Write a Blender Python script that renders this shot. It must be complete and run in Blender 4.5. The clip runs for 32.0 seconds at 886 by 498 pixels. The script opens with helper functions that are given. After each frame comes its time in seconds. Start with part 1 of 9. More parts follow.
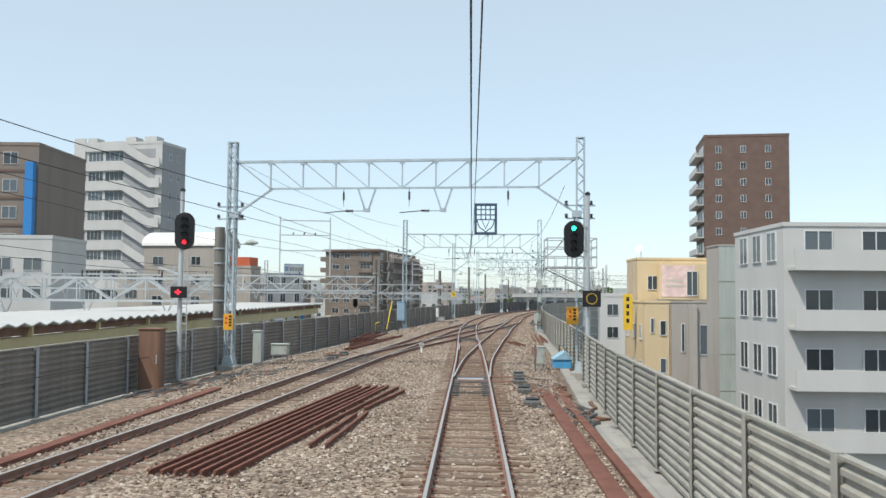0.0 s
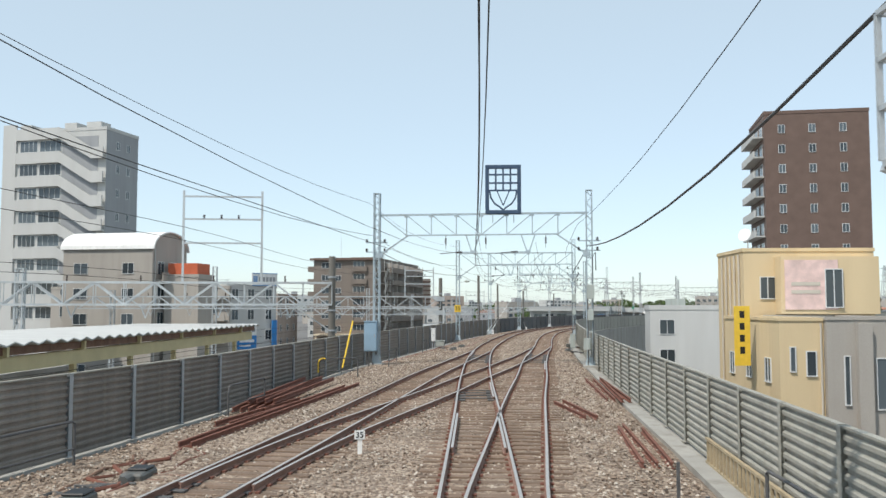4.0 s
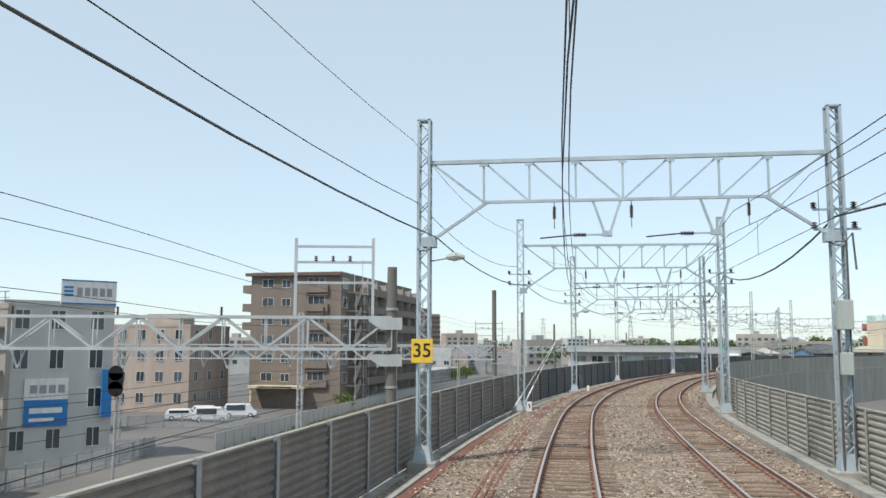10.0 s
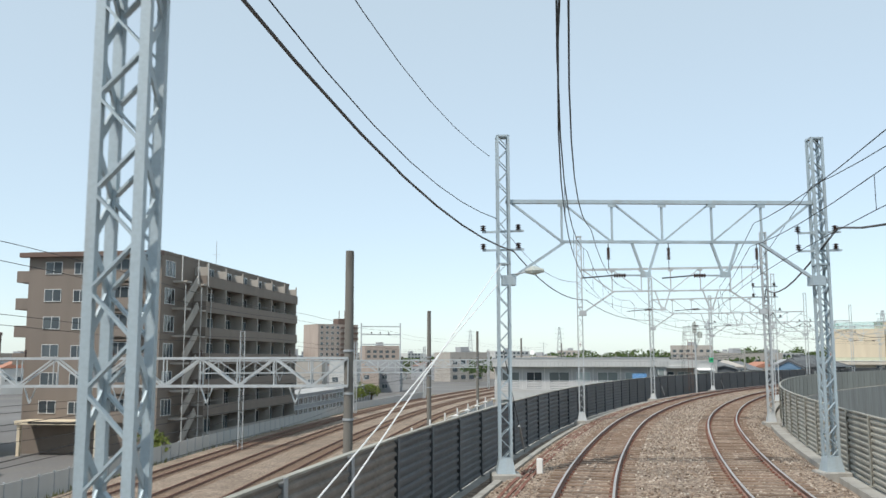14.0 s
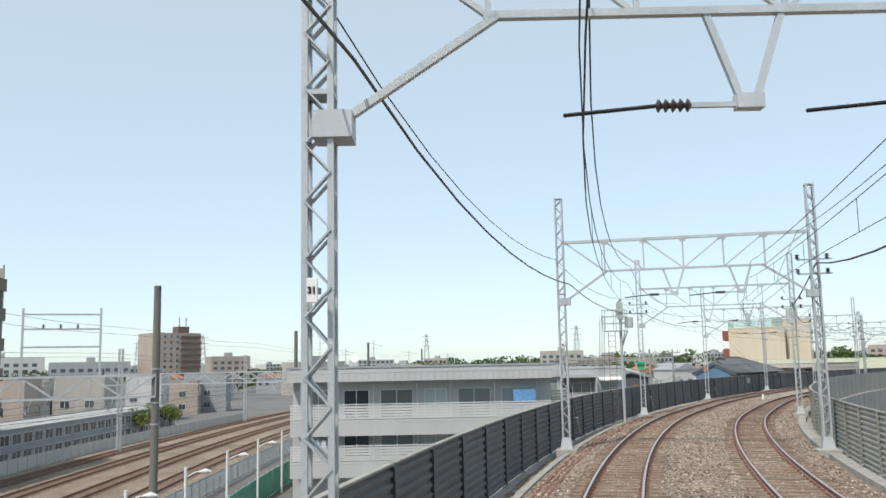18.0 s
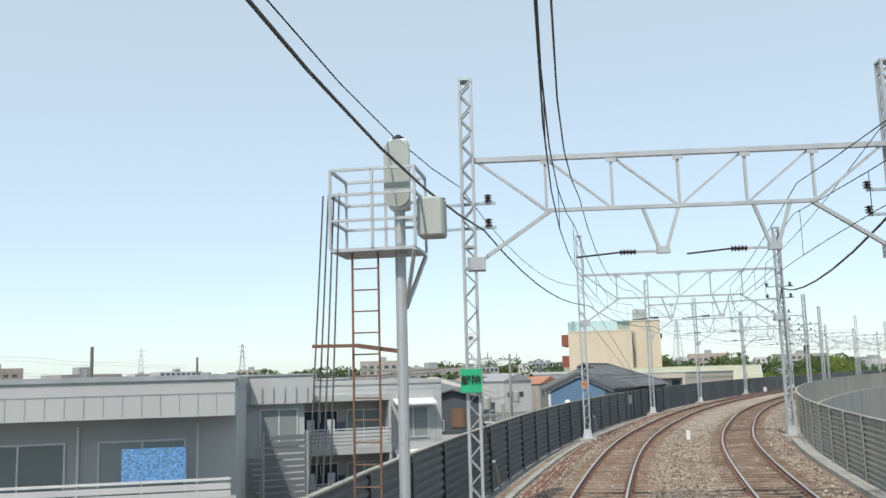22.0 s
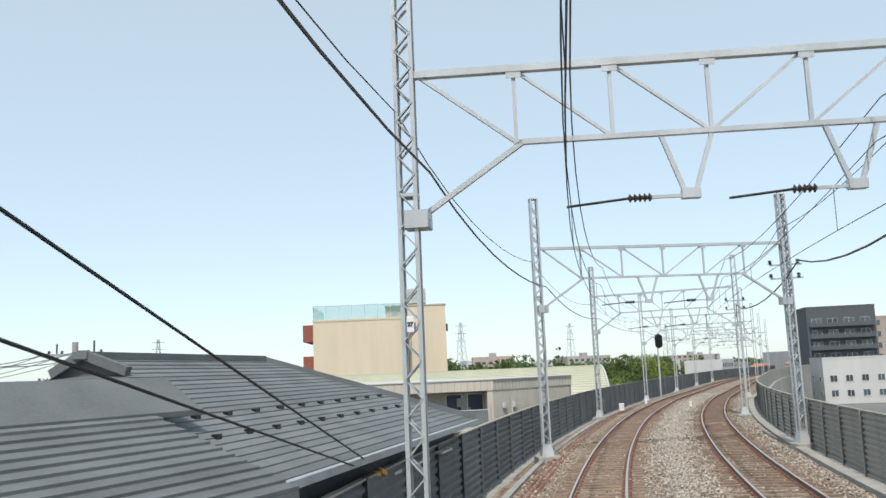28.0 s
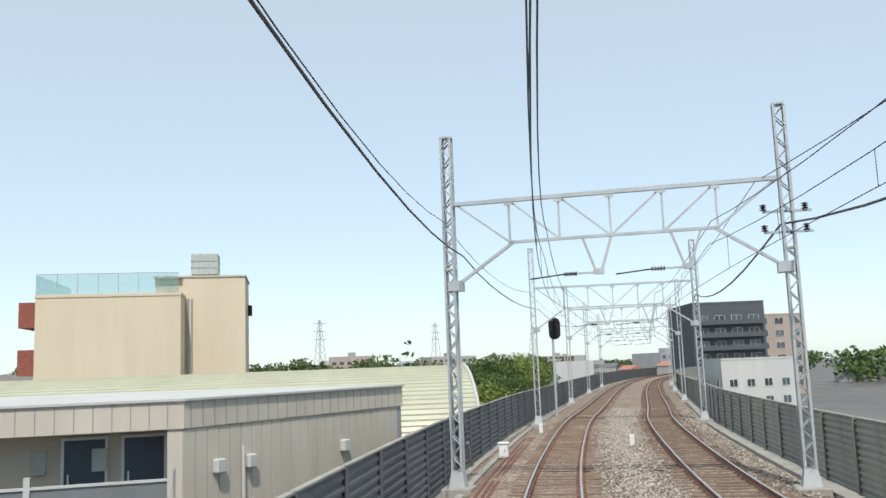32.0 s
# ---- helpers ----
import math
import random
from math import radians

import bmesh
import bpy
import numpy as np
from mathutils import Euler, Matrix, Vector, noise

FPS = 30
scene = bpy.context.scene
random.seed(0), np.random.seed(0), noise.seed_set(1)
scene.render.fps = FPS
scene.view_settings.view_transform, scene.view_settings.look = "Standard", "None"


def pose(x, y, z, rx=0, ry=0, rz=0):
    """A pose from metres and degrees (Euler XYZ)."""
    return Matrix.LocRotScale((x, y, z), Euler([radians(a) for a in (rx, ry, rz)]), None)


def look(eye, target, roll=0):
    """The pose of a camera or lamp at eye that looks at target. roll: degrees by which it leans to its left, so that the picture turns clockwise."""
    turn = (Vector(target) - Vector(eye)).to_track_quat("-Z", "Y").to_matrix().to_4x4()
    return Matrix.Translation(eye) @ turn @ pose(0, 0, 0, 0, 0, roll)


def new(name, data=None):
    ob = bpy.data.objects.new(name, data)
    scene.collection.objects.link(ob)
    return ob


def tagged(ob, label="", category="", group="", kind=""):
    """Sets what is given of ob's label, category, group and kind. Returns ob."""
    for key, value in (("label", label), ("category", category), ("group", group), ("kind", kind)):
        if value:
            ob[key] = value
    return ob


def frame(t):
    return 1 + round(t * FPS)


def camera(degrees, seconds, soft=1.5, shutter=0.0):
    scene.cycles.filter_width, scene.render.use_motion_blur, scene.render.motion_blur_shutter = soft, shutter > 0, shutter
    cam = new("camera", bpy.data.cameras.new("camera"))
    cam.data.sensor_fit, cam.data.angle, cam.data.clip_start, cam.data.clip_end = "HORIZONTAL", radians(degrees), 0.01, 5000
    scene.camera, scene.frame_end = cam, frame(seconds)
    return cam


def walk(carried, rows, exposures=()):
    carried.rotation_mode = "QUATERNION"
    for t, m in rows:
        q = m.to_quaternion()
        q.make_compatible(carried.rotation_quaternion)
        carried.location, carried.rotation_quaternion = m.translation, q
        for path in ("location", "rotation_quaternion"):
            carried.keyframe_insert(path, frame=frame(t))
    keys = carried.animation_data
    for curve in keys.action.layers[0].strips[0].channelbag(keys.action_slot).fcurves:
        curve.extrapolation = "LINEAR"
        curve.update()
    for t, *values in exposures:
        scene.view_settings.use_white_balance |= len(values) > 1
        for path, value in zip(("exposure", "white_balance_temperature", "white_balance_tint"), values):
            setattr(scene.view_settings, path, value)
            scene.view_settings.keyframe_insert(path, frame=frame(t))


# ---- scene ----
cam = camera(53.35, 32.0, shutter=0.08)
EYE = 3.15  # metres above the rail heads
# seconds, x, y, yaw to the left, pitch up, roll
PATH = [
    (0, 0.02, -0.00, 1.87, 2.86, 0.49),
    (0.5, 0.04, 3.15, 1.96, 2.93, 0.48),
    (1, 0.06, 6.47, 2.03, 3.01, 0.45),
    (1.5, 0.05, 9.95, 2.07, 3.12, 0.44),
    (2, 0.02, 13.53, 2.10, 3.22, 0.39),
    (2.5, -0.01, 17.19, 2.19, 3.31, 0.31),
    (3, -0.01, 20.96, 2.28, 3.54, 0.21),
    (3.5, 0.02, 24.97, 2.38, 3.66, 0.07),
    (5.5, -0.02, 43.67, 2.83, 4.05, -0.04),
    (6, -0.08, 48.59, 2.85, 4.08, -0.04),
    (6.5, -0.13, 53.58, 2.88, 4.16, 0.02),
    (7, -0.17, 58.66, 2.97, 4.20, 0.15),
    (7.5, -0.25, 63.95, 3.08, 4.42, 0.25),
    (8, -0.30, 69.52, 3.12, 4.83, 0.27),
    (8.5, -0.30, 75.22, 3.17, 5.36, 0.26),
    (9, -0.32, 80.88, 3.26, 5.78, 0.23),
    (9.5, -0.35, 86.45, 3.42, 6.04, 0.25),
    (10, -0.25, 91.90, 3.50, 6.26, 0.16),
    (10.5, 0.03, 97.29, 3.30, 6.56, -0.04),
    (11, 0.41, 102.63, 3.11, 6.74, -0.07),
    (11.5, 0.97, 107.92, 3.12, 6.88, -0.08),
    (12, 1.45, 113.02, 2.88, 7.16, -0.25),
    (12.5, 1.81, 117.90, 1.86, 7.16, -0.37),
    (13, 2.14, 122.67, 0.80, 7.16, -0.31),
    (13.5, 2.56, 127.39, -0.32, 7.02, -0.14),
    (14, 3.12, 132.12, -1.15, 7.11, -0.10),
    (14.5, 3.72, 136.96, -2.31, 6.90, -0.41),
    (16.5, 7.42, 156.54, -5.65, 7.27, -0.79),
    (17, 8.67, 161.34, -6.73, 7.39, -0.80),
    (17.5, 9.94, 166.14, -8.04, 7.48, -0.91),
    (18, 11.24, 170.95, -9.68, 7.61, -1.13),
    (18.5, 12.72, 175.77, -11.26, 7.70, -1.30),
    (19, 14.31, 180.54, -12.63, 7.75, -1.20),
    (19.5, 16.03, 185.21, -13.87, 7.72, -1.06),
    (20, 17.82, 189.78, -15.34, 7.88, -1.17),
    (20.5, 19.64, 194.29, -16.87, 7.91, -1.30),
    (21, 21.57, 198.74, -18.27, 7.95, -1.38),
    (21.5, 23.71, 203.10, -19.54, 7.98, -1.53),
    (22, 25.89, 207.36, -20.83, 8.07, -1.53),
    (22.5, 27.92, 211.55, -22.22, 8.06, -1.30),
    (23, 30.08, 215.64, -23.57, 7.98, -1.27),
    (23.5, 32.30, 219.66, -24.94, 8.15, -1.51),
    (24, 34.71, 223.53, -25.95, 8.06, -1.68),
    (24.5, 37.25, 227.23, -26.95, 7.98, -1.77),
    (26.5, 47.56, 241.82, -31.31, 8.11, -2.63),
    (27, 50.55, 245.54, -32.35, 8.09, -2.61),
    (27.5, 53.62, 249.23, -33.48, 8.04, -2.49),
    (28, 56.66, 252.87, -34.69, 8.01, -2.38),
    (28.5, 59.70, 256.39, -35.99, 7.93, -2.36),
    (29, 62.76, 259.73, -37.23, 7.89, -2.37),
    (29.5, 65.87, 262.90, -38.36, 7.85, -2.34),
    (30, 68.99, 265.94, -39.30, 7.80, -2.28),
    (30.5, 72.05, 268.88, -40.11, 7.75, -2.18),
    (31, 74.99, 271.79, -41.02, 7.69, -2.02),
    (31.5, 77.97, 274.70, -42.06, 7.63, -1.94),
    (32, 81.04, 277.64, -43.22, 7.72, -2.12),
]


def aim(x, y, yaw, pitch, roll):
    way = Vector((-math.sin(radians(yaw)) * math.cos(radians(pitch)), math.cos(radians(yaw)) * math.cos(radians(pitch)), math.sin(radians(pitch))))
    eye = Vector((x, y, EYE))
    return look(eye, eye + way, roll)


walk(cam, [(t, aim(x, y, yaw, pitch, roll)) for t, x, y, yaw, pitch, roll in PATH], exposures=[(0, 0.45), (32, 0.45)])

# ---- world and sun ----
SUN_AZ, SUN_EL = -138.0, 55.0  # degrees to the right of +y, and up
world = bpy.data.worlds.new("sky")
scene.world = world
world.use_nodes = True
wn = world.node_tree.nodes
sky = wn.new("ShaderNodeTexSky")
sky.sky_type, sky.sun_disc = "NISHITA", False
sky.sun_elevation, sky.sun_rotation = radians(SUN_EL), radians(SUN_AZ)
sky.air_density, sky.dust_density, sky.ozone_density, sky.altitude = 0.85, 0.6, 2.5, 20
# a thin even veil of high cloud over the blue
veil = wn.new("ShaderNodeMix")
veil.data_type = "RGBA"
veil.inputs[0].default_value = 0.6
world.node_tree.links.new(sky.outputs[0], veil.inputs[6])
veil.inputs[7].default_value = (3.7, 4.3, 4.3, 1)
world.node_tree.links.new(veil.outputs[2], wn["Background"].inputs[0])
wn["Background"].inputs[1].default_value = 0.15
sun = new("sun", bpy.data.lights.new("sun", "SUN"))
sun.data.energy, sun.data.angle, sun.data.color = 2.65, radians(0.6), (1.0, 0.94, 0.86)
sa, se = radians(SUN_AZ), radians(SUN_EL)
sun.matrix_world = look((0, 0, 50), Vector((0, 0, 50)) - Vector((math.sin(sa) * math.cos(se), math.cos(sa) * math.cos(se), math.sin(se))))

# ---- materials ----
def mat(name, color, rough=0.8, metal=0.0, scale=3.0, var=0.25, bump=0.1, fine=60.0, stain=None, stain_amt=0.0, streak=False, per_object=0.0, spec=0.4):
    """A surface with two scales of variation: broad patches and fine grain, optional stains or vertical streaks."""
    m = bpy.data.materials.new(name)
    m.use_nodes = True
    nt = m.node_tree
    n, ln = nt.nodes, nt.links
    b = n["Principled BSDF"]
    tc = n.new("ShaderNodeTexCoord")
    mp = n.new("ShaderNodeMapping")
    ln.new(tc.outputs["Object"], mp.inputs[0])
    if streak:
        mp.inputs["Scale"].default_value = (1, 1, 0.12)
    n1, n2 = n.new("ShaderNodeTexNoise"), n.new("ShaderNodeTexNoise")
    n1.inputs["Scale"].default_value, n1.inputs["Detail"].default_value = scale, 5
    n2.inputs["Scale"].default_value, n2.inputs["Detail"].default_value = fine, 3
    ln.new(mp.outputs[0], n1.inputs[0])
    ln.new(tc.outputs["Object"], n2.inputs[0])
    mix = n.new("ShaderNodeMath")
    mix.operation = "ADD"
    half = n.new("ShaderNodeMath")
    half.operation = "MULTIPLY"
    half.inputs[1].default_value = 0.5
    ln.new(n2.outputs[0], half.inputs[0])
    ln.new(n1.outputs[0], mix.inputs[0])
    ln.new(half.outputs[0], mix.inputs[1])
    ramp = n.new("ShaderNodeMapRange")
    ramp.inputs[1].default_value, ramp.inputs[2].default_value = 0.45, 1.05
    ramp.inputs[3].default_value, ramp.inputs[4].default_value = 1 - var, 1 + var * 0.6
    ln.new(mix.outputs[0], ramp.inputs[0])
    value = ramp.outputs[0]
    if per_object:
        oi = n.new("ShaderNodeObjectInfo")
        r2 = n.new("ShaderNodeMapRange")
        r2.inputs[3].default_value, r2.inputs[4].default_value = 1 - per_object, 1 + per_object
        ln.new(oi.outputs["Random"], r2.inputs[0])
        mm = n.new("ShaderNodeMath")
        mm.operation = "MULTIPLY"
        ln.new(value, mm.inputs[0])
        ln.new(r2.outputs[0], mm.inputs[1])
        value = mm.outputs[0]
    vm = n.new("ShaderNodeVectorMath")
    vm.operation = "SCALE"
    vm.inputs[0].default_value = color[:3]
    ln.new(value, vm.inputs["Scale"])
    out = vm.outputs[0]
    if stain:
        n3 = n.new("ShaderNodeTexNoise")
        n3.inputs["Scale"].default_value, n3.inputs["Detail"].default_value = scale * 2.3, 6
        ln.new(mp.outputs[0], n3.inputs[0])
        r3 = n.new("ShaderNodeMapRange")
        r3.inputs[1].default_value, r3.inputs[2].default_value = 0.5, 0.75
        r3.inputs[4].default_value = stain_amt
        ln.new(n3.outputs[0], r3.inputs[0])
        mx = n.new("ShaderNodeMix")
        mx.data_type = "RGBA"
        ln.new(r3.outputs[0], mx.inputs[0])
        ln.new(out, mx.inputs[6])
        mx.inputs[7].default_value = (*stain, 1)
        out = mx.outputs[2]
    ln.new(out, b.inputs["Base Color"])
    b.inputs["Roughness"].default_value, b.inputs["Metallic"].default_value = rough, metal
    b.inputs["Specular IOR Level"].default_value = spec
    if bump:
        bp = n.new("ShaderNodeBump")
        bp.inputs["Strength"].default_value, bp.inputs["Distance"].default_value = bump, 0.02
        ln.new(mix.outputs[0], bp.inputs["Height"])
        ln.new(bp.outputs[0], b.inputs["Normal"])
    return m


def gravel(name, c1, c2, c3, scale, bump):
    """Loose stone: cells of their own colour, patches of dust over them."""
    m = bpy.data.materials.new(name)
    m.use_nodes = True
    nt = m.node_tree
    n, ln = nt.nodes, nt.links
    b = n["Principled BSDF"]
    tc = n.new("ShaderNodeTexCoord")
    v = n.new("ShaderNodeTexVoronoi")
    v.inputs["Scale"].default_value = scale
    ln.new(tc.outputs["Object"], v.inputs[0])
    cr = n.new("ShaderNodeValToRGB")
    e = cr.color_ramp.elements
    e[0].color, e[1].color = (*c1, 1), (*c2, 1)
    mid = e.new(0.55)
    mid.color = (*c3, 1)
    sp = n.new("ShaderNodeSeparateColor")
    ln.new(v.outputs["Color"], sp.inputs[0])
    ln.new(sp.outputs[0], cr.inputs[0])
    nz = n.new("ShaderNodeTexNoise")
    nz.inputs["Scale"].default_value, nz.inputs["Detail"].default_value = 0.45, 6
    ln.new(tc.outputs["Object"], nz.inputs[0])
    mr = n.new("ShaderNodeMapRange")
    mr.inputs[1].default_value, mr.inputs[2].default_value, mr.inputs[3].default_value, mr.inputs[4].default_value = 0.3, 0.7, 0.75, 1.2
    ln.new(nz.outputs[0], mr.inputs[0])
    vm = n.new("ShaderNodeVectorMath")
    vm.operation = "SCALE"
    ln.new(cr.outputs[0], vm.inputs[0])
    ln.new(mr.outputs[0], vm.inputs["Scale"])
    ln.new(vm.outputs[0], b.inputs["Base Color"])
    b.inputs["Roughness"].default_value = 0.95
    bp = n.new("ShaderNodeBump")
    bp.inputs["Strength"].default_value, bp.inputs["Distance"].default_value, bp.invert = bump, 0.05, True
    ln.new(v.outputs["Distance"], bp.inputs["Height"])
    ln.new(bp.outputs[0], b.inputs["Normal"])
    return m


def stones(name, ramp):
    """Crushed stone: each piece takes its own shade."""
    m = bpy.data.materials.new(name)
    m.use_nodes = True
    n, ln = m.node_tree.nodes, m.node_tree.links
    b = n["Principled BSDF"]
    geo, cr = n.new("ShaderNodeNewGeometry"), n.new("ShaderNodeValToRGB")
    e = cr.color_ramp.elements
    e[0].position, e[0].color = ramp[0][0], (*ramp[0][1], 1)
    e[1].position, e[1].color = ramp[-1][0], (*ramp[-1][1], 1)
    for p, c in ramp[1:-1]:
        e.new(p).color = (*c, 1)
    ln.new(geo.outputs["Random Per Island"], cr.inputs[0])
    ln.new(cr.outputs[0], b.inputs["Base Color"])
    b.inputs["Roughness"].default_value = 0.95
    return m


def glassy(name, color, rough=0.08):
    """Window glass seen from outside by day, over a dim room."""
    m = bpy.data.materials.new(name)
    m.use_nodes = True
    n, ln = m.node_tree.nodes, m.node_tree.links
    b = n["Principled BSDF"]
    oi = n.new("ShaderNodeObjectInfo")
    mr = n.new("ShaderNodeMapRange")
    mr.inputs[3].default_value, mr.inputs[4].default_value = 0.5, 1.7
    ln.new(oi.outputs["Random"], mr.inputs[0])
    vm = n.new("ShaderNodeVectorMath")
    vm.operation = "SCALE"
    vm.inputs[0].default_value = color
    ln.new(mr.outputs[0], vm.inputs["Scale"])
    ln.new(vm.outputs[0], b.inputs["Base Color"])
    b.inputs["Roughness"].default_value, b.inputs["Specular IOR Level"].default_value = rough, 0.6
    return m


def glow(name, color, power):
    m = bpy.data.materials.new(name)
    m.use_nodes = True
    b = m.node_tree.nodes["Principled BSDF"]
    b.inputs["Base Color"].default_value = (*color, 1)
    b.inputs["Emission Color"].default_value, b.inputs["Emission Strength"].default_value = (*color, 1), power
    return m


M_BALLAST = gravel("ballast_stone", (0.13, 0.094, 0.07), (0.43, 0.355, 0.275), (0.27, 0.205, 0.155), 13.0, 1.0)
M_STONE = stones("ballast_piece", [(0.0, (0.1, 0.072, 0.055)), (0.35, (0.25, 0.185, 0.138)), (0.7, (0.36, 0.29, 0.225)), (1.0, (0.56, 0.5, 0.43))])
M_EARTH = mat("ground_asphalt", (0.16, 0.155, 0.15), 0.9, 0, 0.05, 0.35, 0.2, 3.0, (0.2, 0.18, 0.14), 0.5)
M_CONC = mat("concrete", (0.36, 0.35, 0.32), 0.9, 0, 0.7, 0.25, 0.25, 30, (0.18, 0.165, 0.14), 0.6, True)
M_OLDPOLE = mat("weathered_pole_concrete", (0.19, 0.18, 0.16), 0.95, 0, 1.5, 0.3, 0.2, 30, (0.07, 0.06, 0.05), 0.5, True)
M_RAIL_SIDE = mat("rusty_rail", (0.25, 0.15, 0.115), 0.85, 0.0, 4, 0.35, 0.2, 60)
M_RAIL_TOP = mat("polished_rail_head", (0.72, 0.66, 0.61), 0.5, 1.0, 8, 0.12, 0.02, 80)
M_SLEEPER = mat("weathered_sleeper", (0.21, 0.15, 0.11), 0.9, 0, 3, 0.35, 0.3, 40, (0.12, 0.07, 0.04), 0.5, per_object=0.25)
M_FENCE_L = mat("dusty_barrier_panel", (0.23, 0.205, 0.18), 0.85, 0.0, 1.3, 0.35, 0.15, 25, (0.36, 0.32, 0.27), 0.4, True, per_object=0.12)
M_FENCE_D = mat("dark_slate_barrier_panel", (0.14, 0.147, 0.152), 0.75, 0.1, 1.1, 0.3, 0.15, 22, (0.19, 0.19, 0.185), 0.4, True, per_object=0.14)
M_POST_R = mat("greenish_beige_post", (0.36, 0.355, 0.31), 0.7, 0.1, 2, 0.25, 0.08, 40)
M_POST_D = mat("dark_slate_post", (0.13, 0.145, 0.155), 0.65, 0.2, 2, 0.25, 0.08, 40)
M_FENCE_R = mat("pale_barrier_panel", (0.36, 0.35, 0.305), 0.75, 0.1, 1.2, 0.25, 0.15, 25, (0.24, 0.22, 0.18), 0.4, True, per_object=0.1)
M_POST = mat("galvanised_post", (0.38, 0.405, 0.42), 0.6, 0.2, 2, 0.25, 0.08, 40)
M_STEEL = mat("pale_blue_grey_steel_paint", (0.42, 0.5, 0.54), 0.55, 0.25, 1.5, 0.22, 0.08, 30, (0.3, 0.26, 0.2), 0.3, True)
M_STEEL_W = mat("silver_steel_paint", (0.5, 0.53, 0.54), 0.5, 0.3, 1.5, 0.2, 0.08, 30, (0.4, 0.36, 0.3), 0.3, True)
M_WIRE = mat("dark_wire", (0.03, 0.03, 0.03), 0.6, 0.4, 5, 0.2, 0)
M_CABLE = mat("thick_grey_cable", (0.1, 0.1, 0.1), 0.7, 0.0, 5, 0.2, 0)
M_CERAMIC = mat("brown_insulator", (0.07, 0.05, 0.045), 0.25, 0, 5, 0.2, 0)
M_BLACK = mat("black_enamel", (0.012, 0.012, 0.013), 0.45, 0, 4, 0.3, 0.05)
M_GREYBOX = mat("grey_green_enamel", (0.42, 0.46, 0.43), 0.6, 0.1, 2, 0.2, 0.05, 30, (0.3, 0.2, 0.12), 0.3, True)
M_BLUEBOX = mat("blue_grey_enamel", (0.28, 0.4, 0.5), 0.55, 0.1, 2, 0.15, 0.05)
M_TARP = mat("bright_blue_sheet", (0.08, 0.33, 0.6), 0.6, 0, 3, 0.2, 0.3)
M_RUSTBOX = mat("rusty_brown_cabinet", (0.22, 0.13, 0.09), 0.8, 0.1, 2, 0.3, 0.1, 30, (0.1, 0.05, 0.03), 0.5, True)
M_YELLOW = mat("yellow_paint", (0.75, 0.5, 0.05), 0.55, 0, 4, 0.15, 0.03)
M_ORANGE = mat("orange_yellow_sign", (0.75, 0.36, 0.03), 0.5, 0, 4, 0.12, 0.0)
M_GREEN = mat("green_sign", (0.03, 0.42, 0.2), 0.5, 0, 4, 0.1, 0.0)
M_WHITE = mat("white_paint", (0.78, 0.78, 0.76), 0.55, 0, 2, 0.12, 0.03, 30, (0.5, 0.47, 0.4), 0.3, True)
M_INK = mat("black_lettering", (0.015, 0.015, 0.015), 0.6, 0, 4, 0.1, 0)
M_REDINK = mat("red_lettering", (0.55, 0.05, 0.04), 0.6, 0, 4, 0.1, 0)
M_BLUEINK = mat("blue_lettering", (0.03, 0.2, 0.5), 0.6, 0, 4, 0.1, 0)
M_RUST = mat("rust_red_steel", (0.2, 0.085, 0.06), 0.85, 0.1, 3, 0.35, 0.15, 40)
M_TILE_BROWN = mat("brown_grey_tile", (0.205, 0.172, 0.145), 0.75, 0, 0.6, 0.15, 0.1, 12, (0.2, 0.16, 0.13), 0.3, True)
M_TILE_DARK = mat("dark_brown_tile", (0.15, 0.1, 0.08), 0.7, 0, 0.6, 0.2, 0.1, 12)
M_TILE_PINK = mat("pinkish_beige_wall", (0.41, 0.34, 0.29), 0.85, 0, 0.6, 0.15, 0.1, 12, (0.3, 0.24, 0.2), 0.3, True)
M_WALL_W = mat("pale_grey_white_wall", (0.52, 0.52, 0.5), 0.85, 0, 0.5, 0.1, 0.06, 15, (0.5, 0.48, 0.44), 0.3, True)
M_SIDING = mat("grey_white_panel_siding", (0.48, 0.49, 0.48), 0.8, 0, 0.5, 0.1, 0.06, 15, (0.42, 0.41, 0.38), 0.3, True)
M_PALE_STONE = stones("pale_new_stone", [(0.0, (0.15, 0.12, 0.095)), (0.5, (0.3, 0.26, 0.215)), (1.0, (0.5, 0.46, 0.4))])
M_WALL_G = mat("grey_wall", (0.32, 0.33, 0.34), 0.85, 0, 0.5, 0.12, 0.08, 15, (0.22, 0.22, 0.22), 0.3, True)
M_WALL_GB = mat("grey_beige_wall", (0.4, 0.37, 0.33), 0.85, 0, 0.5, 0.14, 0.08, 15, (0.26, 0.23, 0.2), 0.35, True)
M_WALL_C = mat("cream_stucco", (0.64, 0.55, 0.41), 0.9, 0, 0.5, 0.1, 0.1, 20, (0.55, 0.43, 0.3), 0.3, True)
M_WALL_S = mat("stone_beige_siding", (0.55, 0.5, 0.42), 0.85, 0, 0.7, 0.1, 0.06, 25, (0.4, 0.36, 0.3), 0.3, True)
M_WALL_Y = mat("warm_yellow_stucco", (0.66, 0.52, 0.32), 0.9, 0, 0.5, 0.12, 0.1, 20, (0.45, 0.33, 0.2), 0.3, True)
M_WALL_B = mat("slate_blue_siding", (0.13, 0.225, 0.33), 0.75, 0, 0.8, 0.12, 0.05, 25)
M_LIME = mat("yellow_green_stucco", (0.42, 0.45, 0.11), 0.85, 0, 0.6, 0.15, 0.08, 20, (0.3, 0.3, 0.1), 0.3, True)
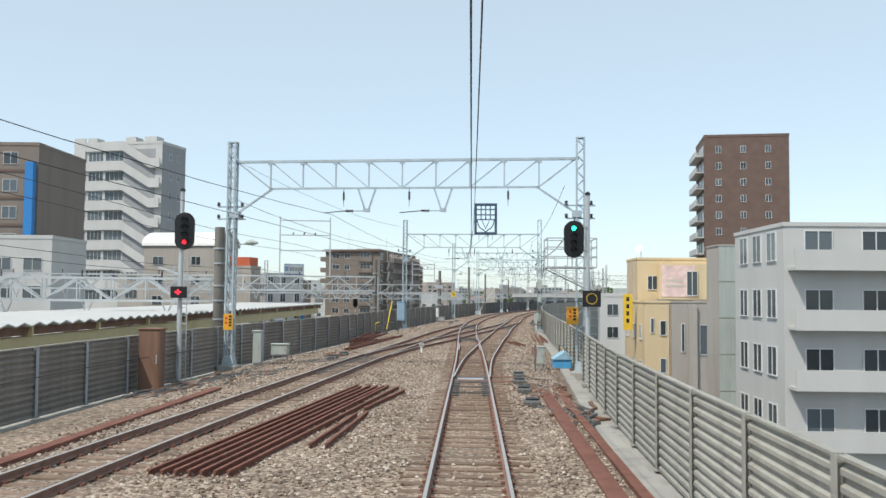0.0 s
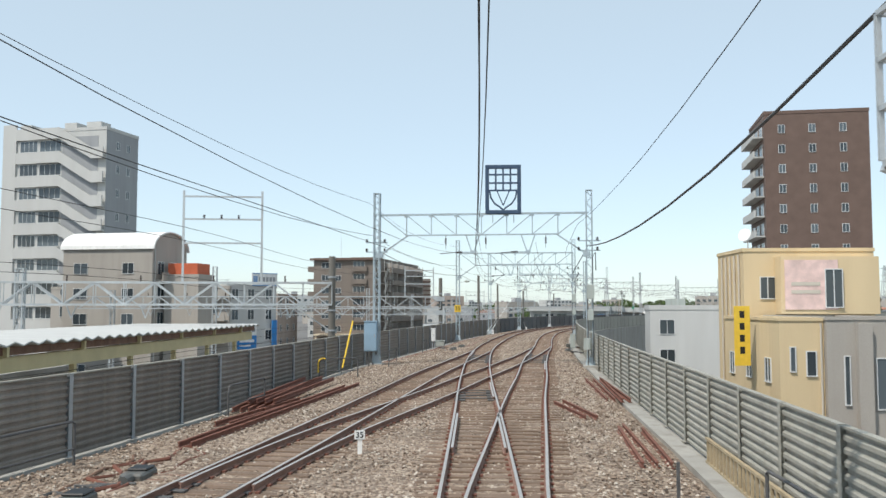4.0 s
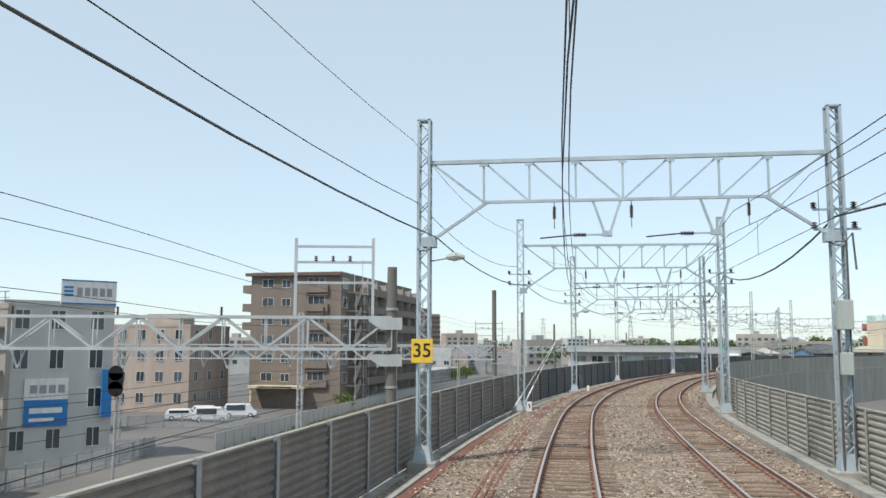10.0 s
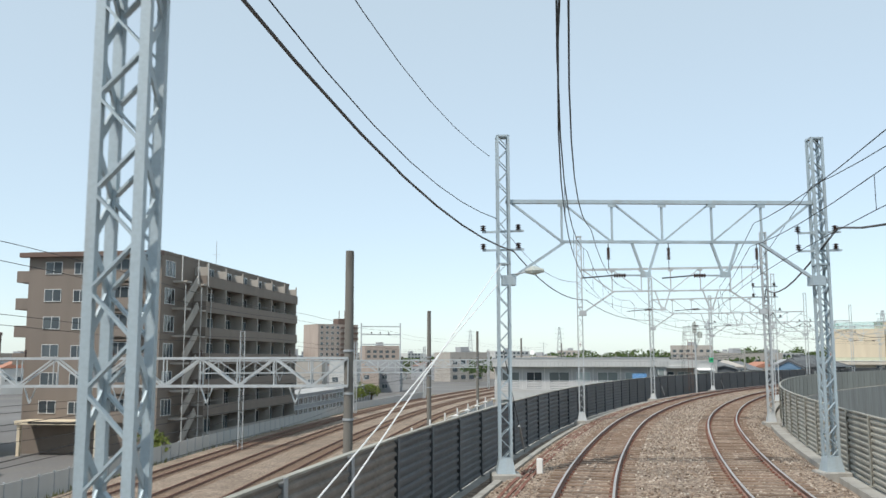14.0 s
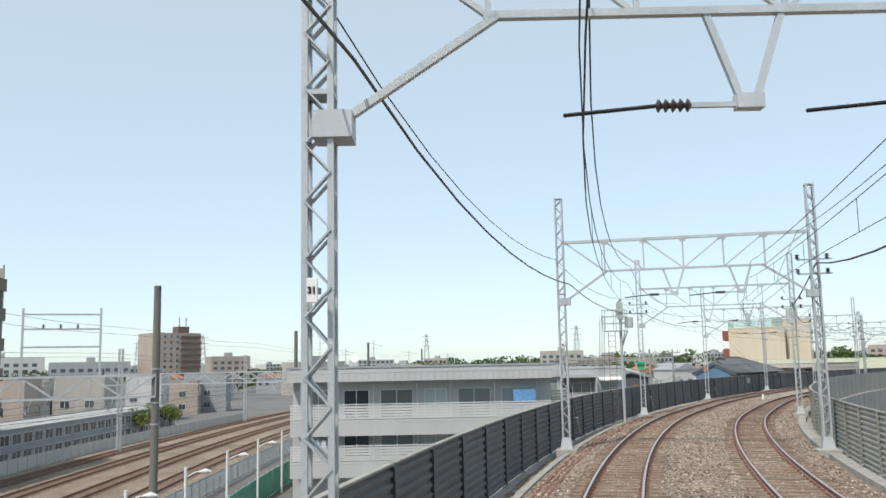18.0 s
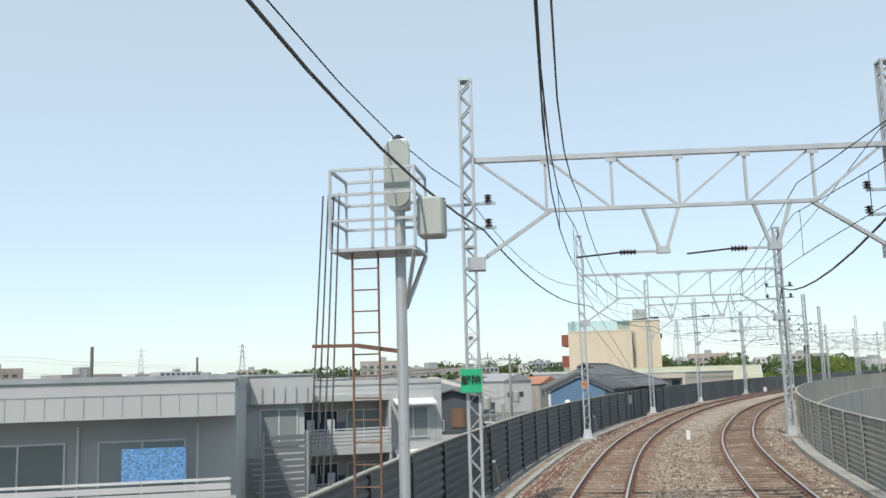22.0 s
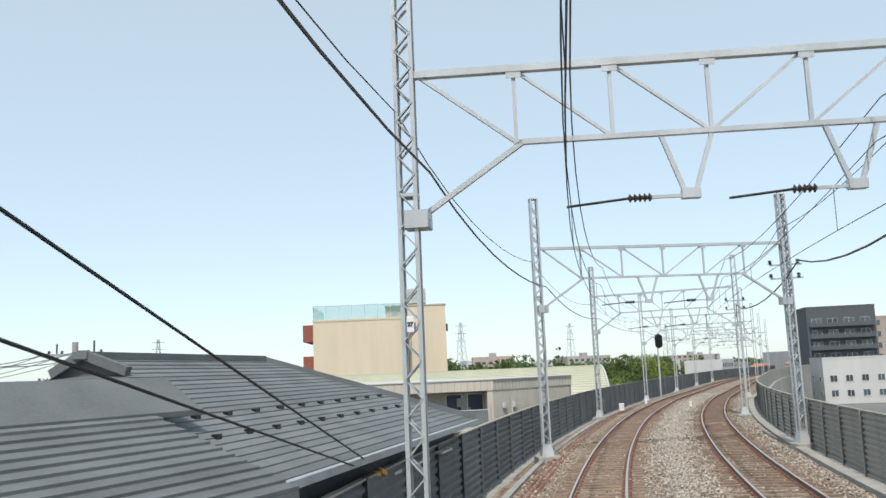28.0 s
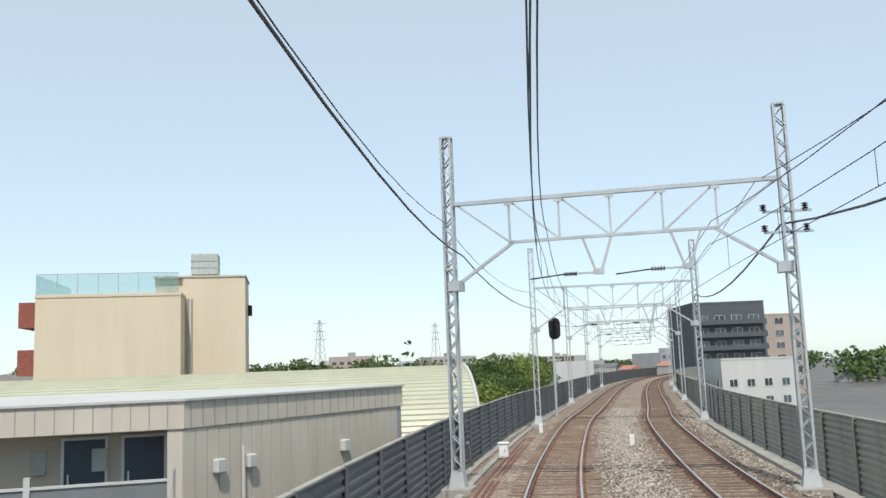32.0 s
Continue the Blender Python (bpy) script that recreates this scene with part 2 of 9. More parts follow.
M_ROOF_P = mat("pale_beige_roofing", (0.42, 0.39, 0.35), 0.8, 0, 0.5, 0.15, 0.08, 12, (0.3, 0.27, 0.24), 0.35, True)
M_ROOF_GP = mat("greenish_tin_roof", (0.33, 0.37, 0.33), 0.6, 0.2, 0.6, 0.15, 0.06, 20, (0.25, 0.22, 0.18), 0.3, True)
M_WALL_D = mat("charcoal_siding", (0.09, 0.1, 0.11), 0.8, 0, 0.8, 0.15, 0.05, 25)
M_ROOF_D = mat("dark_slate_roof", (0.15, 0.16, 0.165), 0.75, 0, 1.2, 0.25, 0.15, 20, per_object=0.15)
M_ROOF_M = mat("pale_metal_roof", (0.5, 0.5, 0.38), 0.5, 0.2, 0.6, 0.15, 0.05, 15)
M_ROOF_G = mat("grey_flat_roof", (0.4, 0.4, 0.39), 0.9, 0, 0.4, 0.25, 0.1, 10, (0.25, 0.24, 0.22), 0.4)
M_ROOF_R = mat("terracotta_roof", (0.42, 0.2, 0.13), 0.8, 0, 1.0, 0.2, 0.1, 20)
M_DOOR = mat("dark_blue_grey_door", (0.07, 0.09, 0.12), 0.5, 0.1, 2, 0.1, 0.02)
M_ALU = mat("aluminium_frame", (0.68, 0.69, 0.68), 0.5, 0.15, 3, 0.1, 0.02)
M_PARAPET = mat("grey_metal_balustrade", (0.2, 0.215, 0.22), 0.6, 0.2, 1, 0.12, 0.03)
M_SLATS = mat("white_balcony_slat", (0.56, 0.56, 0.55), 0.6, 0, 1, 0.1, 0.03)
M_CURTAIN = mat("pale_curtain", (0.6, 0.62, 0.58), 0.9, 0, 6, 0.15, 0.2)
M_BLUECLOTH = mat("blue_patterned_cloth", (0.1, 0.3, 0.6), 0.9, 0, 14, 0.8, 0.2, 40, (0.7, 0.75, 0.8), 0.7)
M_CLOTH_D = mat("dark_laundry", (0.04, 0.05, 0.09), 0.95, 0, 8, 0.3, 0.3)
M_CLOTH_L = mat("light_laundry", (0.55, 0.58, 0.62), 0.95, 0, 8, 0.2, 0.3)
M_GLASS = glassy("dark_window_glass", (0.06, 0.075, 0.085))
M_GLASS_C = glassy("curtained_window_glass", (0.29, 0.33, 0.32), 0.12)
M_LEAF = mat("green_leaves", (0.075, 0.12, 0.03), 0.8, 0, 1.5, 0.5, 0.0, 9, per_object=0.2)
M_LEAF2 = mat("yellow_green_leaves", (0.16, 0.2, 0.04), 0.8, 0, 1.5, 0.5, 0.0, 9, per_object=0.2)
M_LEAF3 = mat("dark_conifer_needles", (0.03, 0.07, 0.03), 0.85, 0, 1.5, 0.4, 0.0, 9, per_object=0.2)
M_BARK = mat("brown_bark", (0.12, 0.09, 0.06), 0.9, 0, 4, 0.3, 0.4)
M_CARW = mat("white_car_paint", (0.75, 0.76, 0.77), 0.3, 0, 1, 0.05, 0)
M_RUBBER = mat("black_rubber", (0.02, 0.02, 0.02), 0.8, 0, 4, 0.2, 0.1)
M_WEED = mat("dry_weeds", (0.2, 0.2, 0.07), 0.9, 0, 3, 0.5, 0.2)
M_CANOPY = mat("cream_canopy_steel", (0.6, 0.52, 0.3), 0.6, 0.1, 1, 0.15, 0.05)
M_FRP = mat("corrugated_canopy_sheet", (0.52, 0.52, 0.5), 0.5, 0.1, 1, 0.12, 0.05)
G_GREEN, G_RED = glow("green_signal_lamp", (0.02, 1.0, 0.5), 5.0), glow("red_signal_lamp", (1.0, 0.02, 0.04), 1.6)

# ---- building helpers ----
def to_mesh(name, verts, faces, material):
    me = bpy.data.meshes.new(name)
    me.from_pydata([tuple(v) for v in verts], [], faces)
    me.materials.append(material)
    me.update()
    return me


class Shape:
    """Gathers simple solids into one mesh."""

    def __init__(self):
        self.v, self.f = [], []

    def add(self, verts, faces):
        k = len(self.v)
        self.v += [Vector(v) for v in verts]
        self.f += [tuple(i + k for i in f) for f in faces]
        return self

    def box(self, x0, y0, z0, x1, y1, z1, m=None):
        p = [Vector((x, y, z)) for z in (z0, z1) for y in (y0, y1) for x in (x0, x1)]
        if m:
            p = [m @ q for q in p]
        return self.add(p, [(0, 2, 3, 1), (4, 5, 7, 6), (0, 1, 5, 4), (1, 3, 7, 5), (3, 2, 6, 7), (2, 0, 4, 6)])

    def bar(self, a, b, w, h=None):
        """A square bar from a to b."""
        a, b = Vector(a), Vector(b)
        d = b - a
        q = d.to_track_quat("Z", "Y").to_matrix().to_4x4()
        h = h or w
        return self.box(-w / 2, -h / 2, 0, w / 2, h / 2, d.length, Matrix.Translation(a) @ q)

    def rod(self, pts, r, n=6, caps=True):
        """A round tube through the points; r may be a list."""
        pts = [Vector(p) for p in pts]
        rs = r if isinstance(r, (list, tuple)) else [r] * len(pts)
        vs, fs = [], []
        for i, p in enumerate(pts):
            d = pts[min(i + 1, len(pts) - 1)] - pts[max(i - 1, 0)]
            q = d.to_track_quat("Z", "Y")
            vs += [p + q @ Vector((rs[i] * math.cos(2 * math.pi * k / n), rs[i] * math.sin(2 * math.pi * k / n), 0)) for k in range(n)]
        for i in range(len(pts) - 1):
            fs += [(i * n + k, i * n + (k + 1) % n, (i + 1) * n + (k + 1) % n, (i + 1) * n + k) for k in range(n)]
        if caps:
            fs += [tuple(range(n - 1, -1, -1)), tuple((len(pts) - 1) * n + k for k in range(n))]
        return self.add(vs, fs)

    def prism(self, ring, z0, z1):
        """An upright prism on a plan outline (counter-clockwise)."""
        n = len(ring)
        vs = [(x, y, z0) for x, y in ring] + [(x, y, z1) for x, y in ring]
        fs = [tuple(range(n - 1, -1, -1)), tuple(range(n, 2 * n))] + [(k, (k + 1) % n, n + (k + 1) % n, n + k) for k in range(n)]
        return self.add(vs, fs)

    def sweep(self, profile, frames, closed=True):
        """Sweeps a profile of (across, up) through frames of (origin, across, up)."""
        n = len(profile)
        vs = [o + a * x + u * y for o, a, u in frames for x, y in profile]
        fs = []
        for i in range(len(frames) - 1):
            for k in range(n if closed else n - 1):
                fs.append((i * n + k, (i + 1) * n + k, (i + 1) * n + (k + 1) % n, i * n + (k + 1) % n))
        if closed:
            fs += [tuple(range(n)), tuple(len(frames) * n - 1 - k for k in range(n))]
        return self.add(vs, fs)

    def mesh(self, name, material):
        return to_mesh(name, self.v, self.f, material)


def bevelled(me, width):
    bm = bmesh.new()
    bm.from_mesh(me)
    bmesh.ops.bevel(bm, geom=bm.edges[:], offset=width, segments=1, affect="EDGES", clamp_overlap=True)
    bm.to_mesh(me)
    bm.free()
    return me


def part(name, me, parent, label="", m=None):
    """One mesh object under a thing or a part."""
    ob = new(name, me)
    ob.parent = parent
    if m is not None:
        ob.matrix_local = m
    return tagged(ob, label)


def thing(name, m, label, category, group="", kind=""):
    """An empty at a thing's base, to carry its parts."""
    ob = new(name)
    ob.empty_display_size = 0.2
    ob.matrix_world = m
    return tagged(ob, label, category, group, kind)


def setting(name, me, label, category):
    return tagged(new(name, me), label, category, "", "structure")


# ---- the line of the railway, in chainage s and offset d to the right ----
LINE = [(0.0, -26), (0.0, -2.6), (0.0, 11.6), (0.0, 25.8), (0.0, 40.0), (-0.1, 54.2), (-0.25, 68.4), (-0.2, 82.6), (0.2, 96.7), (1.2, 110.9), (2.5, 125.0),
        (4.2, 139.1), (6.8, 153.1), (10.3, 166.8), (14.5, 180.4), (19.6, 193.6), (25.5, 206.5), (32.2, 219.0), (39.9, 230.9), (48.2, 242.4),
        (57.3, 253.3), (66.9, 263.8), (77.0, 273.7), (87.5, 283.2), (98.4, 292.4), (109.6, 301.1), (121.0, 309.5), (132.8, 317.5),
        (156.5, 333.7), (181.0, 350.0), (209.0, 367.5), (244.0, 386.5), (284.0, 404.5)]


def spline(points, step=1.0):
    """Points every step metres along a smooth curve through the given ones."""
    p = [Vector((x, y, 0)) for x, y in points]
    p = [2 * p[0] - p[1]] + p + [2 * p[-1] - p[-2]]
    fine = []
    for a, b, c, d in zip(p, p[1:], p[2:], p[3:]):
        for k in range(24):
            t = k / 24
            fine.append(0.5 * (2 * b + (c - a) * t + (2 * a - 5 * b + 4 * c - d) * t * t + (3 * b - a - 3 * c + d) * t ** 3))
    fine.append(p[-2])
    arr = np.array(fine)
    run = np.r_[0, np.cumsum(np.linalg.norm(np.diff(arr, axis=0), axis=1))]
    s = np.arange(0, run[-1], step)
    return np.stack([np.interp(s, run, arr[:, i]) for i in range(2)], 1)


RUN = spline(LINE)
S0 = -26.0  # chainage of the first point
S_END = S0 + len(RUN) - 2
AHEAD = np.gradient(RUN, axis=0)
AHEAD /= np.linalg.norm(AHEAD, axis=1)[:, None]


# how far the true run is ahead of the line's own distance posts
POSTS = ((-26, 0.0), (0, 0.1), (20, 0.0), (30, -0.25), (40, -0.4), (50, -1.05), (76, -1.4), (100, -1.45), (120, -0.8), (140, -0.4), (160, 0.25), (180, 0.4), (220, 0.8), (260, 0.9), (500, 0.9))


def at(s, d=0.0, z=0.0):
    """The place at chainage s and offset d."""
    s = s + np.interp(s, [q[0] for q in POSTS], [q[1] for q in POSTS])
    k = min(max(s - S0, 0), len(RUN) - 1.001)
    x, y = (np.interp(k, range(len(RUN)), RUN[:, i]) for i in range(2))
    ax, ay = (np.interp(k, range(len(RUN)), AHEAD[:, i]) for i in range(2))
    return Vector((x + d * ay, y - d * ax, z))


def turn_at(s):
    """The heading at s, degrees to the right of +y."""
    k = min(max(s - S0, 0), len(RUN) - 1.001)
    return math.degrees(math.atan2(np.interp(k, range(len(RUN)), AHEAD[:, 0]), np.interp(k, range(len(RUN)), AHEAD[:, 1])))


def by_line(s, d=0.0, z=0.0, turn=0.0):
    """A pose whose y runs along the line at s."""
    p = at(s, d, z)
    return pose(p.x, p.y, p.z, 0, 0, -turn_at(s) - turn)


def table(rows):
    s0, d0 = zip(*rows)
    grid = np.arange(S0 - 30, S_END + 30, 1.0)
    d = np.interp(grid, s0, d0)
    ker = np.hanning(15)
    d = np.convolve(np.pad(d, 7, mode="edge"), ker / ker.sum(), "valid")
    return lambda s: float(np.interp(s, grid, d))


fence_left = table([(-26, -12.8), (0, -12.4), (25, -11.9), (34, -11.55), (41, -11.05), (46, -10.3), (52, -9.5), (61, -8.5), (71, -7.85), (82, -7.2), (91, -6.0), (103, -5.1), (121, -4.6), (142, -3.8), (158, -3.4), (500, -3.4)])
fence_right = table([(-26, 3.6), (0, 3.7), (15, 3.75), (24, 3.95), (31, 4.3), (66, 6.1), (79, 6.8), (102, 7.6), (500, 7.6)])
own_track = table([(-26, 0), (500, 0)])
right_track = table([(33, 0.0), (44, 0.35), (60.6, 1.6), (71, 2.55), (101, 4.5), (500, 4.5)])
left_track = table([(-26, -10.0), (0, -8.4), (16, -7.25), (26, -6.45), (37, -5.6), (43, -5.15), (65, -3.0), (73, -2.3), (82.5, -1.2), (94, -0.1), (97, 0)])
cross_track = table([(44, -5.0), (52, -4.0), (64.5, -1.25), (71, -0.15), (78, 1.3), (90, 3.25), (101, 4.4), (104, 4.5)])

# ---- ground and viaduct ----
GROUND = -6.0
g = Shape()
g.add([(-2600, -600, GROUND), (2600, -600, GROUND), (2600, 4200, GROUND), (-2600, 4200, GROUND)], [(0, 1, 2, 3)])
setting("ground", g.mesh("ground", M_EARTH), "grey town ground with streets and yards", "ground")

UP = Vector((0, 0, 1))


def frames_on(track, s_a, s_b, step=1.5, z=0.0):
    out = []
    n = max(2, int((s_b - s_a) / step) + 1)
    for k in range(n):
        s = s_a + (s_b - s_a) * k / (n - 1)
        p, q0, q1 = at(s, track(s), z), at(s - 0.4, track(s - 0.4)), at(s + 0.4, track(s + 0.4))
        d = (q1 - q0).normalized()
        out.append((p, Vector((d.y, -d.x, 0)), UP))
    return out


def strip(name, lo, hi, s_a, s_b, z_top, z_low, material, step=2.0):
    """A slab between two offsets along the line."""
    v, f = [], []
    n = int((s_b - s_a) / step) + 1
    for k in range(n):
        s = s_a + (s_b - s_a) * k / (n - 1)
        a, b = at(s, lo(s)), at(s, hi(s))
        v += [(a.x, a.y, z_low), (b.x, b.y, z_low), (b.x, b.y, z_top), (a.x, a.y, z_top)]
    for k in range(n - 1):
        i, j = 4 * k, 4 * k + 4
        f += [(i, j, j + 1, i + 1), (i + 1, j + 1, j + 2, i + 2), (i + 2, j + 2, j + 3, i + 3), (i + 3, j + 3, j, i)]
    f += [(0, 1, 2, 3), tuple(4 * (n - 1) + q for q in (3, 2, 1, 0))]
    return to_mesh(name, v, f, material)


setting("viaduct", strip("viaduct", lambda s: fence_left(s) - 0.35, lambda s: fence_right(s) + 0.35, S0, S_END, -0.42, GROUND + 0.004, M_CONC), "grey concrete viaduct deck with solid sides", "viaduct")


def bed_height(s, d):
    """The height of the ballast: level between the rails, falling off to the shoulders."""
    edge = min(d - fence_left(s), fence_right(s) - d)
    lim = 0.75 if s > 100 else 0.55
    fall = min(1.0, max(0.0, (edge - lim) / 0.55))
    return -0.40 + 0.22 * fall


v, f, cols = [], [], 44
rows_s = [S0 + k * 0.8 for k in range(int((S_END - S0) / 0.8))]
for s in rows_s:
    lo, hi = fence_left(s) + 0.3, fence_right(s) - 0.3
    for c in range(cols):
        d = lo + (hi - lo) * c / (cols - 1)
        p = at(s, d)
        lump = 0.035 * noise.noise(Vector((p.x * 1.9, p.y * 1.9, 0))) + 0.03 * noise.noise(Vector((p.x * 0.4, p.y * 0.4, 5)))
        v.append((p.x, p.y, bed_height(s, d) + lump))
for r in range(len(rows_s) - 1):
    for c in range(cols - 1):
        i = r * cols + c
        f.append((i, i + 1, i + cols + 1, i + cols))
tagged(new("ballast", to_mesh("ballast", v, f, M_BALLAST)), "brown crushed stone ballast of the track bed", "ballast", "", "stuff")

# loose stones over the part of the bed that is passed closest
STONE = np.array([(1, 0, 0), (-0.9, 0.2, 0), (0.1, 0.8, 0.1), (-0.1, -0.9, 0), (0, 0.1, 0.75), (0.1, 0, -0.6)])
STONE_FACES = np.array([(0, 2, 4), (2, 1, 4), (1, 3, 4), (3, 0, 4), (2, 0, 5), (1, 2, 5), (3, 1, 5), (0, 3, 5)])


def at_many(s, d):
    """Places for whole rows of chainages and offsets."""
    s = s + np.interp(s, [q[0] for q in POSTS], [q[1] for q in POSTS])
    k = np.clip(s - S0, 0, len(RUN) - 1.001)
    n = np.arange(len(RUN))
    x, y, ax, ay = (np.interp(k, n, c) for c in (RUN[:, 0], RUN[:, 1], AHEAD[:, 0], AHEAD[:, 1]))
    return x + d * ay, y - d * ax


def scatter(name, ss, dd, rng_, small, large, rise, material, label):
    """Angular stones lying on the ballast, in one mesh."""
    n = len(ss)
    x, y = at_many(ss, dd)
    z = np.array([bed_height(a, b) for a, b in zip(ss, dd)]) + rise
    ang, size = rng_.uniform(0, 6.28, n), rng_.uniform(small, large, n)
    q = STONE[None] * size[:, None, None] * rng_.uniform(0.65, 1.35, (n, 6, 3))
    ca, sn = np.cos(ang)[:, None], np.sin(ang)[:, None]
    vv = np.stack([x[:, None] + q[..., 0] * ca - q[..., 1] * sn, y[:, None] + q[..., 0] * sn + q[..., 1] * ca, z[:, None] + q[..., 2]], -1)
    ff = (STONE_FACES[None] + 6 * np.arange(n)[:, None, None]).reshape(-1, 3)
    me = bpy.data.meshes.new(name)
    me.from_pydata(vv.reshape(-1, 3), [], ff)
    me.materials.append(material)
    tagged(new(name, me), label, "stones", "", "stuff")


rng = np.random.default_rng(4)
ss = np.concatenate([rng.uniform(10, 112, 62000), rng.uniform(112, 310, 58000)])
lo_, hi_ = np.array([max(fence_left(a) + 1.0, -9.5) for a in ss]), np.array([min(fence_right(a) - 1.0, 6.6) for a in ss])
dd = lo_ + (hi_ - lo_) * rng.random(len(ss))
near_ = np.min([np.abs(dd - np.array([trk(a) for a in ss])) for trk in (own_track, right_track, left_track)], axis=0)
keep_ = (near_ > 1.15) | (rng.random(len(ss)) < 0.22)
ss, dd = ss[keep_], dd[keep_]
scatter("loose_stones", ss, dd, rng, 0.022, 0.055, 0.014, M_STONE, "loose brown ballast stones between the rails")
# newer pale stones between the two tracks on the curve
ss = 256 + 110 * rng.random(28000) ** 0.8
mid_ = np.array([own_track(a) * 0.5 + right_track(a) * 0.5 for a in ss])
side_ = (rng.random(len(ss)) < 0.25) & (ss > 262)
dd = np.where(side_, np.array([right_track(a) + 1.9 for a in ss]), mid_) + rng.normal(0, 0.5, len(ss))
scatter("pale_stones", ss, np.minimum(dd, np.array([fence_right(a) - 0.8 for a in ss])), rng, 0.03, 0.06, 0.02, M_PALE_STONE, "pale grey new ballast stones between the tracks")

# ---- tracks ----
GAUGE = 1.372
FOOT = [(-0.06, -0.15), (0.06, -0.15), (0.06, -0.135), (0.012, -0.115), (0.012, -0.045), (0.034, -0.035), (0.034, -0.006), (-0.034, -0.006), (-0.034, -0.035), (-0.012, -0.045), (-0.012, -0.115), (-0.06, -0.135)]
HEAD = [(-0.031, -0.006), (0.031, -0.006), (0.028, 0.0), (-0.028, 0.0)]


def rail(track, off, s_a, s_b, parent):
    body = part("rail", Shape().sweep(FOOT, [(p + a * off, a, u) for p, a, u in frames_on(track, s_a, s_b)]).mesh("rail", M_RAIL_SIDE), parent)
    part("rail_head", Shape().sweep(HEAD, [(p + a * off, a, u) for p, a, u in frames_on(track, s_a, s_b)]).mesh("rail_head", M_RAIL_TOP), body, "worn bright running surface")


sleeper_mesh = bevelled(Shape().box(-1.2, -0.11, -0.31, 1.2, 0.11, -0.152).mesh("sleeper", M_SLEEPER), 0.012)
clip_shape = Shape()
for x in (-GAUGE / 2 - 0.1, -GAUGE / 2 + 0.1, GAUGE / 2 - 0.1, GAUGE / 2 + 0.1):
    clip_shape.box(x - 0.05, -0.07, -0.152, x + 0.05, 0.07, -0.118)


def track_thing(name, track, s_a, s_b, label, single_from, single_to, pitch=0.62):
    t = thing(name, pose(0, 0, 0), label, "railway track")
    for off in (-GAUGE / 2, GAUGE / 2):
        rail(track, off, s_a, s_b, t)
    far, fast = Shape(), Shape()
    n = int((s_b - s_a) / pitch)
    for k in range(n):
        s = s_a + k * pitch
        p, a, u = frames_on(track, s, s + 0.1)[0]
        m = Matrix.Translation(p) @ pose(0, 0, random.uniform(-0.012, 0.012), 0, 0, math.degrees(math.atan2(a.y, a.x)) + random.uniform(-0.6, 0.6))
        if single_from <= s <= single_to:
            part("sleeper", sleeper_mesh, t, "", m)
        else:
            far.box(-1.2, -0.11, -0.31, 1.2, 0.11, -0.152, m)
        for x in (-GAUGE / 2, GAUGE / 2):
            fast.box(x - 0.13, -0.06, -0.156, x - 0.055, 0.06, -0.115, m).box(x + 0.055, -0.06, -0.156, x + 0.13, 0.06, -0.115, m)
    if far.v:
        tagged(part("sleepers", far.mesh("sleepers", M_SLEEPER), t, "row of weathered sleepers"), kind="stuff")
    tagged(part("rail_fastenings", fast.mesh("rail_fastenings", M_RUST), t, "rusty rail clips"), kind="stuff")
    return t


track_thing("railway_track", own_track, S0, S_END, "straight then curving track with bright rails on brown sleepers", 5, 160)
track_thing("railway_track", right_track, 34, S_END, "track diverging then running parallel on brown ballast", 60, 220)
track_thing("railway_track", left_track, S0, 95, "rusty side track that joins the line", 10, 90)
track_thing("railway_track", cross_track, 46, 103, "short crossover track between the two lines", 46, 103)

# ---- noise barriers ----
PITCH = 3.0


def fence_panel_mesh(h, slats, material):
    """A panel folded from one sheet into louvres, one pitch long along y, with its face to +x."""
    dz = h / slats
    ring = [(-0.05, 0.0)]
    for k in range(slats):
        z = k * dz
        ring += [(0.035, z + 0.015), (0.035, z + dz * 0.42), (-0.012, z + dz * 0.62), (-0.012, z + dz * 0.97)]
    ring += [(-0.05, h)]
    fr = [(Vector((0, y, 0)), Vector((1, 0, 0)), UP) for y in (0.06, PITCH - 0.06)]
    return Shape().sweep(ring, fr).mesh("panel", material)


def h_post(h, material=M_POST):
    return Shape().box(-0.075, -0.075, 0, -0.063, 0.075, h).box(0.063, -0.075, 0, 0.075, 0.075, h).box(-0.063, -0.006, 0, 0.063, 0.006, h).box(-0.12, -0.12, 0, 0.12, 0.12, 0.02).mesh("post", material)


def barrier(name, edge, s_a, s_b, h, slats, material, face, label, posts=M_POST):
    t = thing(name, pose(0, 0, 0), label, "noise barrier")
    panel, post = fence_panel_mesh(h, slats, material), h_post(h + 0.03, posts)
    cap = Shape().box(-0.06, 0.05, h, 0.05, PITCH - 0.05, h + 0.035).mesh("top_rail", M_FENCE_R)
    s = s_a
    while s < s_b:
        a = at(s, edge(s), -0.36)
        b = at(s + PITCH, edge(s + PITCH), -0.36)
        rz = math.degrees(math.atan2(b.y - a.y, b.x - a.x)) - 90
        m = pose(a.x, a.y, a.z, 0, 0, rz)
        if face < 0:
            m = pose(b.x, b.y, b.z, 0, 0, rz + 180)
        stretch = Matrix.Diagonal((1, (b - a).length / PITCH, 1, 1))
        pl = part("panel", panel, t, "", m @ stretch)
        part("top_rail", cap, pl)
        part("post", post, t, "", pose(a.x, a.y, a.z, 0, 0, rz))
        s += PITCH
    return t


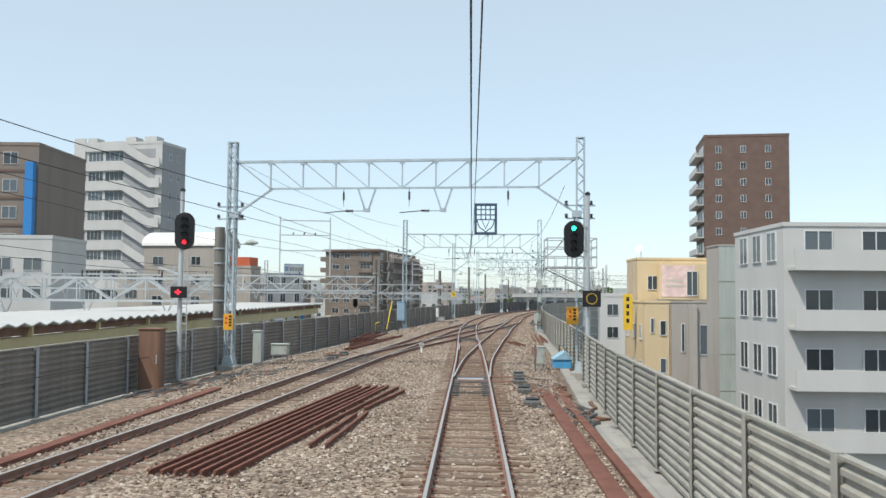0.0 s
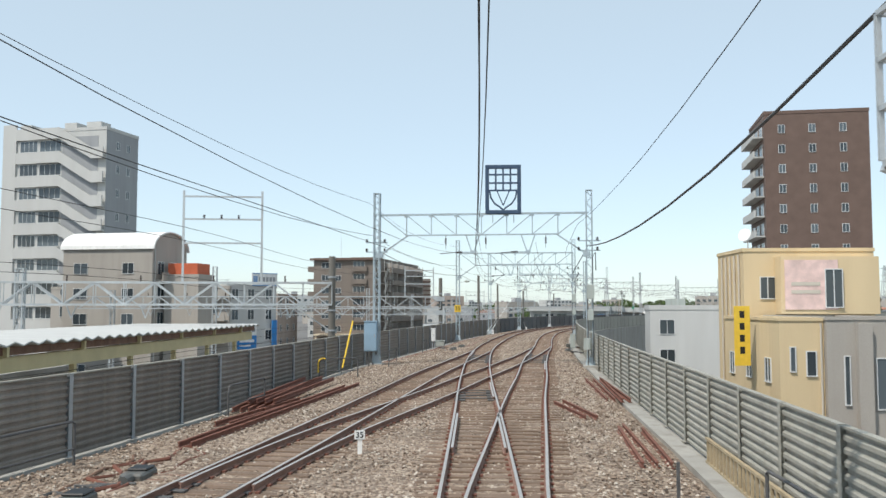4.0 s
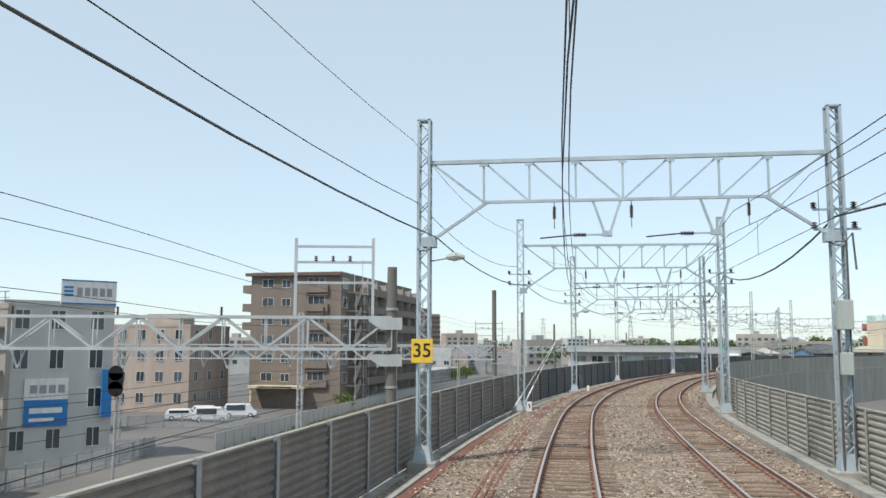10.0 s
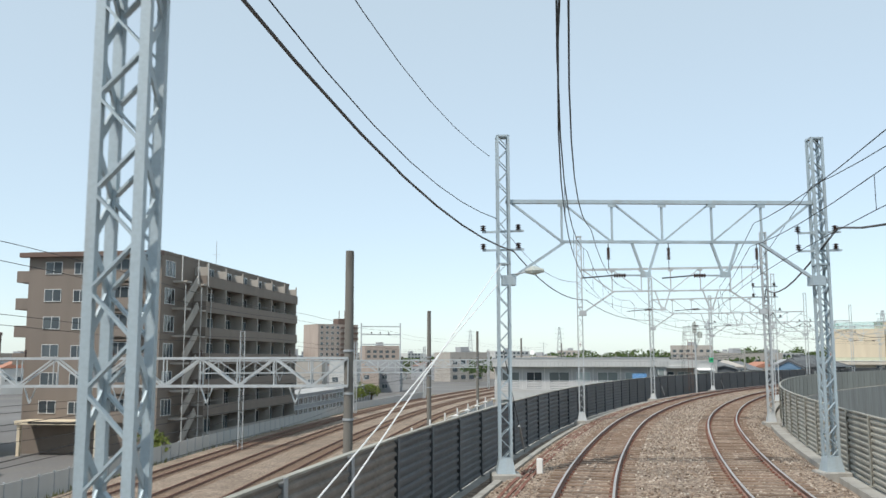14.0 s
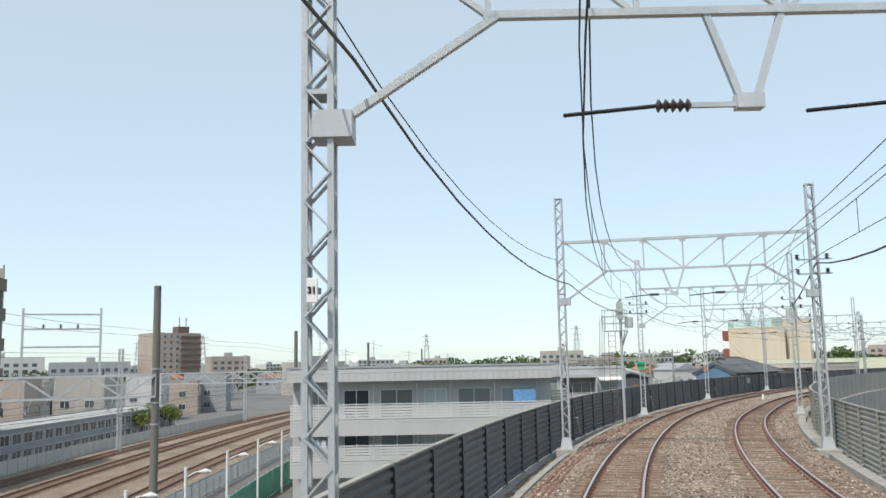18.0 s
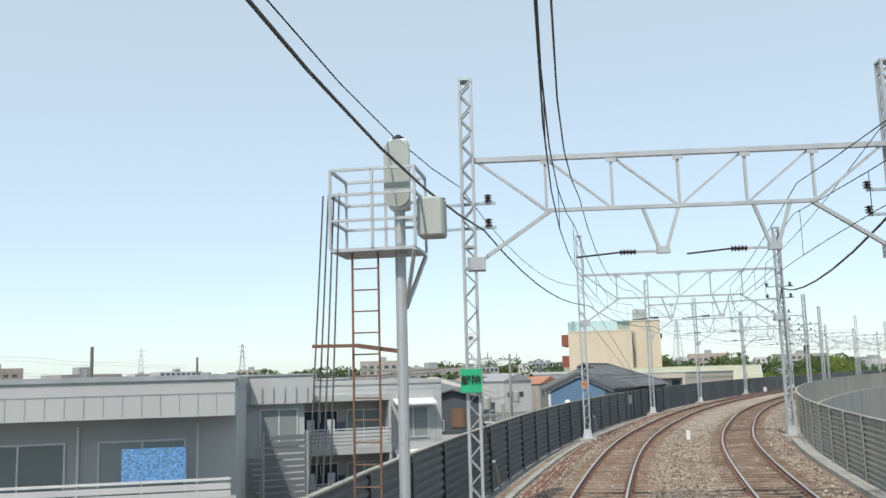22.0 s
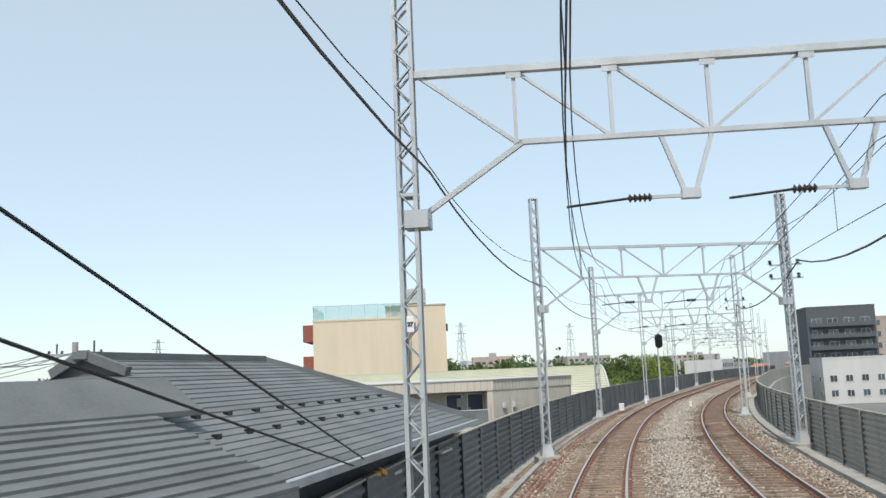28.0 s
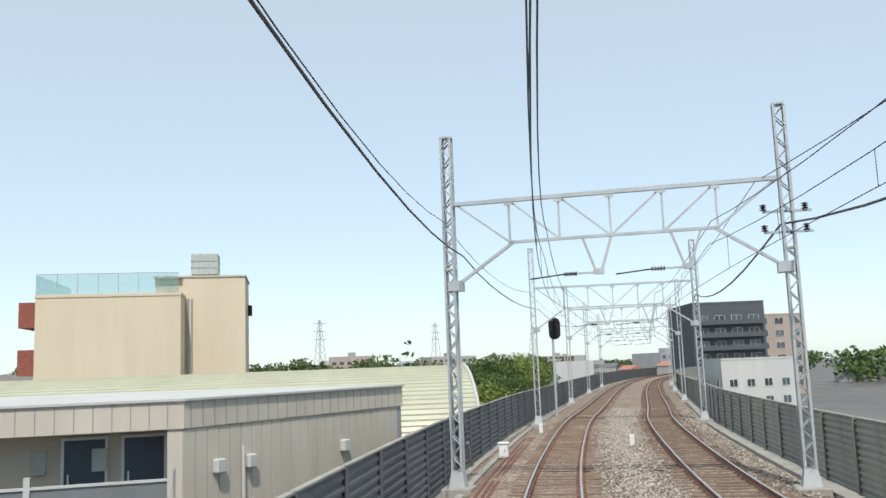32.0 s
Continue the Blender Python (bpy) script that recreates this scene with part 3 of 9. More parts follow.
barrier("noise_barrier", fence_left, -12, 149, 1.92, 11, M_FENCE_L, 1, "dusty brown-grey louvred noise barrier along the viaduct edge")
barrier("noise_barrier", fence_left, 150, S_END - 20, 1.92, 10, M_FENCE_D, 1, "dark slate louvred noise barrier along the curve of the viaduct", M_POST_D)
barrier("noise_barrier", fence_right, -12, S_END - 20, 1.9, 11, M_FENCE_R, -1, "pale louvred noise barrier along the viaduct edge", M_POST_R)
setting("kerb", strip("kerb", lambda s: fence_left(s) + 0.75, lambda s: fence_left(s) + 0.95, 60, S_END - 20, -0.24, -0.42, M_CONC), "low concrete kerb beside the barrier", "kerb")
setting("kerb", strip("kerb", lambda s: fence_right(s) - 0.75, lambda s: fence_right(s) - 0.35, -12, S_END - 20, -0.22, -0.42, M_CONC), "concrete cable trough lid along the barrier", "kerb")

# ---- overhead line ----
def lattice(h, w, material, name="mast", foot=True, pitch=0.42, leg=0.042, brace=1.9):
    """A square lattice mast: four angles and zigzag bracing on each face."""
    sh = Shape()
    r = w / 2
    for x in (-r, r):
        for y in (-r, r):
            sh.box(x - leg, y - leg, 0.25, x + leg, y + leg, h)
    n = int((h - 0.3) / pitch)
    for k in range(n):
        z0, z1 = 0.3 + k * pitch, 0.3 + (k + 1) * pitch
        sg = 1 if k % 2 else -1
        for c in (-r, r):
            sh.bar((-r * sg, c, z0), (r * sg, c, z1), leg * brace, 0.018)
            sh.bar((c, r * sg, z0), (c, -r * sg, z1), 0.018, leg * brace)
    for z in (0.28, h * 0.62, h - 0.03):
        sh.box(-r - 0.035, -r - 0.035, z, r + 0.035, r + 0.035, z + 0.05)
    if foot:
        sh.add([(-r - 0.16, -r - 0.16, 0), (r + 0.16, -r - 0.16, 0), (r + 0.16, r + 0.16, 0), (-r - 0.16, r + 0.16, 0), (-r - 0.03, -r - 0.03, 0.75), (r + 0.03, -r - 0.03, 0.75), (r + 0.03, r + 0.03, 0.75), (-r - 0.03, r + 0.03, 0.75)],
               [(0, 3, 2, 1), (4, 5, 6, 7), (0, 1, 5, 4), (1, 2, 6, 5), (2, 3, 7, 6), (3, 0, 4, 7)])
    return sh.mesh(name, material)


def insulator_mesh(n=5, r=0.075, step=0.075):
    pts, rs = [], []
    for k in range(n):
        pts += [(0, 0, k * step), (0, 0, k * step + 0.02), (0, 0, k * step + 0.055)]
        rs += [0.03, r, 0.032]
    return Shape().rod(pts, rs, 8).mesh("insulator", M_CERAMIC)


INSULATOR = insulator_mesh()
MAST_H = 10.2
MASTS = {False: lattice(MAST_H, 0.32, M_STEEL, pitch=0.34, leg=0.035), True: lattice(MAST_H, 0.26, M_STEEL_W, pitch=0.29, leg=0.032, brace=3.0)}
BEAM_TOP, BEAM_LOW = 8.25, 7.05


def gantry(s_l, d_l, s_r, d_r, bright, label, hangers, beam_top=BEAM_TOP, lift=0.0):
    """Two lattice masts and a trussed beam; its x runs from mast to mast."""
    a, b = at(s_l, d_l, -0.42), at(s_r, d_r, -0.42)
    span = (b - a).length
    rz = math.degrees(math.atan2(b.y - a.y, b.x - a.x))
    steel = M_STEEL_W if bright else M_STEEL
    t = thing("catenary_gantry", pose(a.x, a.y, a.z, 0, 0, rz), label, "gantry", "overhead line gantries")
    zt, zb = beam_top + 0.42, beam_top + 0.42 - (BEAM_TOP - BEAM_LOW)
    for x in (0, span):
        part("mast", MASTS[bright], t, "", pose(x, 0, 0))
    base = bevelled(Shape().box(-0.42, -0.42, -0.02, 0.42, 0.42, 0.32).mesh("footing", M_CONC), 0.03)
    for x in (0, span):
        part("footing", base, t, "", pose(x, 0, 0))
    sh = Shape().box(0.08, -0.07, zt - 0.055, span - 0.08, 0.07, zt + 0.055).box(1.7, -0.05, zb - 0.04, span - 1.7, 0.05, zb + 0.04)
    n = 2 * max(2, round((span - 3.5) / 2.7))
    dx = (span - 3.5) / n
    sh.bar((0.2, 0, zt), (1.75, 0, zb), 0.075, 0.06).bar((span - 0.2, 0, zt), (span - 1.75, 0, zb), 0.075, 0.06)
    for k in range(n + 1):
        x = 1.75 + k * dx
        sh.bar((x, 0, zb), (x, 0, zt), 0.06, 0.06)
        sh.box(x - 0.12, -0.06, zt - 0.16, x + 0.12, -0.048, zt - 0.05)
        if k < n:
            up = k < n / 2
            sh.bar((x, 0.02, zt if up else zb), (x + dx, 0.02, zb if up else zt), 0.06, 0.05)
    part("beam", sh.mesh("beam", steel), t, "trussed cross beam")
    for x, sx in ((0.15, 1), (span - 0.15, -1)):
        part("knee_brace", Shape().bar((x, 0, zb - 1.15), (x + sx * 1.7, 0, zb), 0.1, 0.08).box(x - 0.2, -0.2, zb - 1.3, x + 0.2, 0.2, zb - 1.02).mesh("knee_brace", steel), t)
    for x in hangers:
        hx = min(max(x, 2.0), span - 2.0)
        hg = part("hanger", Shape().bar((hx - 0.4, 0, zb), (hx - 0.08, 0, zb - 0.95), 0.07).bar((hx + 0.4, 0, zb), (hx + 0.08, 0, zb - 0.95), 0.07).box(hx - 0.14, -0.08, zb - 1.05, hx + 0.14, 0.08, zb - 0.9).bar((hx, 0, zb - 1.0), (hx - 0.6, 0, zb - 1.0), 0.05).mesh("hanger", steel), t)
        part("insulator", INSULATOR, hg, "brown ceramic insulator", pose(hx - 0.95, 0, zb - 1.0, 0, 90, 0))
        part("steady_arm", Shape().rod([(hx - 0.95, 0, zb - 1.0), (hx - 1.9, 0, zb - 1.08)], 0.022).mesh("steady_arm", M_WIRE), hg)
    for x in () if bright else (span * 0.33, span * 0.52, span * 0.8):
        st = part("insulator_string", insulator_mesh(6, 0.06, 0.06), t, "hanging string of dark insulators", pose(x, 0.05, zb - 0.52))
        part("clamp_wire", Shape().rod([(x, 0.05, zb), (x, 0.05, zb - 0.16)], 0.014, 5).rod([(x, 0.05, zb - 0.5), (x, 0.05, zb - 0.8)], 0.012, 5).mesh("clamp_wire", M_WIRE), t)
    return t, span, zb


GANTRIES = [  # chainage and offset of the two masts, pale paint, chord height
    (39.2, -10.65, 37.7, 4.6, False, 8.9), (81.8, -5.85, 80.9, 6.35, False, 8.5), (118.0, -4.1, 118.0, 7.35, False, 8.5), (138.5, -3.05, 139.5, 7.2, False, 8.4),
    (157.8, -2.45, 160.2, 6.75, False, 7.8), (180.0, -2.65, 181.5, 6.9, True, 7.95), (206.4, -2.6, 207, 6.9, True, 7.98), (229.6, -2.35, 231, 6.9, True, 7.9),
    (254.1, -2.4, 256, 6.9, True, 7.8), (278.8, -2.5, 279.5, 7.0, True, 7.9), (299.5, -2.4, 302.9, 7.2, True, 7.8), (324.9, -2.65, 323.9, 6.4, True, 7.8),
    (350.5, -2.2, 351, 6.8, True, 7.5), (376, -2.4, 376, 6.8, True, 7.7), (400, -2.4, 400, 6.8, True, 7.7), (424, -2.4, 424, 6.8, True, 7.7)]
for sl, dl, sr, dr, bright, top in GANTRIES:
    wide = dr - dl
    gantry(sl, dl, sr, dr, bright, "pale blue-grey steel catenary gantry on two lattice masts" if not bright else "silver painted steel catenary gantry on two lattice masts",
           [wide * 0.46, wide * 0.72] if sl > 60 else [wide * 0.4, wide * 0.62], top)


def wire(name, pts, r, material, label, n=5):
    sh = Shape().rod(pts, r, n)
    return tagged(new(name, sh.mesh(name, material)), label, "cable", "overhead wires")


def hung(track, offset, z_at, sag, r, name, label, spans, material=M_WIRE, n=4):
    """A wire that sags between the gantries."""
    pts = []
    for (s0, z0), (s1, z1) in zip(spans, spans[1:]):
        for k in range(8):
            u = k / 8
            s = s0 + (s1 - s0) * u
            pts.append(at(s, track(s) + offset, z_at + z0 + (z1 - z0) * u - sag * 4 * u * (1 - u)))
    s, z = spans[-1]
    pts.append(at(s, track(s) + offset, z_at + z))
    return wire(name, pts, r, material, label, n)


SUPPORTS = [(-20, 0)] + [(gt[0], 0) for gt in GANTRIES]
for trk, lab in ((own_track, "own"), (right_track, "other")):
    sup = SUPPORTS if trk is own_track else [q for q in SUPPORTS if q[0] > 80]
    hung(trk, 0.0, 5.3, 0.0, 0.008, "contact_wire", "thin dark contact wire over the track", sup)
    hung(trk, 0.0, 6.25, 0.45, 0.009, "messenger_wire", "thin dark messenger wire over the track", sup)
    hung(trk, 0.12, 6.9, 0.5, 0.011, "feeder_wire", "thin dark feeder wire under the beams", sup)
    drop = Shape()
    for s0, s1 in zip([q[0] for q in sup], [q[0] for q in sup][1:]):
        k = s0 + 2.5
        while k < s1:
            u = (k - s0) / (s1 - s0)
            drop.bar(at(k, trk(k), 5.3), at(k, trk(k), 6.25 - 0.45 * 4 * u * (1 - u)), 0.008)
            k += 5.0
    tagged(new("dropper_wires", drop.mesh("dropper_wires", M_WIRE)), "thin vertical wires between contact and messenger wire", "cable", "", "stuff")
mast_line = table([(gt[0], gt[1] + 0.35) for gt in GANTRIES])
mast_line_r = table([(gt[2], gt[3] - 0.3) for gt in GANTRIES])
hung(mast_line, 0, 6.3, 0.35, 0.02, "feeder_cable", "thick black cable slung from mast to mast", SUPPORTS[2:], M_CABLE, 6)
hung(mast_line, -0.5, 7.3, 0.5, 0.012, "high_wire", "thin wire along the mast tops", SUPPORTS[1:], M_WIRE)
hung(mast_line, -0.7, 9.2, 0.5, 0.01, "high_wire", "thin wire along the mast tops", SUPPORTS[1:6], M_WIRE)
hung(mast_line_r, 0.3, 6.7, 0.8, 0.03, "feeder_cable", "thick black cable slung from mast to mast", SUPPORTS[1:], M_CABLE, 6)
hung(mast_line_r, -0.3, 7.9, 0.5, 0.012, "high_wire", "thin wire along the mast tops", SUPPORTS[1:], M_WIRE)
hung(left_track, 0.0, 5.3, 0.0, 0.008, "contact_wire", "thin dark contact wire over the side track", [(-20, 0), (36, 0), (82, 0)])
hung(left_track, 0.0, 6.3, 0.5, 0.009, "messenger_wire", "thin dark messenger wire over the side track", [(-20, 0), (36, 0), (82, 0)])

# ---- things beside the track ----
def text_mesh(text, size, material, bold=0.0):
    """Lettering in the x-z plane, centred, facing -y."""
    c = bpy.data.curves.new("lettering", "FONT")
    c.body, c.size, c.align_x, c.align_y, c.extrude, c.offset = text, size, "CENTER", "CENTER", 0.004, bold
    ob = bpy.data.objects.new("lettering", c)
    scene.collection.objects.link(ob)
    me = bpy.data.meshes.new_from_object(ob.evaluated_get(bpy.context.evaluated_depsgraph_get()))
    bpy.data.objects.remove(ob)
    me.transform(pose(0, 0, 0, 90, 0, 0))
    me.materials.clear()
    me.materials.append(material)
    return me


def plate(name, s, d, z, w, h, material, label, category="sign", text="", ink=None, size=0.3, turn=0.0, bars=None, thick=0.02):
    """A sign plate facing the oncoming train."""
    m = by_line(s, d, z, turn)
    t = thing(name, m, label, category)
    part("plate", bevelled(Shape().box(-w / 2, 0, -h / 2, w / 2, thick, h / 2).mesh("plate", material), 0.006), t)
    for x in (-w * 0.3, w * 0.3):
        part("bracket", Shape().box(x - 0.02, thick, -0.03, x + 0.02, thick + 0.12, 0.03).mesh("bracket", M_POST), t)
    if text:
        lines = text.split("/")
        for k, ln in enumerate(lines):
            part("lettering", text_mesh(ln, size, ink or M_INK, 0.004), t, "", pose(0, -0.006, (len(lines) - 1) * size * 0.5 - k * size))
    for x0, z0, x1, z1, mt in bars or ():
        part("lettering", Shape().box(x0, -0.006, z0, x1, -0.001, z1).mesh("lettering", mt), t)
    return t


def signal_head(s, d, base, top, head_z, lit, back=False, label="", box_z=None, side=0.16):
    """A colour-light signal on a round pole."""
    t = thing("railway_signal", by_line(s, d, base), label, "signal")
    part("pole", Shape().rod([(0, 0, 0), (0, 0, top - base)], 0.085, 10).mesh("pole", M_STEEL_W), t)
    part("pole_cap", Shape().rod([(0, 0, top - base), (0, 0, top - base + 0.08), (0, 0, top - base + 0.14)], [0.11, 0.1, 0.02], 10).mesh("pole_cap", M_BLACK), t)
    part("foot_plate", Shape().box(-0.2, -0.2, 0, 0.2, 0.2, 0.12).mesh("foot_plate", M_CONC), t)
    zc = head_z - base
    ring = []
    for k in range(24):
        a = 2 * math.pi * k / 24
        wide = 0.2 if back else 0.39
        ring.append((wide * math.cos(a), (0.33 if math.sin(a) >= 0 else -0.33) + wide * math.sin(a)))
    off = side if not back else 0.0
    fr = [(Vector((off, y, zc)), Vector((1, 0, 0)), UP) for y in (-0.18, -0.12)]
    part("backplate", Shape().sweep(ring, fr).mesh("backplate", M_BLACK if not back else M_GREYBOX), t, "black oval backboard" if not back else "grey oval back of a signal")
    part("lamp_case", bevelled(Shape().box(off - 0.15, -0.12, zc - 0.55, off + 0.15, 0.16, zc + 0.55).mesh("lamp_case", M_BLACK if not back else M_WHITE), 0.03), t)
    if not back:
        for k, zz in enumerate((0.42, 0.14, -0.14, -0.42)):
            on = (k == lit)
            c = Vector((off, -0.2, zc + zz))
            part("lens", Shape().rod([c, c + Vector((0, 0.02, 0))], 0.085, 14).mesh("lens", (G_GREEN if k == 0 else G_RED) if on else M_BLACK), t, "lit lens" if on else "dark lens")
            hood = Shape()
            for j in range(9):
                a0 = math.pi * (j - 0.5) / 8
                a = math.pi * j / 8
                hood.bar(c + Vector((0.11 * math.cos(a), 0.02, 0.11 * math.sin(a))), c + Vector((0.11 * math.cos(a), -0.2, 0.11 * math.sin(a))), 0.045, 0.012)
            part("hood", hood.mesh("hood", M_BLACK), t)
    if box_z:
        bx = part("route_box", bevelled(Shape().box(-0.3, -0.3, box_z - base - 0.22, 0.3, -0.1, box_z - base + 0.22).mesh("route_box", M_BLACK), 0.02), t, "black route indicator box")
    return t


def ladder(m, h, label, w=0.36, material=M_STEEL_W):
    t = thing("ladder", m, label, "ladder")
    for x in (-w / 2, w / 2):
        part("stile", Shape().box(x - 0.013, -0.02, 0, x + 0.013, 0.02, h).mesh("stile", material), t)
    rung = Shape().rod([(-w / 2, 0, 0), (w / 2, 0, 0)], 0.012, 5).mesh("rung", material)
    for k in range(int(h / 0.32)):
        part("rung", rung, t, "", pose(0, 0, 0.25 + k * 0.32))
    return t


def cage(m, w, d, h, label, brace=None):
    """A small railed work platform."""
    t = thing("signal_platform", m, label, "platform")
    part("floor_grating", Shape().box(-w / 2, -d / 2, -0.05, w / 2, d / 2, 0).mesh("floor_grating", M_STEEL_W), t)
    for x in (-w / 2, 0, w / 2):
        for y in (-d / 2, d / 2):
            part("post", Shape().box(x - 0.02, y - 0.02, 0, x + 0.02, y + 0.02, h).mesh("post", M_STEEL_W), t)
    for z in (h * 0.35, h * 0.68, h):
        for y in (-d / 2, d / 2):
            part("guard_rail", Shape().box(-w / 2, y - 0.02, z - 0.02, w / 2, y + 0.02, z + 0.02).mesh("guard_rail", M_STEEL_W), t)
        for x in (-w / 2, w / 2):
            part("guard_rail", Shape().box(x - 0.02, -d / 2, z - 0.02, x + 0.02, d / 2, z + 0.02).mesh("guard_rail", M_STEEL_W), t)
    for y in (-d / 2, d / 2):
        part("strut", Shape().bar((brace[0] if brace else -w / 2, y, -0.05), (brace[1] if brace else w / 2 - 0.1, y if not brace else 0, -0.9), 0.05).mesh("strut", M_STEEL_W), t)
    return t


# signals by the first gantry
signal_head(34.0, -11.2, -0.4, 7.0, 5.45, 3, False, "black signal with its red light lit on a white pole", 3.1)
plate("route_indicator", 33.7, -11.2, 3.1, 0.5, 0.4, M_BLACK, "black indicator box with a red cross", "signal", "", None, 0.3, 0, [(-0.12, -0.03, 0.12, 0.03, G_RED), (-0.03, -0.1, 0.03, 0.1, G_RED)])
sg_r = signal_head(34.6, 4.5, -0.4, 7.0, 5.27, 0, False, "black signal with its green light lit on a white pole", side=-0.55)
part("head_bracket", Shape().box(-0.5, -0.1, 5.2, 0.0, -0.04, 5.28).box(-0.5, -0.1, 6.1, 0.0, -0.04, 6.18).mesh("head_bracket", M_POST), sg_r)
plate("speed_indicator", 34.3, 4.62, 2.98, 0.7, 0.62, M_BLACK, "dark speed indicator box with a ring of yellow lamps", "signal", "", None, 0.3, 0,
      [(0.2 * math.cos(a * math.pi / 8) - 0.02, 0.2 * math.sin(a * math.pi / 8) - 0.02, 0.2 * math.cos(a * math.pi / 8) + 0.02, 0.2 * math.sin(a * math.pi / 8) + 0.02, M_YELLOW) for a in range(16)])
cage(by_line(35.4, 3.9, 4.22), 1.9, 1.6, 1.1, "railed steel work platform beside the signal")
ladder(by_line(36.0, 4.95, -0.3), 4.4, "narrow steel ladder up to the signal platform")
ladder(by_line(34.4, -11.25, -0.3), 4.8, "narrow steel ladder behind the signal pole")
KANJI = [(-0.14, 0.12, -0.04, 0.22, M_REDINK), (-0.14, -0.08, -0.04, 0.02, M_REDINK)] + [(0.03, 0.2 - k * 0.13, 0.15, 0.29 - k * 0.13, M_INK) for k in range(4)]
plate("warning_sign", 38.9, -10.65, 1.8, 0.42, 0.7, M_ORANGE, "orange-yellow stop sign with black and red characters", "sign", "", None, 0.2, 0, KANJI)
plate("warning_sign", 37.3, 4.22, 2.25, 0.5, 0.72, M_ORANGE, "faded orange stop sign with dark and red characters", "sign", "", None, 0.2, 0, KANJI)
plate("shop_sign", 76.0, 13.4, 1.7, 0.8, 3.0, M_YELLOW, "upright yellow sign with dark characters", "sign", "", None, 0.3, 0, [(-0.12, 0.9 - k * 0.6, 0.12, 1.25 - k * 0.6, M_INK) for k in range(4)])
plate("number_marker", 13.0, -9.0, 0.25, 0.26, 0.42, M_WHITE, "white number board by the side track", "sign", "2", M_INK, 0.3)
plate("number_marker", 137.6, -2.55, 0.1, 0.26, 0.5, M_WHITE, "white number board at the foot of a mast", "sign", "3", M_INK, 0.3)
plate("speed_limit_sign", 117.7, -4.1, 3.0, 0.62, 0.68, M_YELLOW, "yellow speed board with black figures on a mast", "sign", "35", M_INK, 0.55)
plate("release_sign", 229.3, -2.35, 2.99, 0.46, 0.51, M_GREEN, "green board with two dark characters on a mast", "sign", "解除", M_INK, 0.22)
plate("speed_limit_sign", 253.8, -2.4, 2.45, 0.3, 0.34, mat("faded_tan_plate", (0.5, 0.33, 0.2), 0.7), "small faded tan speed board on a mast", "sign", "75", M_REDINK, 0.2)
for gs, gd, txt in ((179.75, -2.65, "31"), (206.15, -2.6, "30"), (229.35, -2.35, "29"), (278.55, -2.5, "27")):
    plate("mast_number_plate", gs - 0.1, gd + 0.03, 3.9, 0.11, 0.24, M_WHITE, "small white number plate on a mast", "sign", txt, M_INK, 0.085)


def cabinet(s, d, z, w, dp, h, material, label, legs=0.0, lid=False, name="trackside_cabinet"):
    t = thing(name, by_line(s, d, z), label, "cabinet")
    part("body", bevelled(Shape().box(-w / 2, -dp / 2, legs, w / 2, dp / 2, legs + h).mesh("body", material), 0.02), t)
    part("door", Shape().box(-w / 2 + 0.05, -dp / 2 - 0.015, legs + 0.06, w / 2 - 0.05, -dp / 2 - 0.002, legs + h - 0.06).mesh("door", material), t)
    part("latch", Shape().box(w / 2 - 0.14, -dp / 2 - 0.04, legs + h * 0.45, w / 2 - 0.1, -dp / 2 - 0.016, legs + h * 0.6).mesh("latch", M_POST), t)
    part("lid", bevelled(Shape().box(-w / 2 - 0.04, -dp / 2 - 0.04, legs + h + 0.002, w / 2 + 0.04, dp / 2 + 0.04, legs + h + 0.06).mesh("lid", material), 0.02), t)
    if legs:
        for x in (-w / 2 + 0.06, w / 2 - 0.06):
            part("leg", Shape().box(x - 0.035, -0.04, 0, x + 0.035, 0.04, legs).mesh("leg", M_POST), t)
    part("base_slab", bevelled(Shape().box(-w / 2 - 0.12, -dp / 2 - 0.12, -0.15, w / 2 + 0.12, dp / 2 + 0.12, 0.03 if not legs else 0.0).mesh("base_slab", M_CONC), 0.02), t)
    return t


cabinet(30.5, -11.0, -0.3, 0.76, 0.5, 2.1, M_RUSTBOX, "tall rusty brown cabinet beside the barrier")
cabinet(41.0, -9.8, -0.3, 0.4, 0.3, 1.45, M_GREYBOX, "tall pale green-grey post cabinet", 0.15)
cabinet(43.0, -9.15, -0.3, 0.8, 0.45, 0.5, M_GREYBOX, "low grey cabinet on legs with cables under it", 0.4)
mc = thing("mast_cabinet", by_line(81.35, -6.12, 0.0), "blue-grey cabinet strapped to the foot of a mast", "cabinet")
part("body", bevelled(Shape().box(-0.36, -0.24, 0.62, 0.36, 0.26, 2.3).mesh("body", M_BLUEBOX), 0.02), mc)
part("door", Shape().box(-0.31, -0.255, 0.68, 0.31, -0.242, 2.24).mesh("door", M_BLUEBOX), mc)
part("lid", bevelled(Shape().box(-0.4, -0.28, 2.302, 0.4, 0.3, 2.35).mesh("lid", M_BLUEBOX), 0.015), mc)
part("latch", Shape().box(0.22, -0.28, 1.4, 0.26, -0.257, 1.62).mesh("latch", M_POST), mc)
part("strap", Shape().box(-0.1, 0.26, 0.9, 0.5, 0.75, 0.96).box(-0.1, 0.26, 2.0, 0.5, 0.75, 2.06).mesh("strap", M_POST), mc, "steel strap to the mast")
part("conduit", Shape().rod([(-0.2, 0, 0.62), (-0.18, 0.0, 0.1), (-0.05, -0.1, -0.35)], 0.035, 6).rod([(0.0, 0, 0.62), (0.05, 0.02, 0.0), (0.2, 0, -0.35)], 0.035, 6).mesh("conduit", M_CABLE), mc)
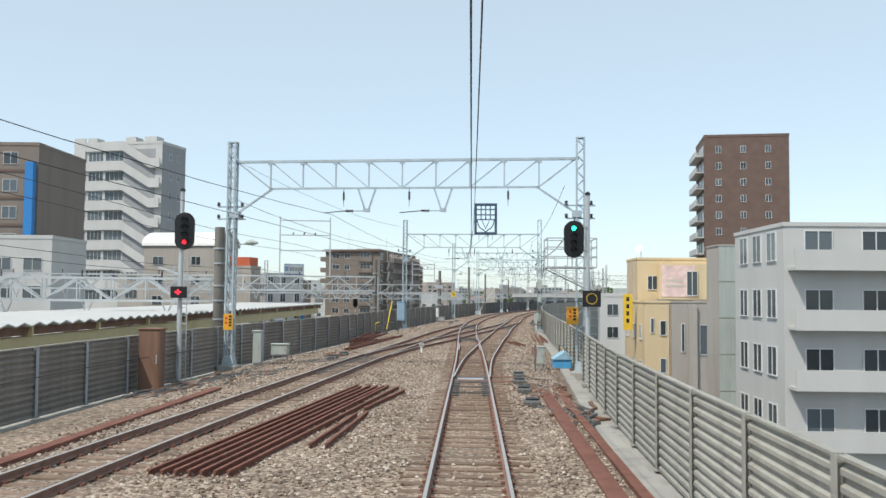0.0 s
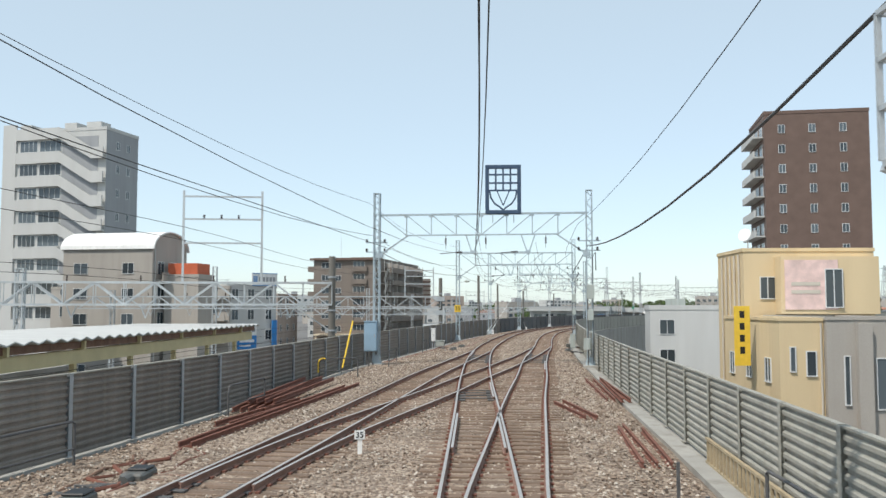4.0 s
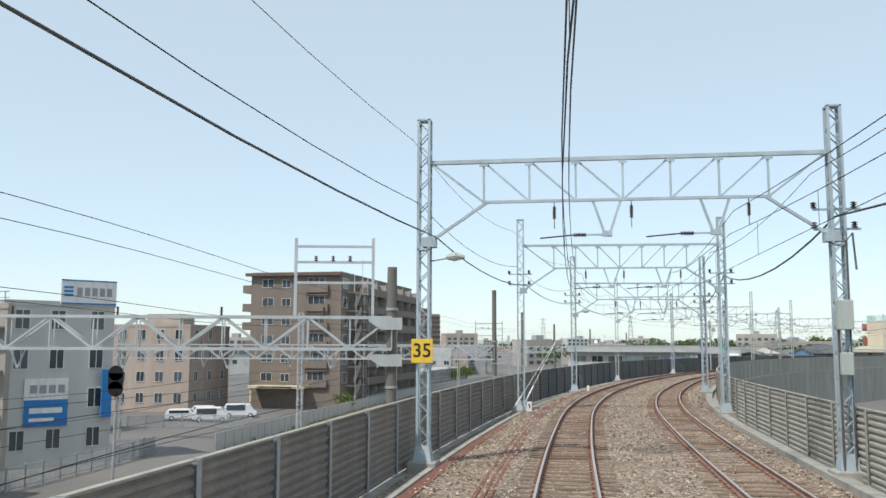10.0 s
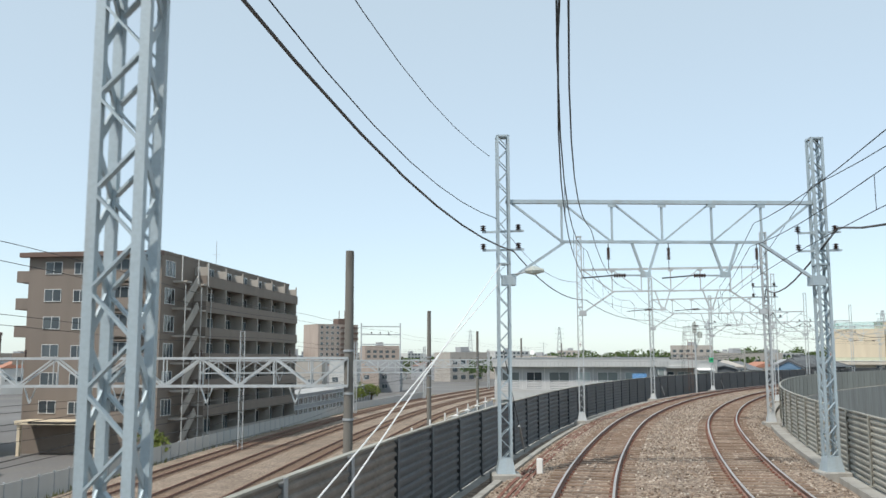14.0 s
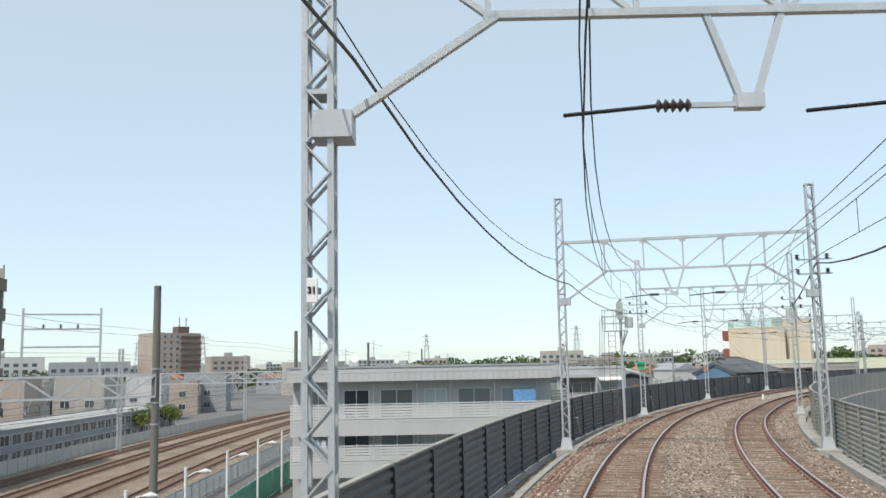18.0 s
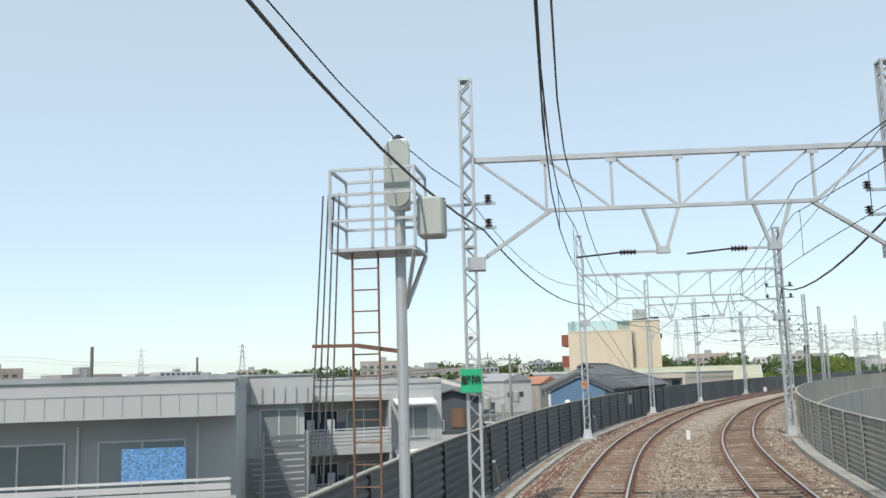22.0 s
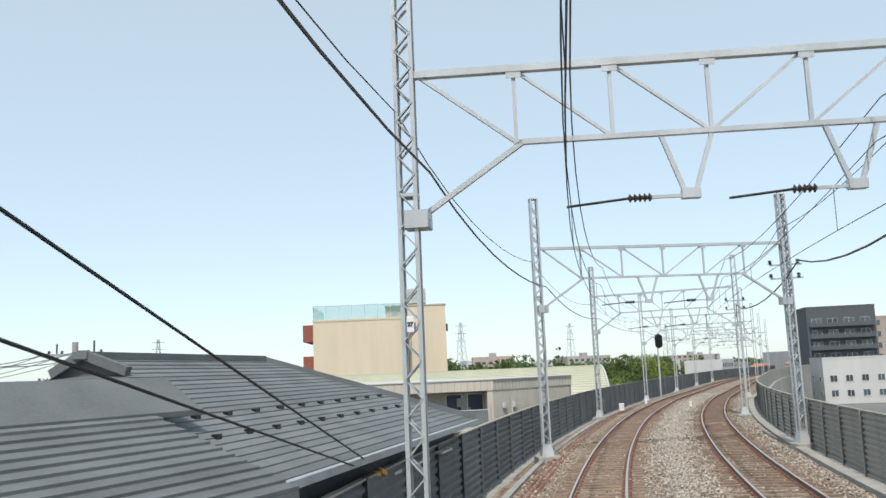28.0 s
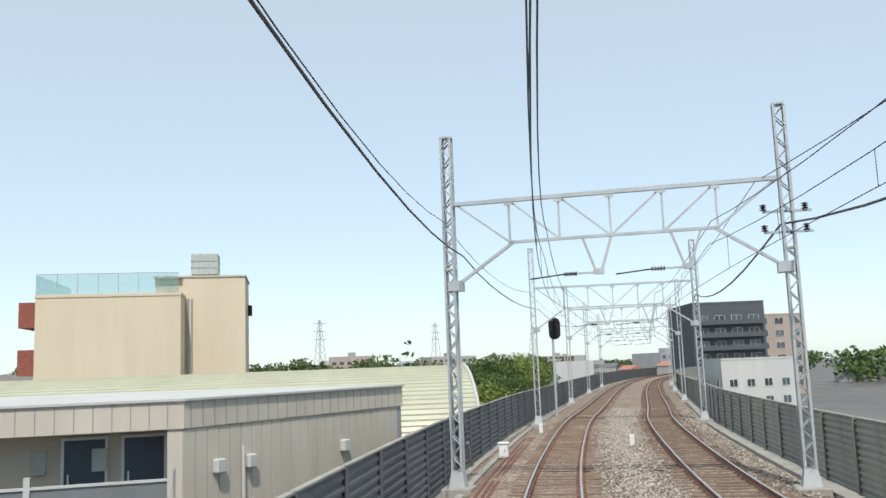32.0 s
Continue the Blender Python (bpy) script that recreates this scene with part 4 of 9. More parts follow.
cabinet(100.6, -4.15, -0.3, 0.3, 0.3, 0.95, M_WHITE, "weathered white post cabinet with rust stains", 0.75)
cabinet(103.0, -3.9, -0.3, 0.7, 0.4, 0.4, M_GREYBOX, "low grey cabinet on legs", 0.25)
cabinet(39.5, 3.1, -0.3, 0.32, 0.3, 0.75, M_GREYBOX, "small grey cabinet on a post", 0.35)
cabinet(104, 6.9, -0.3, 0.4, 0.35, 1.1, M_GREYBOX, "grey post cabinet beside the pale barrier", 0.1)
cabinet(333.5, -2.2, -0.3, 0.35, 0.3, 0.5, M_WHITE, "small white box at the foot of a mast", 0.1)
box = thing("covered_box", by_line(41.4, 4.2, -0.3), "box wrapped in a bright blue sheet with a ridged cover", "box")
# Same blue sheet, with sunlight on the top painted in as a paler colour.
M_TARP_SUNLIT = mat("blue_sheet_painted_sunlit", (0.3, 0.5, 0.62), 0.55, 0, 3, 0.25, 0.3)
part("body", bevelled(Shape().box(-0.4, -0.5, 0.02, 0.4, 0.5, 0.5).mesh("body", M_TARP), 0.03), box, "blue sheet side")
part("cover", Shape().add([(-0.46, -0.56, 0.48), (0.46, -0.56, 0.48), (0.46, 0.56, 0.48), (-0.46, 0.56, 0.48), (0.12, -0.58, 0.86), (0.12, 0.58, 0.86)], [(0, 3, 2, 1), (0, 4, 5, 3), (1, 2, 5, 4), (0, 1, 4), (2, 3, 5)]).mesh("cover", M_TARP_SUNLIT), box, "ridged blue cover painted paler as if sunlit")
part("plank", Shape().box(-0.6, -0.66, -0.04, 0.6, -0.52, 0.08).mesh("plank", M_RUSTBOX), box, "brown wooden plank")


def handrail(s, d, ln, h, material, label, turn=0.0):
    t = thing("pipe_handrail", by_line(s, d, -0.4, turn), label, "railing", "pipe handrails")
    r = 0.03
    part("rail", Shape().rod([(0, 0, 0), (0, 0, h - 0.2), (0, 0.06, h - 0.06), (0, 0.2, h), (0, ln - 0.1, h), (0, ln, h - 0.05), (0, ln, 0)], r, 8).mesh("rail", material), t)
    part("cross_rail", Shape().rod([(0, 0.0, h * 0.5), (0, ln, h * 0.5)], r * 0.8, 6).mesh("cross_rail", material), t)


handrail(45.2, -9.0, 3.4, 1.15, M_CABLE, "dark bent-pipe handrail by the cable pit", 8)
handrail(57.4, -7.6, 3.0, 1.15, M_CABLE, "dark bent-pipe handrail by the cable pit", 8)
handrail(71.8, -7.3, 1.8, 1.15, M_CABLE, "dark bent-pipe handrail across the guy wire's foot", 74)
cuff = thing("pipe_sleeve", by_line(71.75, -7.35, -0.4, 74), "worn yellow sleeve on the bend of a handrail", "railing")
part("sleeve", Shape().rod([(0, 0, 0.5), (0, 0, 0.95), (0, 0.06, 1.09), (0, 0.2, 1.15), (0, 0.34, 1.15)], 0.037, 8).mesh("sleeve", M_YELLOW), cuff)
handrail(79.8, -4.9, 4.0, 1.1, M_CABLE, "dark bent-pipe handrail beside the path")
handrail(94.4, -4.3, 2.8, 1.1, M_CABLE, "dark bent-pipe handrail beside the path")
handrail(41, 4.3, 2.4, 1.1, M_CABLE, "thin dark handrail beside the pale barrier")


def stack(s, d, turn, n, ln, gap, label, material=M_RUST, lift=0.0, name="spare_rail", messy=1.5):
    """Spare rails or beams laid side by side on the ballast."""
    for k in range(n):
        t = thing(name, by_line(s, d + k * gap, -0.2 + lift, turn + random.uniform(-messy, messy)), label, "rail", "spare rails on the ballast")
        fr = [(Vector((0, y, 0.15)), Vector((1, 0, 0)), UP) for y in (0, ln + random.uniform(-0.8, 0.8))]
        part("rail_body", Shape().sweep(FOOT, fr).mesh("rail_body", material), t)


stack(15.8, -5.75, 6.5, 7, 15.3, 0.24, "long rust-red spare rail lying on the ballast", messy=0.6)
stack(24.8, -2.95, 8.0, 1, 4.4, 0.5, "rust-brown beam lying on the ballast")
stack(18.8, -3.4, 3.0, 2, 4.6, 0.35, "rust-brown beam lying on the ballast")
stack(58.5, -7.75, 1.0, 5, 11.0, 0.26, "rust-red spare rail stacked on the ballast", lift=0.03)
stack(59.5, -7.5, 2.0, 4, 9.5, 0.28, "rust-red spare rail stacked on the ballast", lift=0.2)
stack(51.3, -7.1, 6.4, 2, 16.0, 0.3, "long rust-brown beam lying beside the stack", lift=0.02, messy=0.4)
stack(55.0, -7.3, 9.0, 2, 7.0, 0.4, "short rust-brown beam lying askew", lift=0.03)
stack(49, 3.4, 4.0, 3, 6.0, 0.3, "rusty spare rail beside the track")
stack(62, 4.6, 3.0, 4, 9.0, 0.27, "rusty spare rail beside the pale barrier")
stack(57, 3.2, -8.0, 2, 4.0, 0.35, "short rusty rail lying askew")


def duct(name, pts_sd, w, h, material, label):
    t = thing(name, pose(0, 0, 0), label, "cable duct")
    fr = []
    for s, d in pts_sd:
        a, b2 = at(s - 0.5, d), at(s + 0.5, d)
        dr = (b2 - a).normalized()
        fr.append((at(s, d, -0.26), Vector((dr.y, -dr.x, 0)), UP))
    part("cover", Shape().sweep([(-w / 2, 0), (w / 2, 0), (w / 2, h), (-w / 2, h)], fr).mesh("cover", material), t)


duct("cable_duct", [(4 + k * 2.0, 2.35 + 0.012 * k) for k in range(14)], 0.34, 0.14, M_RUST, "rust-brown cable duct along the track")
duct("cable_duct", [(4 + k * 2.0, 2.85 + 0.012 * k) for k in range(14)], 0.2, 0.12, M_RUST, "rust-brown cable duct along the track")
duct("cable_duct", [(12 + k * 2.0, -9.0 + 0.05 * k) for k in range(10)], 0.3, 0.16, M_RUST, "long brown cable duct by the side track")
for off in (-2.05, -1.86, -1.7):
    duct("cable_pipe", [(104 + k * 2.0, off) for k in range(120)], 0.09, 0.1, M_RUST, "rust-red cable pipe along the foot of the masts")
duct("cable_duct", [(84 + k * 2.0, fence_left(84 + k * 2.0) + 1.3) for k in range(24)], 0.3, 0.1, M_RUST, "brown cable duct between barrier and track")


def hoses(shape, x0, y0, x1, y1, n, r, rng_):
    """Loose cables that wander over the ballast."""
    for k in range(n):
        pts = []
        for j in range(9):
            u = j / 8
            pts.append((x0 + (x1 - x0) * u + rng_.uniform(-0.28, 0.28), y0 + (y1 - y0) * u + rng_.uniform(-0.28, 0.28), 0.05 + rng_.uniform(0, 0.09)))
        shape.rod(pts, r * rng_.uniform(0.7, 1.2), 6)


M_MACHINE = mat("oily_dark_grey_enamel", (0.11, 0.115, 0.11), 0.6, 0.1, 3, 0.3, 0.1, 40, (0.2, 0.13, 0.08), 0.4)


def point_machine(s, d, label):
    rng_ = random.Random(int(s * 10))
    t = thing("point_machine", by_line(s, d, -0.28), label, "point machine")
    part("case", bevelled(Shape().box(-0.3, -0.42, 0.05, 0.16, 0.42, 0.24).mesh("case", M_MACHINE), 0.04), t, "worn dark grey steel case")
    part("lid", bevelled(Shape().box(-0.27, -0.1, 0.242, 0.13, 0.38, 0.29).mesh("lid", M_BLACK), 0.02), t)
    part("motor", Shape().rod([(-0.08, -0.75, 0.16), (-0.08, -0.42, 0.16)], 0.1, 10).mesh("motor", M_MACHINE), t)
    side = -1 if d > 0 else 1
    for y in (0.25, -0.25):
        part("throw_rod", Shape().rod([(side * 0.1, y, 0.1), (side * 1.9, y + 0.03, 0.08)], 0.024, 6).mesh("throw_rod", M_RAIL_SIDE), t)
    for y in (-0.55, 0.5):
        part("base_beam", Shape().box(-0.6, y, -0.06, 0.9, y + 0.2, 0.045).mesh("base_beam", M_SLEEPER), t)
    cb = Shape()
    hoses(cb, 0.1 * -side, -0.5, 0.9 * -side, -1.6, 4, 0.03, rng_)
    part("cable", cb.mesh("cable", M_CABLE), t, "loose dark cables")


def cable_bundle(s, d, ln, wide, n, label, material):
    rng_ = random.Random(int(s * 7 + d))
    t = thing("cable_bundle", by_line(s, d, -0.27), label, "cables")
    for k in range(n):
        sh = Shape()
        x = wide * (k / max(1, n - 1) - 0.5)
        hoses(sh, x, 0, x + rng_.uniform(-0.5, 0.5), ln * rng_.uniform(0.6, 1.0), 1, 0.042, rng_)
        part("cable", sh.mesh("cable", material if k % 3 else M_RUSTBOX), t)


for s, d, ln, wide, n, mt in ((27.5, -10.2, 6.0, 1.4, 8, M_CABLE), (31.5, -9.3, 5.0, 1.8, 8, M_CABLE), (35.0, -9.0, 4.5, 1.6, 8, M_CABLE), (23.0, 2.9, 5.0, 1.1, 7, M_CABLE), (28.5, 2.7, 5.0, 1.2, 7, M_RUST), (100, -3.3, 5.0, 0.9, 5, M_CABLE), (46, -6.9, 5.5, 1.0, 5, M_RUST)):
    cable_bundle(s, d, ln, wide, n, "tangle of loose cables and hoses on the ballast", mt)
for trk, off, s_a, s_b in ((own_track, 0.6, 50.5, 57), (own_track, -0.6, 50.5, 57), (own_track, -0.6, 88, 96), (own_track, 0.6, 62, 68), (right_track, 0.6, 76, 83), (right_track, -0.6, 89, 96)):
    ck = thing("check_rail", pose(0, 0, 0), "short worn check rail inside the running rail", "rail", "check rails")
    fr = [(p + a_ * off, a_, u_) for p, a_, u_ in frames_on(trk, s_a, s_b)]
    part("rail_body", Shape().sweep(FOOT, fr).mesh("rail_body", M_RAIL_SIDE), ck)
    part("rail_head", Shape().sweep(HEAD, fr).mesh("rail_head", M_RAIL_TOP), ck)
for s, d in ((33.5, 1.9), (36.0, 2.0), (30.5, 1.9), (27.0, 1.95), (47.5, -6.6), (45.0, -6.8), (99.5, -2.4), (104.5, -2.2), (98.5, 6.4), (107, 6.7)):
    point_machine(s, d, "black point machine with rods and cables on the ballast")
plate_mesh = bevelled(Shape().box(-0.2, -0.085, -0.155, 0.2, 0.085, -0.112).mesh("slide_plate", M_CABLE), 0.01)
for trk, s_a, s_b in ((own_track, 29.0, 36.0), (left_track, 36.0, 47.0), (own_track, 83.0, 92.0), (right_track, 83.0, 92.5), (own_track, 62.0, 66.0)):
    sw = thing("switch_plates", pose(0, 0, 0), "greased black slide plates under the switch rails", "track part", "switch plates")
    s = s_a
    while s < s_b:
        p, a, u = frames_on(trk, s, s + 0.1)[0]
        rz = math.degrees(math.atan2(a.y, a.x))
        for off in (-GAUGE / 2, GAUGE / 2):
            part("slide_plate", plate_mesh, sw, "", Matrix.Translation(p + a * (off * 0.86)) @ pose(0, 0, 0, 0, 0, rz))
        s += 0.62
    for k in range(4):
        p, a, u = frames_on(trk, s_a + 0.4 + k * (s_b - s_a) / 4, s_a + 0.6 + k * (s_b - s_a) / 4)[0]
        part("stretcher_bar", Shape().rod([p - a * 0.75 + UP * -0.1, p + a * 0.75 + UP * -0.1], 0.025, 6).mesh("stretcher_bar", M_CABLE), sw)
flat = thing("stretcher_plate", by_line(34.5, 0, -0.2), "flat dark plate and bars between the switch rails", "track part")
part("plate", Shape().box(-0.5, -0.5, 0.04, 0.5, 0.5, 0.09).mesh("plate", M_POST), flat)
for y in (-0.9, -0.65, 0.65, 0.95):
    part("stretcher_bar", Shape().rod([(-0.9, y, 0.07), (2.1, y, 0.07)], 0.022, 6).mesh("stretcher_bar", M_RAIL_SIDE), flat)
mk = thing("distance_marker", by_line(50.6, -2.7, -0.25), "small white number plate on a stick between the tracks", "marker")
part("stick", Shape().box(-0.05, -0.02, 0, 0.05, 0.02, 0.45).mesh("stick", M_WHITE), mk)
part("plate", bevelled(Shape().box(-0.12, -0.04, 0.4, 0.12, -0.022, 0.6).mesh("plate", M_WHITE), 0.005), mk)
part("lettering", text_mesh("35", 0.19, M_INK, 0.002), mk, "", pose(0, -0.046, 0.5))
part("foot", bevelled(Shape().box(-0.14, -0.1, -0.03, 0.14, 0.1, 0.06).mesh("foot", M_WHITE), 0.02), mk)
# a wooden ladder stored on edge against the pale barrier
wl = thing("stored_ladder", pose(0, 0, 0), "weathered beige wooden ladder stored on edge against the barrier", "ladder")
M_LADDER = mat("weathered_beige_wood", (0.42, 0.34, 0.22), 0.85, 0, 3, 0.3, 0.2, 40)
for z in (-0.2, 0.3):
    part("stile", Shape().bar(at(43.0, fence_right(43.0) - 0.32, z), at(50.0, fence_right(50.0) - 0.32, z), 0.07, 0.05).mesh("stile", M_LADDER), wl)
for k in range(21):
    sl = 43.2 + k * 0.33
    part("rung", Shape().bar(at(sl, fence_right(sl) - 0.33, -0.19), at(sl, fence_right(sl) - 0.33, 0.29), 0.05).mesh("rung", M_LADDER), wl)
for sl, d in ((38.2, 2.75), (41.8, 3.0), (44.6, 3.2)):
    pk = thing("marker_stake", by_line(sl, d, -0.3), "thin dark steel stake in the ballast", "stake", "thin stakes")
    part("stake", Shape().box(-0.025, -0.025, 0, 0.025, 0.025, 0.95).mesh("stake", M_CABLE), pk)
for s, d in ((96.0, 2.1), (158.5, -1.55), (254, 2.3), (345, -1.6), (337, 2.6)):
    w_ = thing("white_stake", by_line(s, d, -0.25), "low white marker block on the ballast", "marker", "white markers")
    part("block", bevelled(Shape().box(-0.09, -0.06, 0, 0.09, 0.06, 0.1 if s < 100 else 0.5).mesh("block", M_WHITE), 0.015), w_)

# the hung board at the second gantry
bd = thing("train_number_board", by_line(81.0, 1.5, 8.45), "tall dark framed lattice board hung above the gantry beam", "sign")
W_, H_ = 2.05, 2.85
M_BOARD = mat("dark_blue_board_paint", (0.05, 0.085, 0.14), 0.6, 0.1, 2, 0.2, 0.05)
part("frame", bevelled(Shape().box(-W_ / 2, 0, 0, W_ / 2, 0.12, 0.24).mesh("frame", M_BOARD), 0.04), bd)
part("frame", bevelled(Shape().box(-W_ / 2, 0, H_ - 0.24, W_ / 2, 0.12, H_).mesh("frame", M_BOARD), 0.04), bd)
for x in (-W_ / 2, W_ / 2 - 0.22):
    part("frame", bevelled(Shape().box(x, 0.004, 0.2, x + 0.22, 0.116, H_ - 0.2).mesh("frame", M_BOARD), 0.04), bd)
for x in (-0.42, 0.0, 0.42):
    part("grid_bar", Shape().box(x - 0.05, 0.02, H_ * 0.47, x + 0.05, 0.08, H_ - 0.24).mesh("grid_bar", M_BOARD), bd)
for z in (0.48, 0.63, 0.8):
    part("grid_bar", Shape().box(-W_ / 2 + 0.22, 0.025, H_ * z - 0.05, W_ / 2 - 0.22, 0.075, H_ * z + 0.05).mesh("grid_bar", M_BOARD), bd)
for sg_ in (-1, 1):
    part("grid_arc", Shape().rod([(sg_ * 0.78, 0.05, H_ * 0.47), (sg_ * 0.7, 0.05, 0.95), (sg_ * 0.5, 0.05, 0.62), (sg_ * 0.2, 0.05, 0.42), (0, 0.05, 0.24)], 0.055, 6).mesh("grid_arc", M_BOARD), bd)
part("grid_bar", Shape().bar((-0.35, 0.05, H_ * 0.47), (0, 0.05, 0.5), 0.06).bar((0.35, 0.05, H_ * 0.47), (0, 0.05, 0.5), 0.06).mesh("grid_bar", M_BOARD), bd)
part("hanger_bar", Shape().bar((-0.6, 0.05, 0), (-0.6, 0.05, -0.5), 0.06).bar((0.6, 0.05, 0), (0.6, 0.05, -0.5), 0.06).mesh("hanger_bar", M_STEEL), bd)

# signal on a white pole by the curve, seen from behind
sp = signal_head(223.4, -2.4, -0.4, 6.7, 6.2, 0, True, "white round pole with the grey back of a signal on top")
cage(by_line(223.5, -2.75, 5.05), 1.3, 0.9, 1.2, "small railed platform with ladder on the white signal pole", (0.64, 0.4))
ladder(by_line(223.2, -2.9, -0.3), 5.3, "thin rusty ladder up the signal pole", 0.4, M_RUSTBOX)
cd = thing("conduit_bundle", by_line(223.2, -3.6, -0.3), "four thin grey conduits on rusty brackets beside the signal pole", "conduit")
for k in range(4):
    part("conduit", Shape().rod([(-0.3 + k * 0.13, -0.05 * k, 0), (0.05 + k * 0.1, -0.05 * k, 6.2)], 0.013, 6).mesh("conduit", M_CABLE), cd)
for z in (3.9,):
    part("bracket", Shape().bar((-0.2 + z * 0.04, -0.3, z), (0.42 + z * 0.04, -0.1, z), 0.05).bar((0.42 + z * 0.04, -0.1, z), (1.2, 0.2, z - 0.1), 0.06).mesh("bracket", M_RUSTBOX), cd, "rusty bracket")
sb = thing("signal_pole_box", by_line(223.4, -1.9, 5.5), "grey apparatus box on the signal pole", "box")
part("case", bevelled(Shape().box(-0.2, -0.2, -0.3, 0.2, 0.2, 0.3).mesh("case", M_GREYBOX), 0.03), sb)
part("arm", Shape().box(-0.5, -0.03, -0.03, -0.2, 0.03, 0.03).mesh("arm", M_POST), sb)
s3 = signal_head(359, -2.0, -0.4, 6.0, 5.5, 9, False, "dark signal head on a grey pole by the curve")

# mast fittings
for gi, (sl, dl, sr, dr, bright, top) in enumerate(GANTRIES[:12]):
    for (s, d, side) in ((sl, dl, 1), (sr, dr, -1)):
        if gi in (3, 4, 7) or side < 0 or gi < 2:
            ins = thing("insulator_arm", by_line(s, d, 6.35), "short arm with ribbed insulators on a mast", "insulator", "mast insulators")
            for y, z in ((0.0, 0.0), (0.0, 0.55)):
                part("arm", Shape().box(-0.62, -0.03, z - 0.03, 0.62, 0.03, z + 0.03).mesh("arm", M_STEEL), ins)
                for x in (-0.6, 0.45):
                    part("insulator", insulator_mesh(3, 0.1, 0.06), ins, "", pose(x, 0, z + 0.03))
    if gi in (0, 2, 4):
        lt = thing("mast_lamp", by_line(sl, dl + 0.2, 5.6 if gi else 5.2), "small grey floodlight on a mast arm", "lamp")
        part("arm", Shape().rod([(0, 0, 0), (0.5, -0.05, 0.08)], 0.025).mesh("arm", M_POST), lt)
        part("shade", Shape().rod([(0.45, -0.05, 0.1), (0.7, -0.07, 0.12), (1.0, -0.08, 0.1)], [0.06, 0.14, 0.05], 8).mesh("shade", M_GREYBOX), lt)
for s, d in ((80.9, 6.35), (118.0, 7.35)):
    eq = thing("mast_equipment", by_line(s, d, 3.6), "grey boxes and cable loops strapped to a mast", "equipment")
    part("box", bevelled(Shape().box(-0.2, -0.45, 0.0, 0.2, -0.2, 0.8).mesh("box", M_GREYBOX), 0.02), eq)
    part("box", bevelled(Shape().box(-0.16, -0.42, -1.2, 0.16, -0.2, -0.6).mesh("box", M_GREYBOX), 0.02), eq)
    part("conduit", Shape().rod([(0.15, -0.24, -4.0), (0.15, -0.24, 2.4), (0.3, -0.3, 2.6), (0.3, -0.5, 1.6)], 0.03, 6).rod([(-0.15, -0.24, -4.0), (-0.15, -0.24, 0.0)], 0.035, 6).mesh("conduit", M_CABLE), eq)
ob_ = thing("equipment_drum", by_line(80.7, 6.15, 0.9), "grey drum fixed low on a mast", "equipment")
part("drum", Shape().rod([(0, -0.35, -0.1), (0, -0.35, 0.5)], 0.22, 12).mesh("drum", M_GREYBOX), ob_)
# guy wires with covers: the high end, then the foot
GUYS = [((79.0, -6.4, 4.2), (75.3, -6.85, -0.3), M_YELLOW, 0.08, 0.6), ((157.6, -2.6, 5.3), (136.6, -3.2, 0.1), M_WHITE, 0.02, 0.14), ((157.6, -2.5, 5.9), (138.0, -2.95, 0.0), M_WHITE, 0.02, 0.16),
        ((157.6, -2.45, 3.4), (164.5, -2.9, -0.2), M_POST, 0.05, 0.3), ((229.6, -2.4, 3.2), (236, -2.9, -0.2), M_POST, 0.05, 0.3), ((254.1, -2.35, 2.9), (260.0, -2.9, -0.2), M_POST, 0.05, 0.3),
        ((206.4, -2.6, 3.2), (213, -3.0, -0.2), M_POST, 0.05, 0.3), ((324.9, -2.65, 3.0), (330.5, -3.0, -0.2), M_POST, 0.05, 0.3),
        ((254.1, -2.45, 6.0), (280.2, -3.45, 1.5), M_ORANGE, 0.0, 0.02), ((254.1, -2.4, 7.3), (280.4, -3.4, 1.5), M_ORANGE, 0.0, 0.02)]
for hi, lo, cov, u0, u1 in GUYS:
    a, b2 = at(*hi), at(*lo)
    gt_ = thing("guy_wire", pose(0, 0, 0), "taut guy wire with a %s cover at its foot" % {M_YELLOW: "yellow", M_WHITE: "white", M_ORANGE: "orange"}.get(cov, "grey"), "cable", "guy wires")
    part("strand", Shape().rod([a, b2], 0.012, 5).mesh("strand", M_WHITE if cov is M_WHITE else M_WIRE), gt_)
    part("cover", Shape().rod([b2 + (a - b2) * u0, b2 + (a - b2) * u1], 0.045, 8).mesh("cover", cov), gt_)

# ---- buildings ----
WINDOWS = {}


def window_meshes(w, h, glass, bars=1, sill=True):
    key = (round(w, 2), round(h, 2), glass.name, bars)
    if key not in WINDOWS:
        t = 0.05
        fr = Shape().box(0, -0.09 if sill else -0.06, 0, w, 0.0, t).box(0, -0.06, h - t, w, 0, h).box(0, -0.06, t, t, 0, h - t).box(w - t, -0.06, t, w, 0, h - t)
        for k in range(bars):
            x = w * (k + 1) / (bars + 1)
            fr.box(x - 0.025, -0.055, t, x + 0.025, 0, h - t)
        pane = Shape().box(t, -0.02, t, w - t, -0.004, h - t)
        WINDOWS[key] = (fr.mesh("window", M_ALU), pane.mesh("pane", glass))
    return WINDOWS[key]


FACES = {}


def face_pose(face, length, depth):
    """From a wall's own plane (x along it, -y outwards) to the building's."""
    return {"front": pose(0, 0, 0), "right": pose(length, 0, 0, 0, 0, 90), "left": pose(0, depth, 0, 0, 0, -90), "back": pose(length, depth, 0, 0, 0, 180)}[face]


